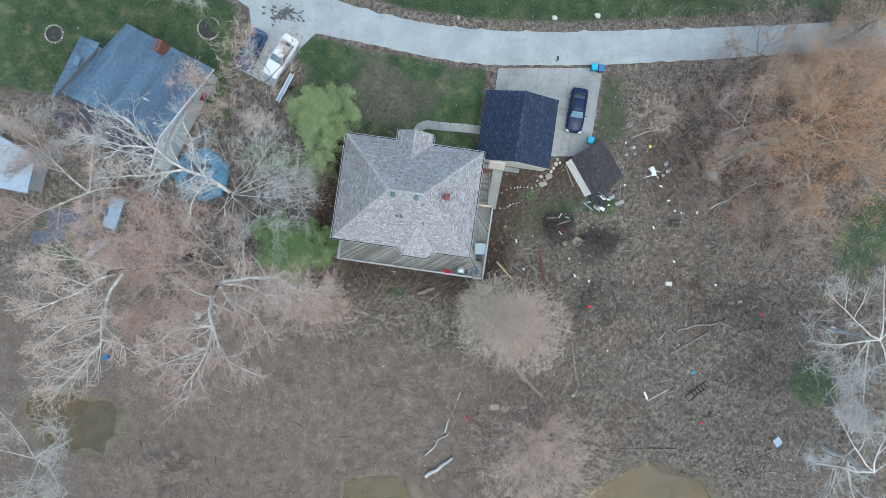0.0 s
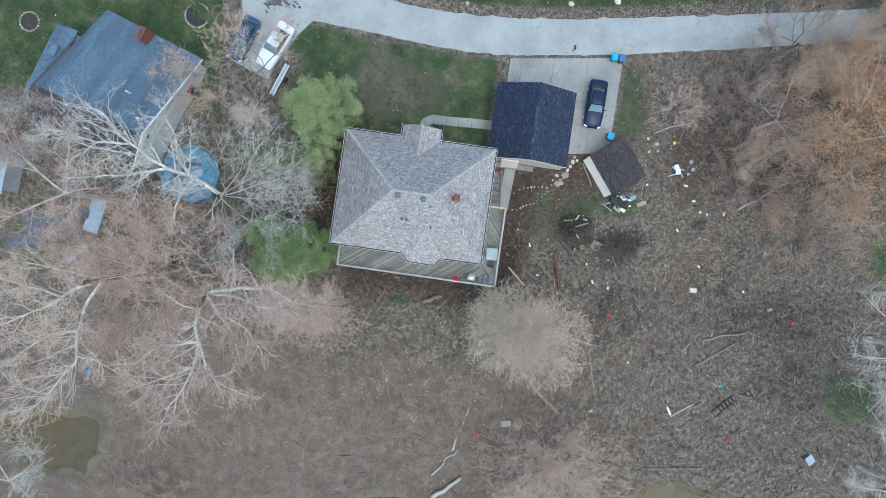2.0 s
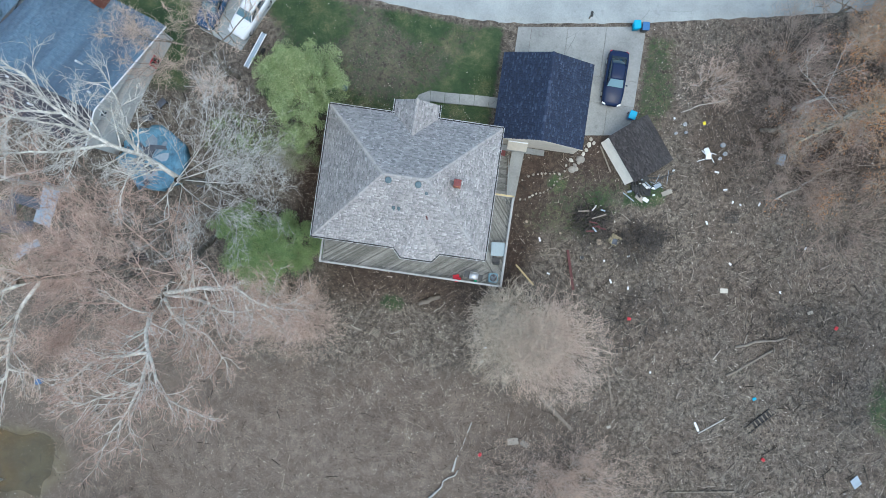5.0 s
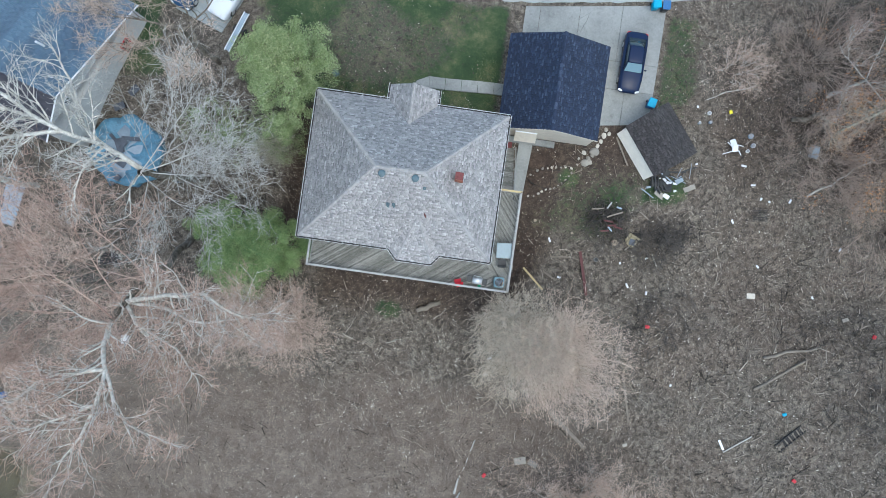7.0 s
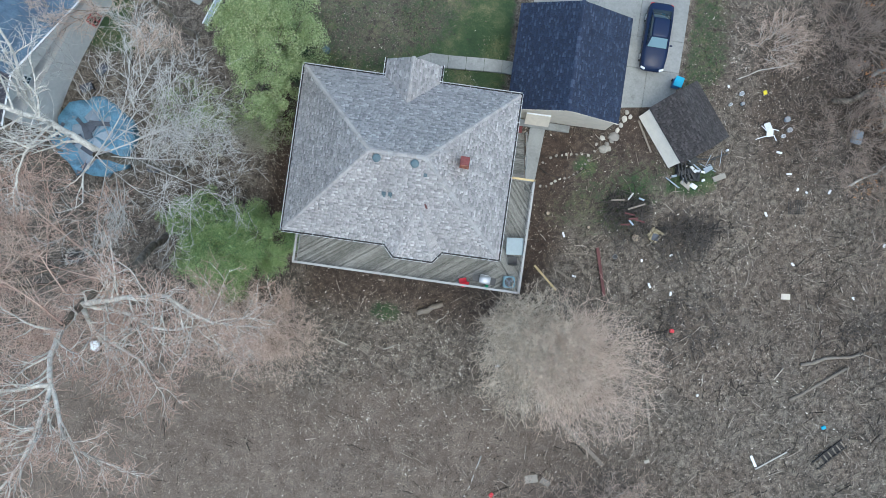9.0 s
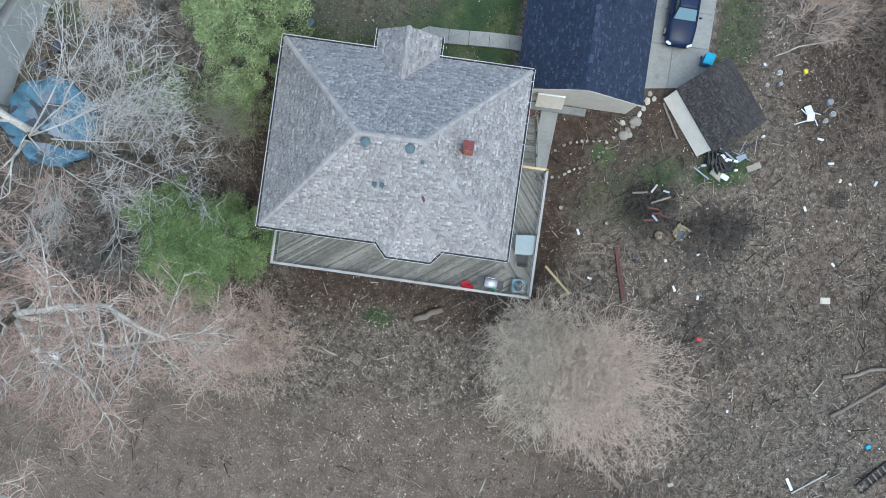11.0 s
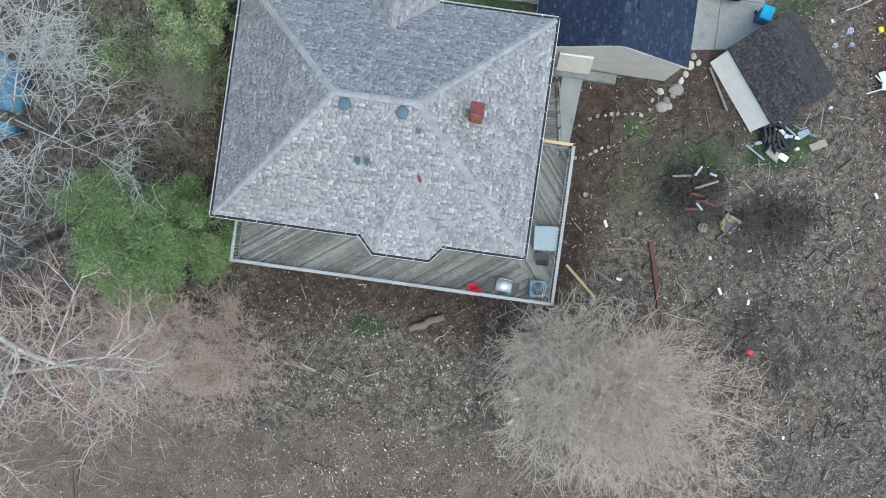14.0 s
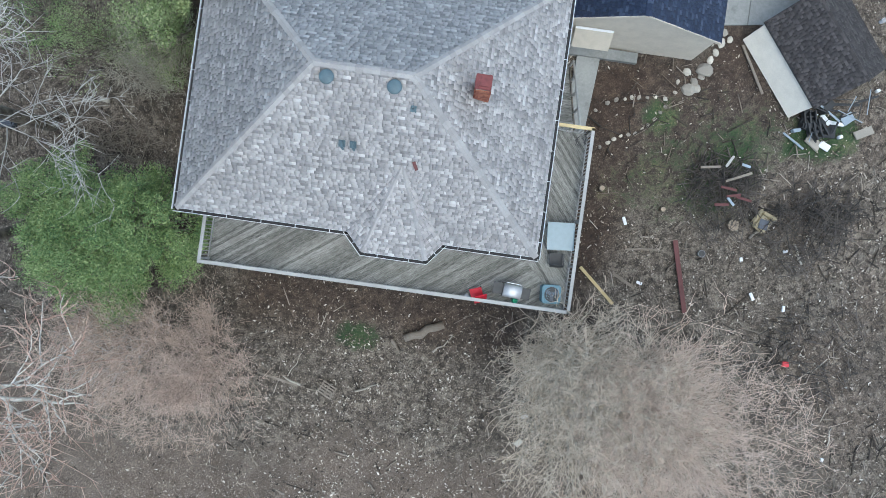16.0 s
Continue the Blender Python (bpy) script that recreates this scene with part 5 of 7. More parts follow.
bare_tree(44.5, -2.5, [(150, 14, 9), (190, 16, 9), (100, 20, 8), (-100, 14, 9), (-60, 25, 7), (60, 25, 7), (230, 16, 8)], 42, BARK_W, TWIG_G, "bare white-limbed sycamore at the creek bank", 8.5, 0.20, top=3, kids=(5, 4, 4), fine=2600, finer=3000, thick=0.008, branch_m=TWIG_H, lift=0.05)
bare_tree(46.0, -16.0, [(150, 14, 9), (190, 16, 9), (100, 20, 8), (-100, 14, 9), (60, 25, 7)], 43, BARK_W, TWIG_G, "bare white-limbed sycamore at the creek bank", 8.5, 0.20, top=3, kids=(5, 4, 4), fine=2600, finer=3000, thick=0.008, branch_m=TWIG_H, lift=0.05)
bush(13.5, -21.2, 7.5, 9.0, 44, TWIG_P, "broad tangle of pale bare twigs at the water", 70, 4500, 4500, bark_m=BARK_W)
bare_tree(-40.0, -28.0, [(100, 20, 8), (40, 20, 7), (160, 20, 8), (0, 25, 6), (-90, 25, 7)], 45, BARK_W, TWIG_G, "bare white sycamore over the pool", 7.0, 0.11, top=3, kids=(7, 5, 4), fine=1600, finer=2000, thick=0.008)
bush(-28.0, -30.5, 6.5, 4.5, 46, TWIG_B, "low tangle of tan creekside twigs", 28, 700, 700)
bush(20.5, 18.0, 3.0, 3.0, 47, TWIG_P, "low tangle of pale brush near the drive", 18, 350, 500, bark_m=TWIG_G)
bush(27.0, 20.0, 6.0, 3.5, 48, TWIG_B, "russet leafless brush by the lane", 40, 1200, 2000)
bare_tree(28.5, 17.0, [(100, 20, 5), (170, 20, 5), (-70, 20, 5), (30, 25, 4), (230, 20, 4)], 56, BARK_W, TWIG_R, "slender white-limbed bare tree in the brush", 4.5, 0.13, top=3, kids=(4, 4, 4), fine=700, finer=900)
bare_tree(29.5, 24.5, [(120, 20, 5), (190, 20, 5), (-50, 20, 4), (60, 25, 5)], 57, BARK_B, TWIG_B, "slender dark bare tree overhanging the lane", 5.0, 0.13, top=3, kids=(5, 4, 4), fine=700, finer=900)
bare_tree(39.5, 29.0, [(100, 25, 7, 0.45), (170, 20, 7, 0.45), (-110, 20, 7, 0.45), (-60, 20, 7, 0.45), (30, 25, 6, 0.45), (220, 20, 7, 0.45)], 58, BARK_B, TWIG_B, "leafless brown tree overhanging the lane's far end", 7.0, 0.16, top=3, kids=(7, 5, 4), fine=3500, finer=3500, thick=0.011, branch_m=TWIG_B)
leafy_tree(40.5, 31.5, 4.0, 3.0, 4.5, 36, LEAF_D, BARK_B, "dark green shrub beyond the lane", 60, 160, 0.07, 0.7)
bush(29.5, 12.5, 6.0, 3.0, 49, TWIG_B, "russet leafless brush on the slope", 40, 1200, 2000)
bush(35.0, 24.0, 5.0, 6.0, 51, TWIG_B, "brown leafless brush under the tree", 50, 2500, 2500)
bush(44.0, 26.0, 6.0, 8.0, 50, TWIG_P, "tan leafless brush by the lane", 50, 2200, 3500)
bush(36.0, 8.0, 6.5, 2.5, 52, TWIG_B, "low brown brush on the slope", 30, 700, 1200)


# ---- cars ----
def loft(rings, bm=None, close=True):
    """A skin over rings of points, in order."""
    bm = bm or bmesh.new()
    rows = [[bm.verts.new(p) for p in r] for r in rings]
    n = len(rows[0])
    for a, b in zip(rows, rows[1:]):
        for i in range(n if close else n - 1):
            bm.faces.new((a[i], a[(i + 1) % n], b[(i + 1) % n], b[i]))
    if close:
        bm.faces.new(rows[0][::-1])
        bm.faces.new(rows[-1])
    bmesh.ops.recalc_face_normals(bm, faces=bm.faces[:])
    for f in bm.faces:
        f.smooth = True
    return bm


def car(x, y, z, rz, paint, label, long=4.8, wide=1.84, high=1.45, roof=None, boxy=0.0):
    """A car that faces its own -y: body, glasshouse, roof, wheels, lights and mirrors."""
    ob = thing("car", x, y, z, rz, label, "car")
    h = long / 2
    body = []
    for t, w, top, low in ((-1.0, 0.62, 0.62, 0.34), (-0.97, 0.8, 0.7, 0.24), (-0.88, 0.93, 0.8, 0.2), (-0.55, 1.0, 0.93, 0.18), (-0.3, 1.0, 0.98, 0.18), (0.3, 1.0, 1.0, 0.18), (0.62, 1.0, 1.0, 0.18), (0.9, 0.95, 0.98, 0.22), (0.98, 0.84, 0.9, 0.28), (1.0, 0.72, 0.75, 0.36)):
        k = w * wide / 2
        top = top * high / 1.45
        ring = [(-k * 0.9, low), (-k, low + 0.15), (-k, top - 0.22), (-k * 0.93, top - 0.06), (-k * 0.7, top), (0, top + 0.03), (k * 0.7, top), (k * 0.93, top - 0.06), (k, top - 0.22), (k, low + 0.15), (k * 0.9, low)]
        body.append([(a, t * h, b) for a, b in ring])
    part("body", loft(body), paint, ob)
    q = high / 1.45
    cab = []
    for t, w, top in ((-0.36, 0.8, 1.0), (-0.1, 0.66, 1.41), (0.1, 0.67, 1.45), (0.42, 0.65, 1.42), (0.78 - 0.1 * boxy, 0.72, 1.0)):
        k = w * wide / 2
        cab.append([(-0.84 * wide / 2, t * h, 0.95 * q), (-k, t * h, top * q - 0.03), (0, t * h, top * q), (k, t * h, top * q - 0.03), (0.84 * wide / 2, t * h, 0.95 * q)])
    part("glasshouse", loft(cab), GLASS, ob, "dark tinted car glass")
    # its own pane, so that the reflected sky can be painted on
    part("windshield", sheet([(-0.74 * wide / 2, -0.355 * h, 1.0 * q), (0.74 * wide / 2, -0.355 * h, 1.0 * q), (0.6 * wide / 2, -0.125 * h, 1.41 * q), (-0.6 * wide / 2, -0.125 * h, 1.41 * q)], (0, -0.015, 0.03)), SCREEN, ob, "windshield with reflected sky put into its pale blue colour")
    rp = []
    for t, w, top in ((-0.12, 0.62, 1.405), (-0.05, 0.66, 1.44), (0.1, 0.68, 1.462), (0.4, 0.66, 1.435), (0.46, 0.62, 1.4)):
        k = w * wide / 2
        rp.append([(-k, t * h, top * q - 0.035), (-k * 0.8, t * h, top * q + 0.005), (0, t * h, top * q + 0.016), (k * 0.8, t * h, top * q + 0.005), (k, t * h, top * q - 0.035), (0, t * h, top * q - 0.05)])
    part("roof", loft(rp), roof or paint, ob)
    for s in (-1, 1):
        for a, b in (((s * 0.83 * wide / 2, -0.37 * h, 0.97 * q), (s * 0.665 * wide / 2, -0.1 * h, 1.4 * q)), ((s * 0.655 * wide / 2, 0.42 * h, 1.4 * q), (s * 0.8 * wide / 2, 0.78 * h, 0.98 * q))):
            part("pillar", rod(a, b, 0.035, n=6), paint, ob)
        part("mirror", box((s * (wide / 2 + 0.07), -0.25 * h, 0.98 * q), (0.2, 0.1, 0.13), bevel=0.03), paint, ob)
        part("headlight", box((s * 0.36 * wide, -0.955 * h, 0.64 * q), (0.34, 0.16, 0.14), rz=s * 24, bevel=0.03), WHITE, ob, "clear headlight")
        part("tail_light", box((s * 0.38 * wide, 0.965 * h, 0.8 * q), (0.3, 0.1, 0.14), rz=-s * 18, bevel=0.03), RED, ob, "red tail light")
        for t in (-0.6, 0.6):
            w = part("wheel", rod((s * (wide / 2 - 0.22), t * h, 0.33), (s * (wide / 2 - 0.01), t * h, 0.33), 0.33, n=20), RUBBER, ob)
            part("rim", rod((s * (wide / 2 - 0.03), t * h, 0.33), (s * (wide / 2 + 0.005), t * h, 0.33), 0.21, n=14), STEEL, w, "silver wheel rim")
    part("bumper_trim", box((0, -0.985 * h, 0.5), (wide * 0.6, 0.05, 0.07), bevel=0.015), STEEL, ob, "chrome front trim")
    return ob


car(12.1, 17.15, 0.07, -1, CARBLACK, "glossy dark blue-black sedan on the concrete drive")
car(-20.3, 18.3, up(-20.3, 18.3) + 0.06, -24, CARWHITE, "white station wagon on the neighbour's drive", 4.9, 1.9, 1.6, boxy=1.0)
car(-23.6, 18.6, up(-23.6, 18.6) + 0.06, -18, CARBLUE, "blue car parked under bare branches", 4.6, 1.8, 1.45)
solo("neighbour_drive", prism([(-25.3, 25.2), (-24.2, 21.0), (-24.9, 16.5), (-20.9, 15.0), (-18.6, 19.6), (-17.0, 21.6)], lambda x, y: up(x, y) - 0.2, lambda x, y: up(x, y) + 0.06), ROADTOP, label="worn pale asphalt drive beside the blue-roofed house", category="driveway", kind="structure")
tp = bmesh.new()
tr_ = random.Random(12)
for k in range(130):
    cx, cy, cr = -20.6 + tr_.gauss(0, 0.85), 23.1 + tr_.gauss(0, 0.42), tr_.uniform(0.04, 0.24)
    prism([(cx + cr * tr_.uniform(0.5, 1.2) * math.cos(a), cy + cr * 0.7 * tr_.uniform(0.5, 1.2) * math.sin(a)) for a in np.linspace(0, 6.28, 9)[:-1]], lambda x, y: up(x, y), lambda x, y: up(x, y) + 0.1 + 0.0006 * k, tp)
solo("tar_patch", tp, plain("old_tar", (0.09, 0.09, 0.09), 0.8, 0.4, 8), label="broken black tar patches on the lane", category="road patch", kind="structure")
tr = thing("utility_trailer", -19.4, 15.0, up(-19.4, 15.0), -20, "narrow white trailer parked behind the wagon", "trailer")
for s in (-0.2, 0.2):
    part("side_rail", box((s, 0, 0.75), (0.07, 3.4, 0.1), bevel=0.01), WHITE, tr)
part("load_bed", box((0, 0, 0.72), (0.36, 3.3, 0.06), bevel=0.01), TILE, tr)
for s in (-0.45, 0.45):
    part("wheel", rod((s - 0.06, 0.3, 0.3), (s + 0.06, 0.3, 0.3), 0.3, n=16), RUBBER, tr)
part("axle", box((0, 0.3, 0.5), (0.9, 0.08, 0.42)), BLACK, tr)


# ---- bins, deck furniture ----
def wheelie_bin(x, y, z, rz, paint, lid, label):
    ob = thing("wheelie_bin", x, y, z, rz, label, "bin", "wheeled bins")
    rings = [[(-w, -d, h), (w, -d, h), (w, d, h), (-w, d, h)] for w, d, h in ((0.22, 0.24, 0.05), (0.28, 0.31, 0.95))]
    part("tub", loft(rings), paint, ob)
    lb = box((0, 0.0, 1.0), (0.62, 0.72, 0.07), rx=3, bevel=0.03)
    part("lid", lb, lid, ob)
    part("handle", rod((-0.25, 0.38, 0.95), (0.25, 0.38, 0.95), 0.02), paint, ob)
    for s in (-1, 1):
        part("wheel", rod((s * 0.24, 0.3, 0.1), (s * 0.3, 0.3, 0.1), 0.1, n=12), RUBBER, ob)
    return ob


wheelie_bin(13.3, 22.0, 0.07, 10, CYAN, CYAN, "bright blue wheeled bin at the drive's end")
wheelie_bin(14.05, 21.95, 0.07, 4, BLACK, BLUE, "dark blue lidded bin at the drive's end")
wheelie_bin(14.0, 14.1, 0.07, -12, BLUE, CYAN, "cyan lidded bin beside the shed")
mb = thing("mailbox", 9.2, 22.3, up(9.2, 22.3), 5, "small dark mailbox on a post at the lane", "mailbox")
part("post", box((0, 0, 0.5), (0.09, 0.09, 1.1)), OLDWOOD, mb)
part("box", box((0, 0, 1.15), (0.22, 0.5, 0.24), bevel=0.06), BLACK, mb)

tb = thing("patio_table", 3.66, 0.78, DZ, 5, "square frosted glass patio table on the deck", "table")
part("tabletop", box((0, 0, 0.74), (1.1, 1.12, 0.03), bevel=0.012), plain("frosted_glass", (0.23, 0.3, 0.33), 0.25, 0.06), tb, "blue-grey frosted glass top")
for sx in (-1, 1):
    for sy in (-1, 1):
        part("leg", rod((sx * 0.46, sy * 0.46, 0), (sx * 0.46, sy * 0.46, 0.73), 0.02), BLACK, tb)
pc = thing("patio_chair", 3.65, -0.15, DZ, 5, "black metal patio chair tucked by the table", "chair")
part("seat", box((0, 0, 0.42), (0.55, 0.5, 0.03), bevel=0.01), BLACK, pc)
part("backrest", box((0, -0.28, 0.66), (0.55, 0.03, 0.5), rx=-12, bevel=0.01), BLACK, pc)
for sx in (-1, 1):
    part("armrest", box((sx * 0.28, -0.02, 0.62), (0.05, 0.5, 0.03), bevel=0.008), BLACK, pc)
    for sy in (-1, 1):
        part("leg", rod((sx * 0.26, sy * 0.22, 0), (sx * 0.26, sy * 0.22, 0.42), 0.015), BLACK, pc)
hp = thing("heat_pump", 3.63, -1.6, DZ, 4, "square blue-grey air conditioning unit with a round fan grille", "air conditioner")
AC = plain("ac_metal", (0.12, 0.24, 0.3), 0.45, 0.12)
part("case", box((0, 0, 0.34), (0.76, 0.76, 0.68), bevel=0.06), AC, hp)
# the case is closed; a flat black disc paints the shaded fan recess
fr = bmesh.new()
bmesh.ops.create_cone(fr, cap_ends=True, segments=32, radius1=0.31, radius2=0.31, depth=0.02, matrix=Matrix.Translation((0, 0, 0.685)))
fan = part("fan_well", fr, BLACK, hp, "black disc for the shaded fan opening")
for k in range(3):
    part("blade", box((0.14 * math.cos(k * 2.1 + 0.5), 0.14 * math.sin(k * 2.1 + 0.5), 0.702), (0.26, 0.14, 0.008), rz=math.degrees(k * 2.1 + 0.5), rx=8), SLATETARP, fan)
for k in range(4):
    ring = bmesh.new()
    r1 = 0.08 + 0.076 * k
    loft([[(math.cos(a) * r1 + 0.005 * dx, math.sin(a) * r1, 0.715 + dz) for dx, dz in ((0, 0), (1, 0.005), (0, 0.01), (-1, 0.005))] for a in np.linspace(0, 2 * np.pi, 33)], ring)
    part("grille_ring", ring, AC, hp)
gr2 = thing("gas_grill", 2.0, -1.68, DZ, -4, "gas barbecue grill with a steel lid and side shelves", "grill")
part("cabinet", box((0, 0, 0.45), (0.75, 0.5, 0.75), bevel=0.02), BLACK, gr2)
lid = loft([[(-0.36, y, z) for y, z in ((-0.27, 0.84), (-0.25, 1.0), (-0.12, 1.1), (0.12, 1.1), (0.25, 1.0), (0.27, 0.84))], [(0.36, y, z) for y, z in ((-0.27, 0.84), (-0.25, 1.0), (-0.12, 1.1), (0.12, 1.1), (0.25, 1.0), (0.27, 0.84))]])
part("lid", lid, STEEL, gr2, "brushed steel lid")
part("handle", rod((-0.3, 0.32, 0.98), (0.3, 0.32, 0.98), 0.015), WHITE, gr2)
part("side_shelf", box((-0.58, 0.02, 0.86), (0.4, 0.46, 0.04), bevel=0.01), BLACK, gr2)
part("side_shelf", box((0.55, 0.0, 0.86), (0.36, 0.46, 0.04), bevel=0.01), BLACK, gr2)
for s in (-0.3, 0.3):
    part("leg", box((s, 0, 0.05), (0.06, 0.4, 0.12)), BLACK, gr2)
sc = thing("folding_chair", 0.62, -1.98, DZ, 20, "bright red folding camp chair against the rail", "chair")
part("seat", box((0, 0, 0.5), (0.5, 0.46, 0.03), rx=14, ry=-10, bevel=0.01), RED, sc)
part("backrest", box((0.1, -0.22, 0.85), (0.5, 0.04, 0.52), rx=-35, ry=8, bevel=0.015), RED, sc)
for sx in (-0.24, 0.24):
    part("leg", rod((sx, -0.22, 0), (sx, 0.22, 0.5), 0.015), BLACK, sc)
    part("leg", rod((sx, 0.22, 0), (sx, -0.22, 0.5), 0.015), BLACK, sc)
part("cup_pouch", box((-0.42, -0.05, 0.55), (0.2, 0.22, 0.1), rz=20, bevel=0.02), GREY, sc)
gb2 = thing("watering_can", 2.25, -2.08, DZ, 80, "green plastic watering can on the deck edge", "watering can")
part("tank", rod((0, 0, 0), (0, 0, 0.3), 0.13, 0.1, 14), GREENP, gb2)
part("spout", rod((0.1, 0, 0.1), (0.34, 0, 0.34), 0.02, 0.015), GREENP, gb2)
rk = thing("plant_stand", 4.0, 4.75, DZ, 20, "black wire plant stand in the deck corner", "plant stand")
for a in range(3):
    part("hoop", loft([[(math.cos(t) * 0.2 + c, math.sin(t) * 0.2, 0.2 + 0.25 * a + d) for c, d in ((0, 0), (0.012, 0.012), (0, 0.024), (-0.012, 0.012))] for t in np.linspace(0, 2 * np.pi, 17)]), BLACK, rk)
for a in range(3):
    part("leg", rod((0.2 * math.cos(a * 2.1), 0.2 * math.sin(a * 2.1), 0), (0.2 * math.cos(a * 2.1), 0.2 * math.sin(a * 2.1), 0.72), 0.012), BLACK, rk)
solo("doormat", box((3.1, 9.35, up(3.1, 9.35) + 0.26), (0.8, 0.5, 0.03), bevel=0.01), RUST, label="dark red doormat at the stair foot", category="mat")

# things of the neighbour's yard
for x, y, rz in ((-28.3, 8.0, 30), (-27.2, 9.4, 50)):
    hv = thing("garden_table", x, y, up(x, y), rz, "small dark table beside the house wall", "table")
    part("tabletop", box((0, 0, 0.5), (0.9, 0.55, 0.05), bevel=0.015), SLATETARP, hv)
    for s in (-0.35, 0.35):
        part("leg", box((s, 0, 0.24), (0.06, 0.45, 0.48)), BLACK, hv)
pl = thing("round_pool", -27.6, 4.6, up(-27.6, 4.6) - 0.1, 10, "above-ground pool under a sagging blue tarp", "pool")
ra = [(math.cos(a), math.sin(a)) for a in np.linspace(0, 2 * np.pi, 25)[:-1]]
part("pool_wall", loft([[(c * 2.5, s * 2.5, 0) for c, s in ra], [(c * 2.5, s * 2.5, 0.85) for c, s in ra]]), TILE, pl)
tb2 = bmesh.new()
grid = []
prng = np.random.RandomState(8)
for k, rr in enumerate((0.05, 0.8, 1.6, 2.3, 2.95, 3.05)):
    grid.append([(c * rr * w, s * rr * w, (1.25 if k < 5 else 0.5) - 0.5 * (1 - (rr / 3) ** 2) + prng.uniform(-0.28, 0.22)) for (c, s), w in zip(ra, prng.uniform(0.86, 1.1, len(ra)))])
part("cover", loft(grid, tb2), TARP, pl, "faded blue tarp cover")
# dark slate-coloured strips at random places on the cover
for k in range(9):
    a, far = prng.uniform(0, 6.28), prng.uniform(0.5, 2.5)
    part("puddle", box((math.cos(a) * far, math.sin(a) * far, 1.0 + 0.03 * far * far), (prng.uniform(0.5, 1.6), prng.uniform(0.2, 0.6), 0.06), rz=prng.uniform(0, 180), bevel=0.01), SLATETARP, pl, "dark strip on the tarp")
wr = thing("outbuilding", -48.5, 3.0, -1.6, label="grey-roofed outbuilding at the yard's edge", category="shed")
wpart("roof", slab(([(-53, 7.2, 1.6), (-44.6, 3.8, 1.6), (-45.4, -0.2, 0.9), (-53, 0.2, 0.9)],), 0.15), TILE, wr)
wpart("wall", prism([(-52.6, 6.7), (-45.2, 3.6), (-45.8, 0.2), (-52.6, 0.6)], -2.5, 0.8), SIDING, wr)
yr = np.random.RandomState(5)
for x, y, w, d, rz in ((-42.5, -2.3, 4.5, 2.0, 12), (-40.2, -3.4, 3.4, 1.2, 6), (-44.3, -4.6, 4.0, 1.6, 18), (-39.5, -0.8, 3.0, 1.0, -8)):
    z = up(x, y) + 0.25
    solo("roof_sheet", box((x, y, z), (w, d, 0.08), rz, rx=yr.uniform(-6, 6), ry=yr.uniform(-6, 6), bevel=0.02), SLATETARP, label="fallen dark slate-grey roofing sheet on the ground", category="roofing sheet", group="fallen roofing sheets")
for x, y, w, d, rz in ((-37.4, -0.9, 1.6, 3.9, -12), (-38.6, -4.9, 1.9, 0.7, 28), (-39.3, -5.7, 1.6, 0.6, 48)):
    solo("siding_panel", box((x, y, up(x, y) + 0.25), (w, d, 0.07), rz, rx=5, bevel=0.015), TILE, label="pale grey panel lying on the ground", category="panel", group="fallen panels")


def stone(x, y, s, seed, name, mat_, label, cat, group, parent=None):
    r = random.Random(seed)
    bm = bmesh.new()
    bmesh.ops.create_icosphere(bm, subdivisions=2, radius=1)
    for v in bm.verts:
        v.co *= 1 + 0.25 * noise.noise(v.co * 1.3 + Vector((seed, 0, 0)))
        v.co = Vector((v.co.x * s * r.uniform(0.98, 1.02), v.co.y * s * 0.8, max(v.co.z, -0.4) * s * 0.55))
    m = pose(x, y, up(x, y) + s * 0.15, 0, 0, r.uniform(0, 180))
    if parent:
        ob = wpart(name, bm, mat_, parent)
        ob.matrix_basis = m
        return ob
    return solo(name, bm, mat_, m, label, cat, group)


for cx, cy, rr, lab in ((-28.6, -4.7, 0.95, "ring of pale stones under the bare trees"), (-45.6, 17.5, 0.95, "ring of white stones round a planting hole"), (-28.9, 20.5, 1.2, "ring of white stones round a small tree")):
    ring = thing("stone_ring", cx, cy, up(cx, cy), label=lab, category="stone ring", group="stone rings")
    nn = int(rr * 2 * math.pi / 0.3)
    for k in range(nn):
        a = 2 * math.pi * k / nn
        stone(cx + math.cos(a) * rr, cy + math.sin(a) * rr, 0.15, 100 + k, "stone", STONE, "", "", "", ring)
    solo("planting_soil", rod((cx, cy, up(cx, cy) - 0.1), (cx, cy, up(cx, cy) + 0.09), rr - 0.08, n=24), GUTTER, label="dark bare soil inside a stone ring", category="soil", kind="structure")
ROW1 = [(5.4, 7.3), (5.9, 7.7), (6.3, 7.9), (6.7, 8.0), (7.0, 8.1), (7.35, 8.15), (7.75, 8.2), (8.1, 8.3), (8.6, 8.25), (9.0, 8.6), (9.05, 9.1)]
ROW2 = [(5.5, 5.6), (5.95, 5.65), (6.3, 5.9), (6.55, 6.1), (6.85, 6.3), (7.2, 6.4), (7.5, 6.5), (7.8, 6.75), (8.05, 6.95), (8.3, 7.25), (8.5, 7.6), (8.7, 7.9)]
edge = thing("stone_edging", 7.2, 7.2, up(7.2, 7.2), label="two rows of pale edging stones round a flower bed", category="edging")
for k, (x, y) in enumerate(ROW1 + ROW2):
    stone(x, y, 0.13 if k % 3 else 0.105, k, "stone", STONE, "", "", "", edge)
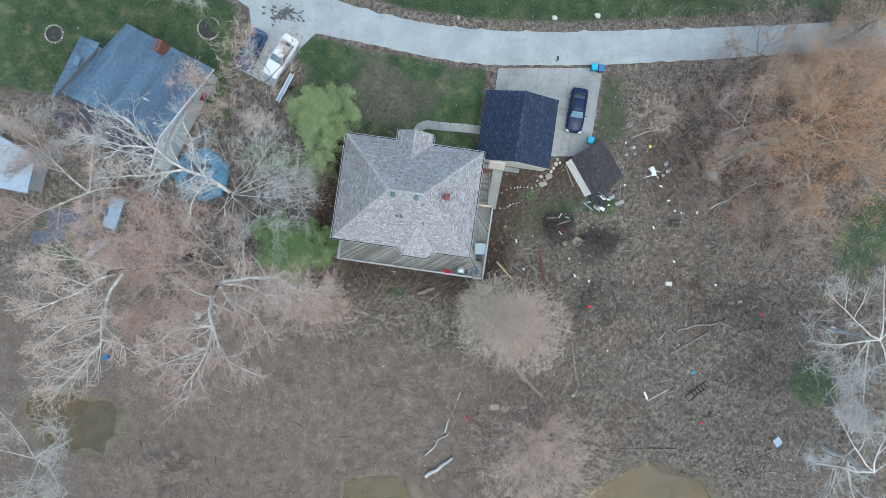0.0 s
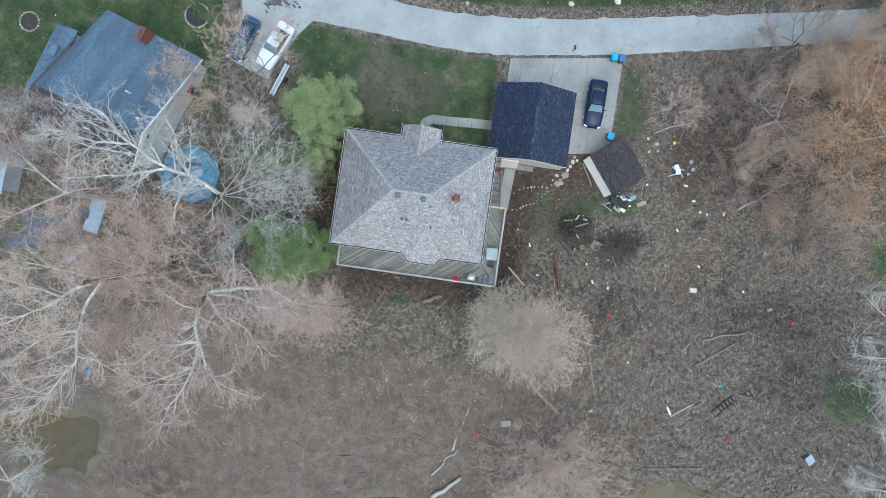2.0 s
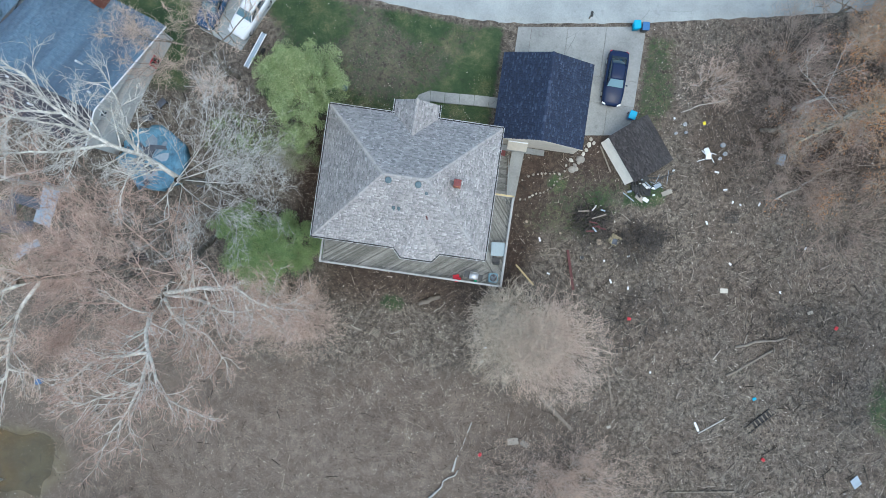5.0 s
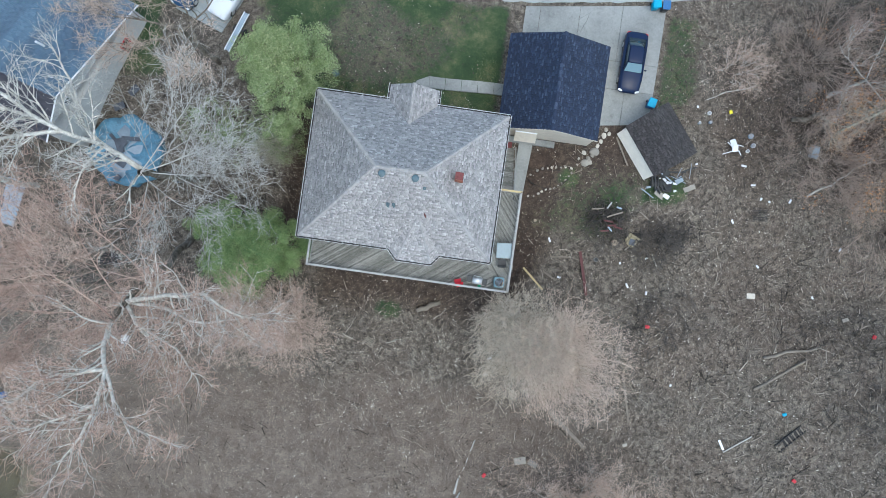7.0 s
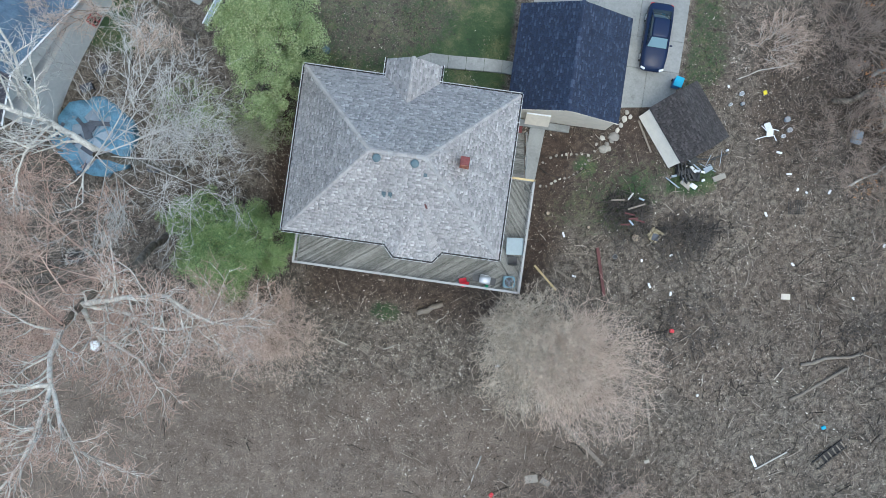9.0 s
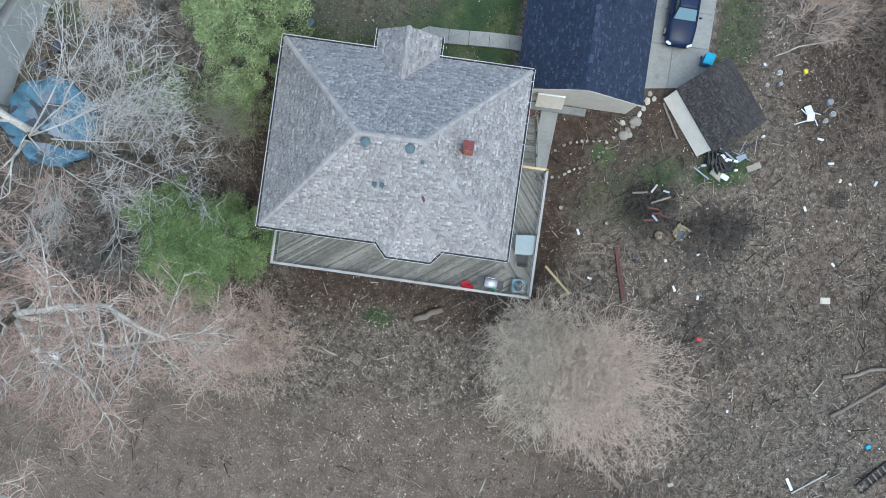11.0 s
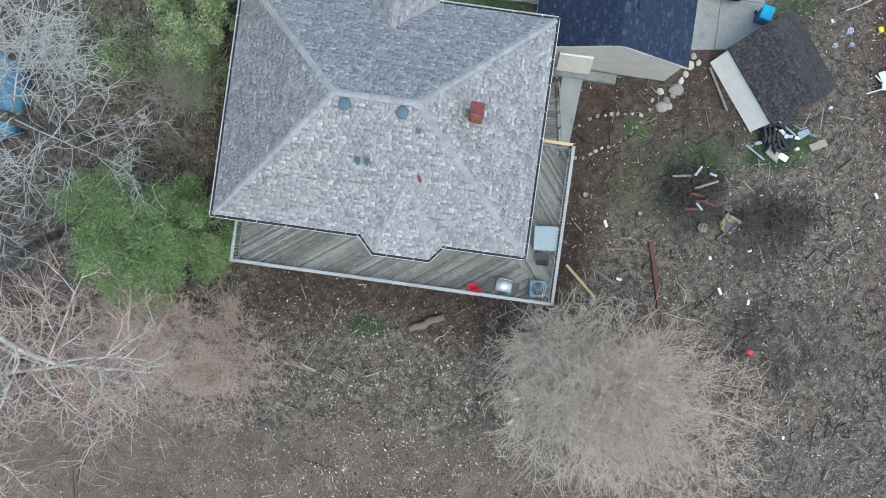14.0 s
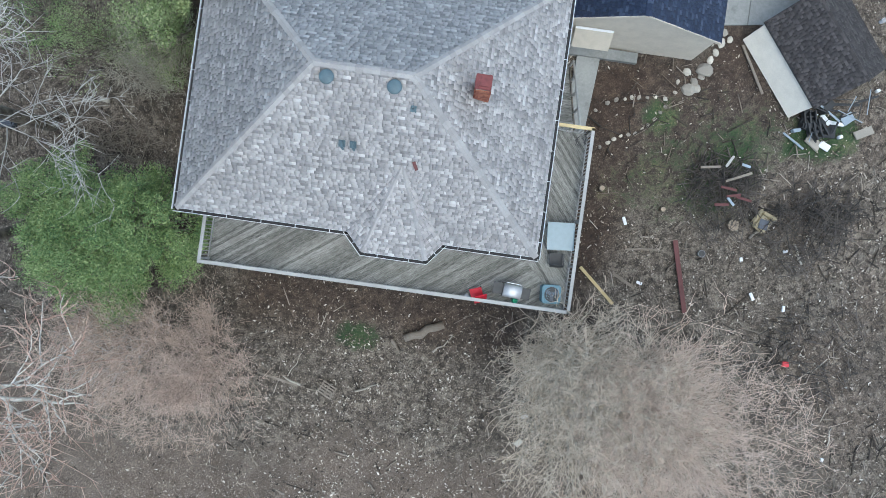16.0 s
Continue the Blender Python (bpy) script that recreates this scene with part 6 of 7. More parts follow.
for k, (x, y, s) in enumerate([(9.4, 9.6, 0.22), (10.2, 9.8, 0.42), (9.8, 9.2, 0.22), (10.1, 9.5, 0.2), (9.6, 8.8, 0.36), (10.0, 8.9, 0.22), (10.9, 11.7, 0.2), (10.8, 11.2, 0.25), (10.6, 10.7, 0.2), (11.2, 11.4, 0.18), (10.4, 10.3, 0.2)]):
    stone(x, y, s, 50 + k, "garden_stone", STONE, "pale rough limestone lying by the garage corner", "stone", "loose garden stones")
for k, (x, y, s) in enumerate([(-2.0, 25.4, 0.22), (13.0, 27.9, 0.38), (8.4, 27.0, 0.34)]):
    stone(x, y, s, 80 + k, "boulder", STONE, "pale boulder in the grass across the lane", "boulder", "roadside boulders")
solo("well_cap", rod((-11.3, 13.0, up(-11.3, 13) - 0.1), (-11.3, 13.0, up(-11.3, 13) + 0.35), 0.28, 0.24, 18), VENT, label="round blue-grey well cap on the lawn", category="well cap")


# ---- drift and debris ----
def plank(name, a, b, w, h, material, label, cat, tilt=0.0, group=""):
    ax, ay, bx, by = *a, *b
    za, zb = up(ax, ay) + h / 2 + 0.08, up(bx, by) + h / 2 + 0.08 + tilt
    p, q = Vector((ax, ay, za)), Vector((bx, by, zb))
    L = (q - p).length
    bm = box((0, 0, 0), (L, w, h), bevel=min(w, h) * 0.15)
    m = Matrix.Translation((p + q) / 2) @ pose(0, 0, 0, 0, -math.degrees(math.asin((zb - za) / L)), math.degrees(math.atan2(by - ay, bx - ax)))
    return solo(name, bm, material, m, label, cat, group)


def log(name, a, b, r0, r1, material, label, cat="log", group="", bends=5, seed=0):
    rr = np.random.RandomState(seed)
    a, b = np.array([*a, up(*a) + r0 * 0.7]), np.array([*b, up(*b) + r1 * 0.7])
    rings, n = [], 9
    d = unit(b - a)
    s = np.cross(d, [0, 0, 1])
    for k in range(bends + 1):
        c = a + (b - a) * k / bends + s * rr.normal(0, 0.04 * np.linalg.norm(b - a) ** 0.7) * (0 < k < bends)
        c[2] += rr.uniform(0, 0.06)
        r = r0 + (r1 - r0) * k / bends
        rings.append([tuple(c + (s * math.cos(t) + np.array([0, 0, 1]) * math.sin(t)) * r * rr.uniform(0.85, 1.12)) for t in np.linspace(0, 2 * math.pi, n + 1)[:-1]])
    return solo(name, loft(rings), material, None, label, cat, group)


log("fallen_log", (-2.3, -5.2), (-0.4, -4.2), 0.2, 0.22, OLDWOOD, "short thick barkless log lying behind the deck", seed=1)
log("root_end", (-2.5, -5.9), (-2.9, -5.3), 0.05, 0.12, OLDWOOD, "splayed root pieces beside a short log", seed=2)
log("driftwood_pole", (27.4, -5.0), (32.1, -3.5), 0.14, 0.1, OLDWOOD, "long pale driftwood pole on the flood plain", group="driftwood poles", seed=3)
log("driftwood_pole", (27.0, -7.8), (30.9, -4.8), 0.13, 0.11, OLDWOOD, "long dark driftwood pole on the flood plain", group="driftwood poles", seed=4)
log("driftwood_limb", (3.1, -20.6), (4.2, -15.6), 0.11, 0.05, RAIL, "crooked pale driftwood limb on the mud", seed=5, bends=8)
log("driftwood_limb", (1.2, -23.8), (3.6, -20.4), 0.1, 0.06, RAIL, "crooked pale driftwood limb on the mud", seed=6, bends=7)
log("driftwood_log", (1.6, -26.3), (4.4, -23.6), 0.24, 0.2, RAIL, "thick grey driftwood log at the water", seed=7)
log("driftwood_limb", (14.2, -4.5), (17.6, -10.2), 0.1, 0.04, BARK_B, "long curved dark driftwood limb", seed=8, bends=8)
log("driftwood_limb", (29.0, 9.0), (33.5, 12.5), 0.1, 0.05, BARK_W, "pale crooked fallen limb in the brush", seed=9, bends=8)
log("fallen_log", (26.0, 14.8), (36.5, 17.2), 0.2, 0.27, BARK_B, "mossy fallen trunk under the brush", seed=10, bends=9)
log("fallen_limb", (22.5, 17.0), (18.5, 15.2), 0.06, 0.03, BARK_W, "pale fallen limb beside the brush", seed=11)
plank("plank", (6.1, -0.3), (8.0, -1.95), 0.16, 0.05, PINE, "bare yellow pine plank on the ground", "plank")
plank("plank", (10.1, -12.2), (13.7, -15.0), 0.3, 0.06, OLDWOOD, "long grey weathered plank on the ground", "plank")
plank("plank", (10.6, 1.7), (11.7, -1.9), 0.24, 0.05, REDWOOD, "dark red painted plank on the ground", "plank")
plank("plank", (11.8, 11.2), (13.0, 9.0), 0.12, 0.06, OLDWOOD, "tan plank leaning beside the shed", "plank", 0.2)
plank("plank", (15.8, -8.0), (17.0, -12.2), 0.16, 0.05, OLDWOOD, "grey plank half buried in litter", "plank")
plank("plank", (25.4, -13.6), (27.6, -11.9), 0.1, 0.05, RAIL, "thin pale plank in the litter", "plank")
plank("plank", (24.9, -12.6), (25.4, -13.4), 0.2, 0.04, WHITE, "short white board in the litter", "board")
plank("plank", (-9.6, -8.0), (-7.5, -8.4), 0.13, 0.05, OLDWOOD, "short grey post lying on bare ground", "plank")
plank("plank", (16.8, 4.0), (17.6, 2.4), 0.1, 0.08, OLDWOOD, "tan stick of lumber by the brush pile", "plank")
plank("plank", (8.2, 0.9), (9.8, 1.1), 0.1, 0.07, OLDWOOD, "broken grey post on the ground", "plank")
plank("plank", (7.8, -0.4), (9.0, -1.0), 0.14, 0.05, OLDWOOD, "short weathered board on the ground", "plank")
plank("plank", (23.4, -19.6), (29.6, -18.6), 0.14, 0.1, BARK_B, "dark waterlogged timber on the mud", "plank")


for k in range(46):
    r = random.Random(700 + k)
    x, y = (r.uniform(-12, 6), r.uniform(-15, -4.5)) if k % 3 == 0 else (r.uniform(10, 36), r.uniform(-14, 8))
    a, L, w = r.uniform(0, 3.14), r.uniform(0.5, 1.7), r.uniform(0.025, 0.07)
    log("dead_branch", (x, y), (x + math.cos(a) * L, y + math.sin(a) * L), w, w * 0.6, r.choice((OLDWOOD, BARK_B, OLDWOOD, STONE)), "broken dead branch lying on the ground", "branch", "dead branches", 4, 700 + k)


def ladder(x, y, rz):
    ob = thing("ladder", x, y, up(x, y) + 0.1, rz, "dark wooden ladder section with pale rung ends", "ladder")
    for s in (-0.32, 0.32):
        part("side_rail", box((0, s, 0.1), (2.9, 0.09, 0.12), bevel=0.01), GUTTER, ob)
    for k in range(7):
        part("rung", box((-1.25 + k * 0.42, 0, 0.12), (0.1, 0.62, 0.06), bevel=0.008), OLDWOOD, ob)
    part("back_board", box((0.3, 0, 0.02), (1.9, 0.6, 0.03)), GUTTER, ob)


ladder(30.8, -11.6, 46)


def pallet(x, y, rz, label):
    ob = thing("pallet", x, y, up(x, y) + 0.08, rz, label, "pallet", "pallets")
    for k in range(5):
        part("slat", box((0, -0.3 + k * 0.15, 0.12), (0.85, 0.08, 0.025), bevel=0.004), OLDWOOD, ob)
    for s in (-0.36, 0, 0.36):
        part("runner", box((s, 0, 0.05), (0.06, 0.7, 0.1)), OLDWOOD, ob)


wp = thing("wire_panel", 25.3, 6.9, up(25.3, 6.9) + 0.1, 8, "dark wire lattice panel lying on the ground", "panel")
for k in range(8):
    part("wire", rod((-0.6 + k * 0.17, -0.55, 0.1), (-0.6 + k * 0.17, 0.55, 0.1), 0.016, n=5), BLACK, wp)
    part("wire", rod((-0.62, -0.52 + k * 0.15, 0.12), (0.62, -0.52 + k * 0.15, 0.12), 0.016, n=5), BLACK, wp)
pallet(-5.9, -8.4, -26, "small slatted crate lid on bare ground")
pallet(11.4, -11.9, 52, "grey pallet at the thicket's edge")


CUTWOOD = plain("cut_wood", (0.33, 0.27, 0.2), 0.9, 0.25, 8)


def cut_stump(x, y, r, label):
    bm = rod((0, 0, -0.2), (0, 0, 0.35), r * 1.15, r, 14)
    for v in bm.verts:
        v.co.x *= 1 + 0.12 * noise.noise(v.co * 3)
    ob = thing("tree_stump", x, y, up(x, y), label=label, category="stump", group="cut stumps")
    part("wood", bm, BARK_B, ob)
    part("cut_face", rod((0, 0, 0.35), (0, 0, 0.365), r * 0.92, n=14), CUTWOOD, ob)


cut_stump(6.4, 3.7, 0.14, "pale cut stump on bare earth")
cut_stump(9.6, 3.1, 0.12, "small round cut stump in the grass")
cut_stump(13.2, 2.8, 0.3, "broad split stump beside the brush pile")


def brush_pile(x, y, r, h, n, seed, material, label):
    rr = np.random.RandomState(seed)
    ob = thing("brush_pile", x, y, up(x, y), label=label, category="brush pile", group="brush piles")
    a = rr.rand(n) * 2 * np.pi
    f = np.minimum(rr.rand(n) ** (0.75 if h > 0.45 else 0.5), 1.0) * r * (1 + 0.25 * np.sin(2 * a + seed))
    mid = np.stack([np.cos(a) * f, np.sin(a) * f, rr.rand(n) * h * np.maximum(0, 1 - (f / r) ** 2) + 0.05], 1)
    d = unit(np.stack([rr.normal(0, 1, n), rr.normal(0, 1, n), rr.normal(0, 0.22, n)], 1))
    L = rr.uniform(0.4, 1.5, (n, 1)) / 2
    rad = rr.uniform(0.01, 0.03, n)
    part("stick_tangle", tubes("stick_tangle", mid - d * L, mid + d * L, rad, rad * 0.6, 4, material), material, ob, "", "stuff")
    return ob


bp = brush_pile(12.2, 4.9, 2.5, 0.8, 620, 61, TWIG_D, "heap of dark branches and red boards")
for k, (x, y, rz, w, m) in enumerate([(-0.1, 0.8, 60, 0.9, RAIL), (0.7, 0.7, -10, 0.6, TILE), (0.0, -0.5, -5, 1.1, REDWOOD), (0.3, -0.8, 14, 1.0, REDWOOD), (0.8, -0.9, -8, 1.1, REDWOOD), (0.2, -1.1, -42, 0.7, TILE), (-0.2, -1.3, 8, 1.0, REDWOOD), (-1.0, 0.4, 10, 1.4, OLDWOOD), (0.4, 0.1, 25, 1.9, OLDWOOD)]):
    part("board", box((x, y, 0.95 - 0.1 * abs(y)), (w * 0.72, 0.12, 0.05), rz, ry=4, bevel=0.008), m, bp)
brush_pile(17.0, 3.9, 2.7, 0.8, 700, 62, TWIG_D, "heap of dark tangled branches")
brush_pile(17.8, -3.5, 3.2, 0.4, 260, 63, TWIG_D, "low drift of sticks and reeds")
brush_pile(35.0, -3.5, 4.5, 0.4, 240, 64, TWIG_D, "low drift of flood sticks")
brush_pile(36.5, -8.0, 4.0, 0.4, 260, 65, TWIG_D, "dark drift of flood sticks")
brush_pile(-18.0, 3.1, 1.7, 0.3, 160, 66, OLDWOOD, "low heap of split pale firewood and chips")
ch = thing("broken_armchair", 14.6, 3.1, up(14.6, 3.1), 60, "sodden yellowish broken armchair on its back", "armchair")
SOFA = plain("stained_fabric", (0.3, 0.26, 0.17), 0.95, 0.35, 5)
part("seat", box((0, 0, 0.22), (0.8, 0.75, 0.3), rx=8, bevel=0.08), SOFA, ch)
part("backrest", box((0.05, 0.45, 0.4), (0.85, 0.18, 0.6), rx=-20, bevel=0.07), SOFA, ch)
part("armrest", box((0.45, 0.0, 0.35), (0.16, 0.8, 0.4), rz=8, bevel=0.06), SOFA, ch)
part("lining", box((-0.05, -0.05, 0.385), (0.5, 0.5, 0.04), rx=8, rz=20, bevel=0.015), SLATETARP, ch)
bk = thing("bucket", 12.0, 1.2, up(12.0, 1.2), 0, "small dark metal bucket in the litter", "bucket")
part("side", rod((0, 0, 0), (0, 0, 0.3), 0.14, 0.18, 16), GREY, bk)
# a black disc over the solid bucket paints the shade inside it
part("inside", rod((0, 0, 0.3), (0, 0, 0.305), 0.16, n=16), BLACK, bk)


def litter(x, y, w, d, h, material, label, cat="litter", seed=0, group="scattered rubbish"):
    r = random.Random(seed)
    bm = box((0, 0, h / 2 + 0.05), (w, d, h), rx=r.uniform(-8, 8), ry=r.uniform(-8, 8), bevel=min(w, d, h) * 0.2)
    solo("rubbish", bm, material, pose(x, y, up(x, y), 0, 0, r.uniform(0, 180)), label, cat, group)


WHITES = [(20.0, -8.5), (26.4, 2.6), (24.1, 9.2), (25.1, 8.2), (27.7, 8.4), (25.9, 8.1), (16.7, -1.0), (7.9, 2.3), (16.2, 1.9), (4.4, -8.4), (14.1, 1.2), (9.2, -0.7), (15.0, -0.6), (31.5, 0.6), (23.0, 6.0), (18.0, 14.6), (33.0, 5.0), (22.9, 10.6)]
for k, (x, y) in enumerate(WHITES):
    litter(x, y, 0.2 + 0.26 * ((k * 7) % 5) / 5, 0.15, 0.08, WHITE, "white foam or plastic scrap on the ground", seed=k)
for k, (x, y) in enumerate([(17.2, -3.8), (36.8, -2.0), (5.4, -18.5), (31.8, -15.2)]):
    litter(x, y, 0.35, 0.28, 0.15, RED, "bright red plastic scrap on the ground", seed=30 + k)
for k, (x, y, w) in enumerate([(26.1, 0.0, 0.75), (34.4, -0.9, 0.5), (4.3, -9.8, 0.45), (17.0, -14.2, 0.4), (9.4, -16.9, 0.8), (8.3, -16.8, 1.0)]):
    litter(x, y, w, w * 0.6, 0.08, STONE, "pale tan board scrap on the ground", seed=40 + k)
litter(30.0, -9.6, 0.35, 0.25, 0.15, CYAN, "blue plastic scrap on the ground", seed=51)
litter(40.8, -16.1, 1.0, 0.9, 0.07, TILE, "crumpled pale blue sheet on the mud", seed=52)
litter(45.0, -2.5, 0.6, 0.5, 0.3, WHITE, "white box at the creek bank", seed=53)
litter(-26.6, -11.2, 0.8, 0.6, 0.4, WHITE, "white box under the sycamore", seed=54)
litter(-36.4, -17.4, 0.7, 0.5, 0.5, BLUE, "dark blue barrel washed onto the mud", seed=55)
litter(28.6, 12.6, 1.0, 0.8, 0.3, TILE, "crumpled grey sheet in the brush", seed=56)
litter(-23.4, 3.0, 0.9, 0.7, 0.4, SLATETARP, "dark slate box under the bare tree", seed=57)
litter(-18.5, 4.6, 0.5, 0.2, 0.15, STONE, "pale split log by the firewood heap", seed=59)
litter(20.8, 14.6, 0.3, 0.25, 0.12, YELLOW, "yellow plastic scrap on the ground", seed=58)
# white broken chair with plastic tubs near the shed
wc = thing("plastic_chair", 21.7, 11.8, up(21.7, 11.8), 15, "overturned white plastic garden chair", "chair")
part("seat", box((0, 0, 0.3), (0.5, 0.55, 0.06), rx=20, bevel=0.025), WHITE, wc)
part("backrest", box((-0.1, 0.45, 0.35), (0.48, 0.6, 0.06), rx=-10, rz=8, bevel=0.025), WHITE, wc)
for a, b in (((-0.25, -0.2, 0.3), (-1.2, -0.35, 0.1)), ((0.25, -0.2, 0.3), (0.5, -0.6, 0.1)), ((0.25, 0.25, 0.3), (0.75, 0.1, 0.15)), ((-0.25, 0.2, 0.3), (-0.55, 0.6, 0.3))):
    part("leg", rod(a, b, 0.035), WHITE, wc)
for k, (x, y, r, m) in enumerate([(23.3, 12.3, 0.22, WHITE), (22.9, 11.8, 0.17, WHITE), (22.9, 13.0, 0.26, TILE), (19.0, 14.2, 0.2, WHITE), (19.2, 13.5, 0.16, TILE), (18.3, 13.3, 0.14, WHITE)]):
    t2 = thing("plastic_tub", x, y, up(x, y), k * 40, "pale plastic tub lying on the ground", "tub", "plastic tubs")
    part("side", rod((0, 0, 0), (0, 0, 0.28), r * 0.65, r * 0.8, 16), m, t2)
    # a grey disc on the closed top paints the tub's shaded inside
    part("hollow", rod((0, 0, 0.28), (0, 0, 0.285), r * 0.7, n=16), GREY, t2)
# broken contents spilling out of the shed
JUNK = [(15.4, 7.9, 0.6, 0.5, 0.5, BLACK), (15.9, 8.0, 0.5, 0.5, 0.45, BLACK), (16.3, 8.3, 0.9, 0.35, 0.12, WHITE), (16.8, 8.2, 1.2, 0.3, 0.08, WHITE), (16.5, 7.8, 0.7, 0.7, 0.1, BLACK), (17.4, 8.5, 0.9, 0.8, 0.06, TILE), (17.0, 9.1, 1.6, 0.12, 0.1, BLACK), (17.9, 9.4, 1.4, 0.1, 0.1, BLACK), (16.0, 7.2, 0.8, 0.5, 0.1, STONE), (16.6, 7.1, 0.7, 0.6, 0.08, WHITE), (15.0, 7.6, 0.5, 0.3, 0.3, TILE), (16.1, 8.8, 0.6, 0.4, 0.5, BLACK), (17.2, 7.6, 0.3, 0.3, 0.2, WHITE), (18.4, 8.0, 0.9, 0.4, 0.08, STONE), (18.6, 10.0, 0.25, 0.25, 0.2, WHITE), (15.6, 8.3, 0.9, 0.1, 0.1, WHITE)]
for k, (x, y, w, d, h, m) in enumerate(JUNK):
    r = random.Random(k)
    w, d = w * (0.75 if m in (WHITE, TILE, BLUE) else 1.1), d * (0.55 if m in (WHITE, TILE, BLUE) else 1.0)
    bm = box((0, 0, h / 2 + 0.06), (w, d, h), rx=r.uniform(-15, 15), ry=r.uniform(-15, 15), bevel=min(w, d, h) * 0.15)
    solo("junk", bm, m, pose(x, y, up(x, y), 0, 0, r.uniform(-40, 60)), "wet household junk spilling from the torn shed", "junk", "shed junk")
for k, (x, y, rz) in enumerate([(15.6, 7.8, 20), (15.95, 7.6, 35), (15.3, 8.2, 10)]):
    cr = thing("black_crate", x, y, up(x, y) + 0.35, rz, "black slatted crate heaped by the shed", "crate", "black crates")
    for s in (-0.26, 0, 0.26):
        part("slat", box((s, 0, 0.15), (0.07, 0.6, 0.3), bevel=0.01), BLACK, cr)
        part("cross_slat", box((0, s, 0.1), (0.6, 0.07, 0.2), bevel=0.01), BLACK, cr)

for k in range(16):
    r = random.Random(300 + k)
    x, y = r.uniform(15.0, 18.2), 0
    y = 7.6 + (x - 15.0) * 0.55 + r.uniform(-0.7, 0.7)
    bm = rod((-r.uniform(0.3, 0.9), 0, 0), (r.uniform(0.3, 0.9), 0, r.uniform(0, 0.3)), r.choice((0.02, 0.035, 0.05)), n=6)
    solo("broken_pole", bm, r.choice((BLACK, WHITE, BLACK, TILE, BLACK)), pose(x, y, up(x, y) + r.uniform(0.15, 0.7), 0, 0, r.uniform(0, 180)), "broken pole heaped with wet junk by the shed", "pole", "broken poles")

# ---- small litter by the thousand ----
def scatter(name, n, seed, zone, size, material, label, flat=0.0, long=3.0):
    """Leaves, chips and sticks over a zone given as a chance at x and y."""
    r = np.random.RandomState(seed)
    x, y = r.uniform(-52, 50, n * 4), r.uniform(-36, 31, n * 4)
    ok = r.rand(n * 4) < zone(x, y)
    inside = ((x > X0 + 0.4) & (x < X1) & (y > Y0) & (y < Y1)) | ((x > GX0) & (x < GX1) & (y > GY0) & (y < GY1)) | ((x > 0) & (x < 14.4) & (y > 11.8) & (y < 26)) | ((y > along(ROAD_S, x) - 0.1) & (y < along(ROAD_N, x) + 0.1)) | ((x > -25.5) & (x < -17.5) & (y > 13) & (y < 25))
    x, y = x[ok & ~inside][:n], y[ok & ~inside][:n]
    k = len(x)
    z = lay(x, y) + 0.06 + np.array([0.1 * noise.fractal((a * 0.45, b * 0.45, 0), 1.0, 2.0, 4) + 0.1 * noise.noise((a * 0.16, b * 0.16, 5)) for a, b in zip(x, y)])
    w = size * r.uniform(0.5, 1.5, k) ** 1.5
    if flat:
        me = bars(name, np.stack([x, y, z], 1), np.stack([w * r.uniform(1, long, k), w * r.uniform(0.5, 1, k), w * flat], 1), r.uniform(0, 2 * np.pi, k), r.normal(0, 0.2, k), material)
    else:
        me = leaves_mesh(name, np.stack([x, y, z + 0.01], 1), w[:, None], r, material, [0, 0, 2.5])
    solo(name, me, material, label=label, category="litter", kind="stuff")


def patch(x, y, s, lo, hi, off):
    v = np.array([noise.noise((a * s, b * s, off)) for a, b in zip(x, y)])
    return ease(lo, hi, v)


CHIP = pieces("leaf_litter", [(0.0, (0.12, 0.095, 0.07)), (0.45, (0.24, 0.2, 0.155)), (0.8, (0.36, 0.31, 0.255)), (1.0, (0.54, 0.49, 0.42))], 0.9, 30, 0.1)
PALECHIP = pieces("bleached_litter", [(0.0, (0.34, 0.305, 0.255)), (0.6, (0.52, 0.475, 0.41)), (1.0, (0.76, 0.72, 0.65))], 0.9, 30, 0.1)
DARKCHIP = pieces("dark_litter", [(0.0, (0.025, 0.021, 0.017)), (1.0, (0.075, 0.06, 0.048))], 0.95, 30, 0.1)
STICK = pieces("dead_sticks", [(0.0, (0.07, 0.055, 0.042)), (0.5, (0.2, 0.165, 0.13)), (1.0, (0.46, 0.41, 0.35))], 0.9, 30, 0.1)
yards = lambda x, y: (1 - 0.9 * ease(11, 14, y) * ease(18, 14, x)) * (1 - 0.7 * ease(6.5, 4.5, np.hypot(x - 8.5, y - 7.5)))
flood = lambda x, y: ease(13, 9, y - 0.3 * np.maximum(x - 12, 0)) * (0.25 + 0.75 * ease(4, 10, x))
scatter("leaf_litter", 120000, 71, lambda x, y: (0.25 + 0.75 * patch(x, y, 0.25, -0.15, 0.35, 3)) * yards(x, y), 0.045, CHIP, "pale dead leaves and chips strewn over the ground")
scatter("pale_litter", 42000, 75, lambda x, y: (0.04 + patch(x, y, 0.9, -0.2, 0.5, 17) * (0.5 * patch(x, y, 0.09, -0.3, 0.2, 4) + ease(9, 3, np.hypot(x + 1, y + 12)))) * yards(x, y) * (0.3 + 0.7 * ease(-16, -8, x)), 0.055, PALECHIP, "bleached leaves and bark scraps lying in drifts")
scatter("dark_litter", 40000, 72, lambda x, y: (0.4 + 0.6 * patch(x, y, 0.8, -0.2, 0.4, 9)) * yards(x, y) * (0.25 + 0.75 * ease(-14, -6, x)), 0.06, DARKCHIP, "dark wet leaves strewn over the ground")
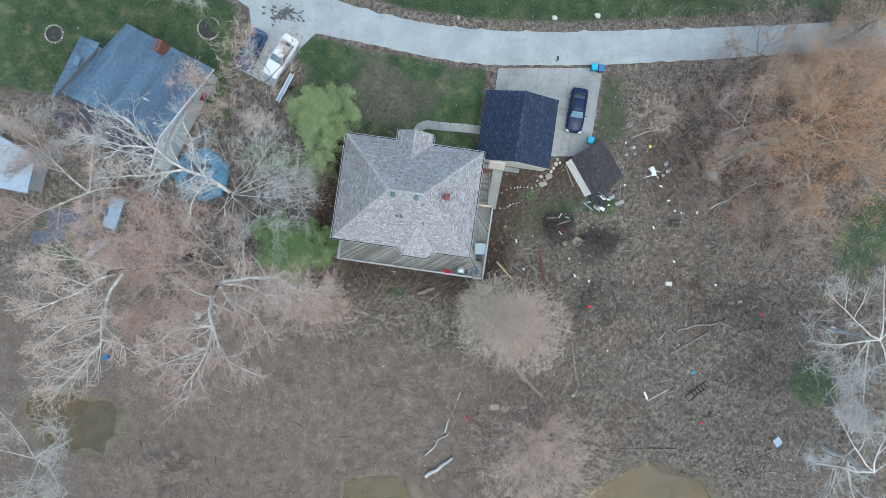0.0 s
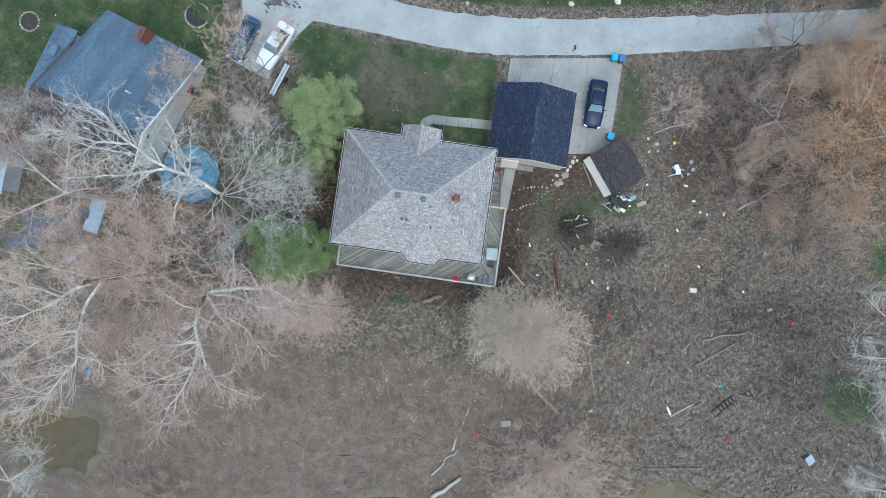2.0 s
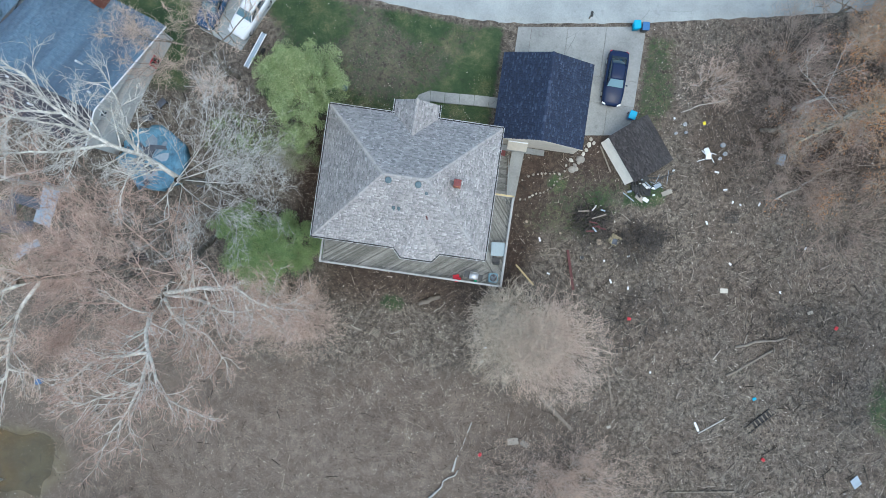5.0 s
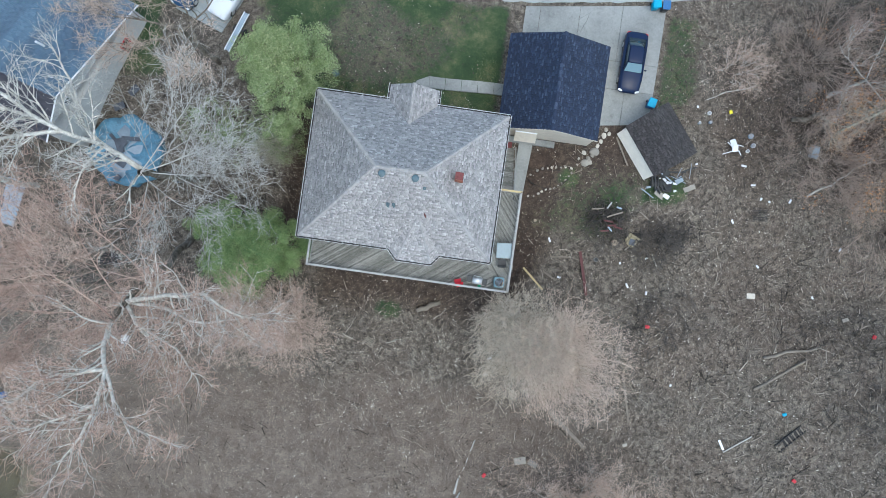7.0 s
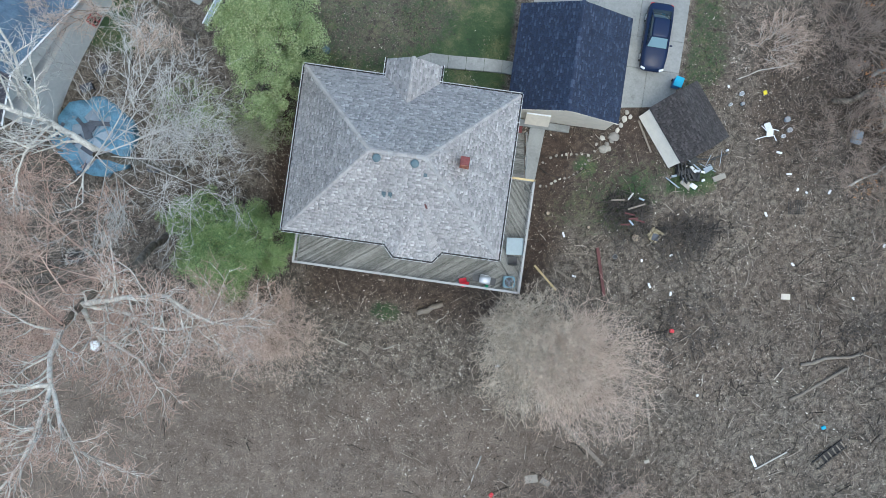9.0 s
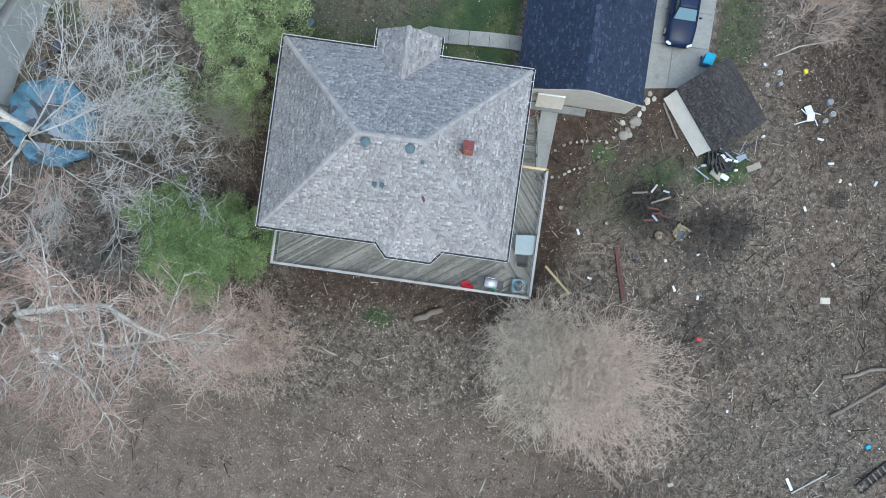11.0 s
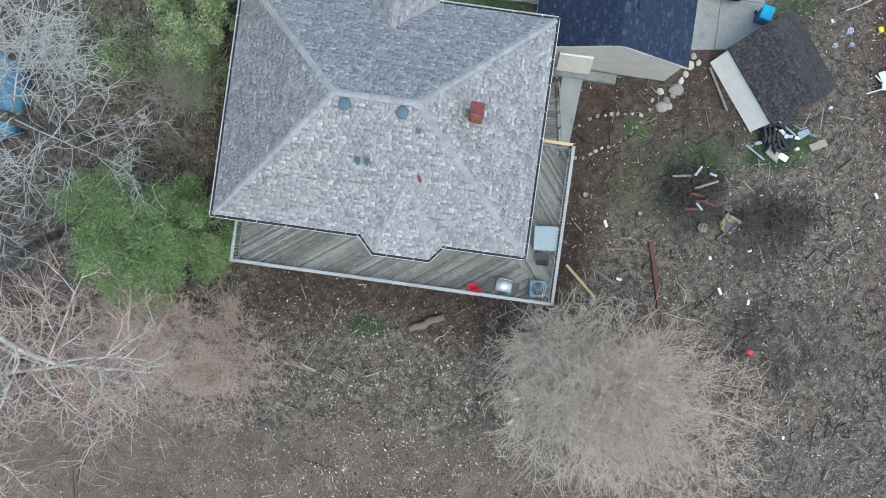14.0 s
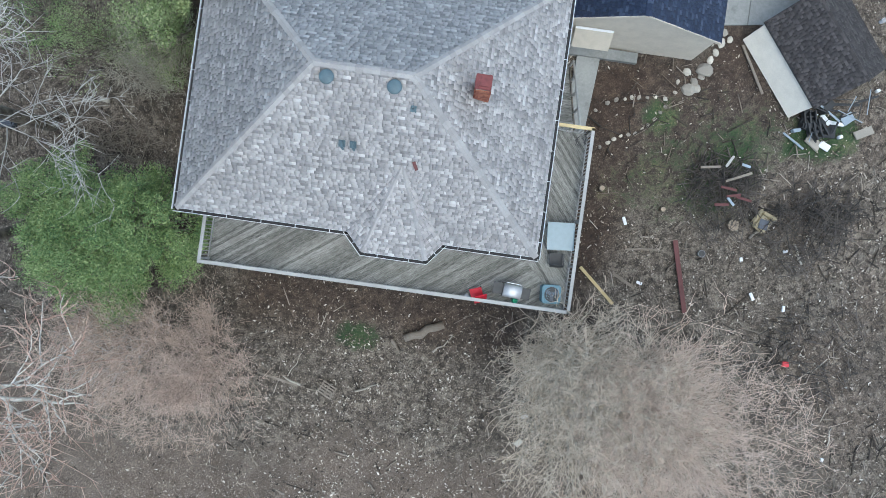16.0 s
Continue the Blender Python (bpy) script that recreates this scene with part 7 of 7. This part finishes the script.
scatter("stick_litter", 9000, 73, lambda x, y: (0.15 + 0.85 * patch(x, y, 0.3, -0.1, 0.3, 5)) * flood(x, y), 0.034, STICK, "dead sticks and reeds strewn over the flood plain", 0.6, 22.0)
scatter("dark_sticks", 6000, 76, lambda x, y: (0.1 + 0.9 * patch(x, y, 0.22, 0.0, 0.35, 21)) * flood(x, y), 0.04, DARKCHIP, "dark wet sticks tangled over the flood plain", 0.6, 26.0)
scatter("reed_drift", 3000, 74, lambda x, y: ease(24, 28, x) * ease(40, 36, x) * ease(-13, -10, y) * ease(3, 0, y), 0.05, STICK, "flood-borne reed stalks in drifts", 0.6, 14.0)


def grass_tufts(n, seed):
    r = np.random.RandomState(seed)
    x, y = r.uniform(-50, 40, n * 6), r.uniform(9.5, 36, n * 6)
    rs, rn = along(ROAD_S, x), along(ROAD_N, x)
    ok = ((y > rn + 0.8) & (x < 28)) | ((x > -20) & (x < 1.4) & (y > 11.5) & (y < rs - 0.5) & (r.rand(n * 6) < patch(x, y, 0.3, 0.0, 0.4, 12))) | ((x < -26) & (y > 12) & (y < rs - 0.4)) | ((x > 14.6) & (x < 17.2) & (y > 13.5) & (y < 21.5) & (r.rand(n * 6) < 0.5))
    hit = ((x > -43) & (x < -26) & (y > 8) & (y < 19.2)) | ((x > -4.5) & (x < 2.2) & (y > 12.7) & (y < 14.2)) | ((x > 0.4) & (x < 14.6) & (y < 23) & (y > 16))
    x, y = x[ok & ~hit][:n], y[ok & ~hit][:n]
    z = lay(x, y) + 0.02
    p = np.stack([x, y, z], 1)
    k = len(p)
    tip = p + np.stack([r.normal(0, 0.06, k), r.normal(0, 0.06, k), r.uniform(0.08, 0.17, k)], 1)
    solo("grass", leaves_mesh("grass", (p + tip) / 2, 0.1, r, BLADE, [0, 0, 0.4]), BLADE, label="short green lawn grass in tufts", category="grass", kind="stuff")


BLADE = leaf_mat("grass_blade", (0.025, 0.05, 0.018), (0.05, 0.085, 0.03), (0.13, 0.15, 0.07))
grass_tufts(26000, 81)

# the shingles nearest below the flight, one by one
for t in NEAR:
    wpart("shingle", tabs_mesh("shingle", [t], SHINGLE), SHINGLE, roof)
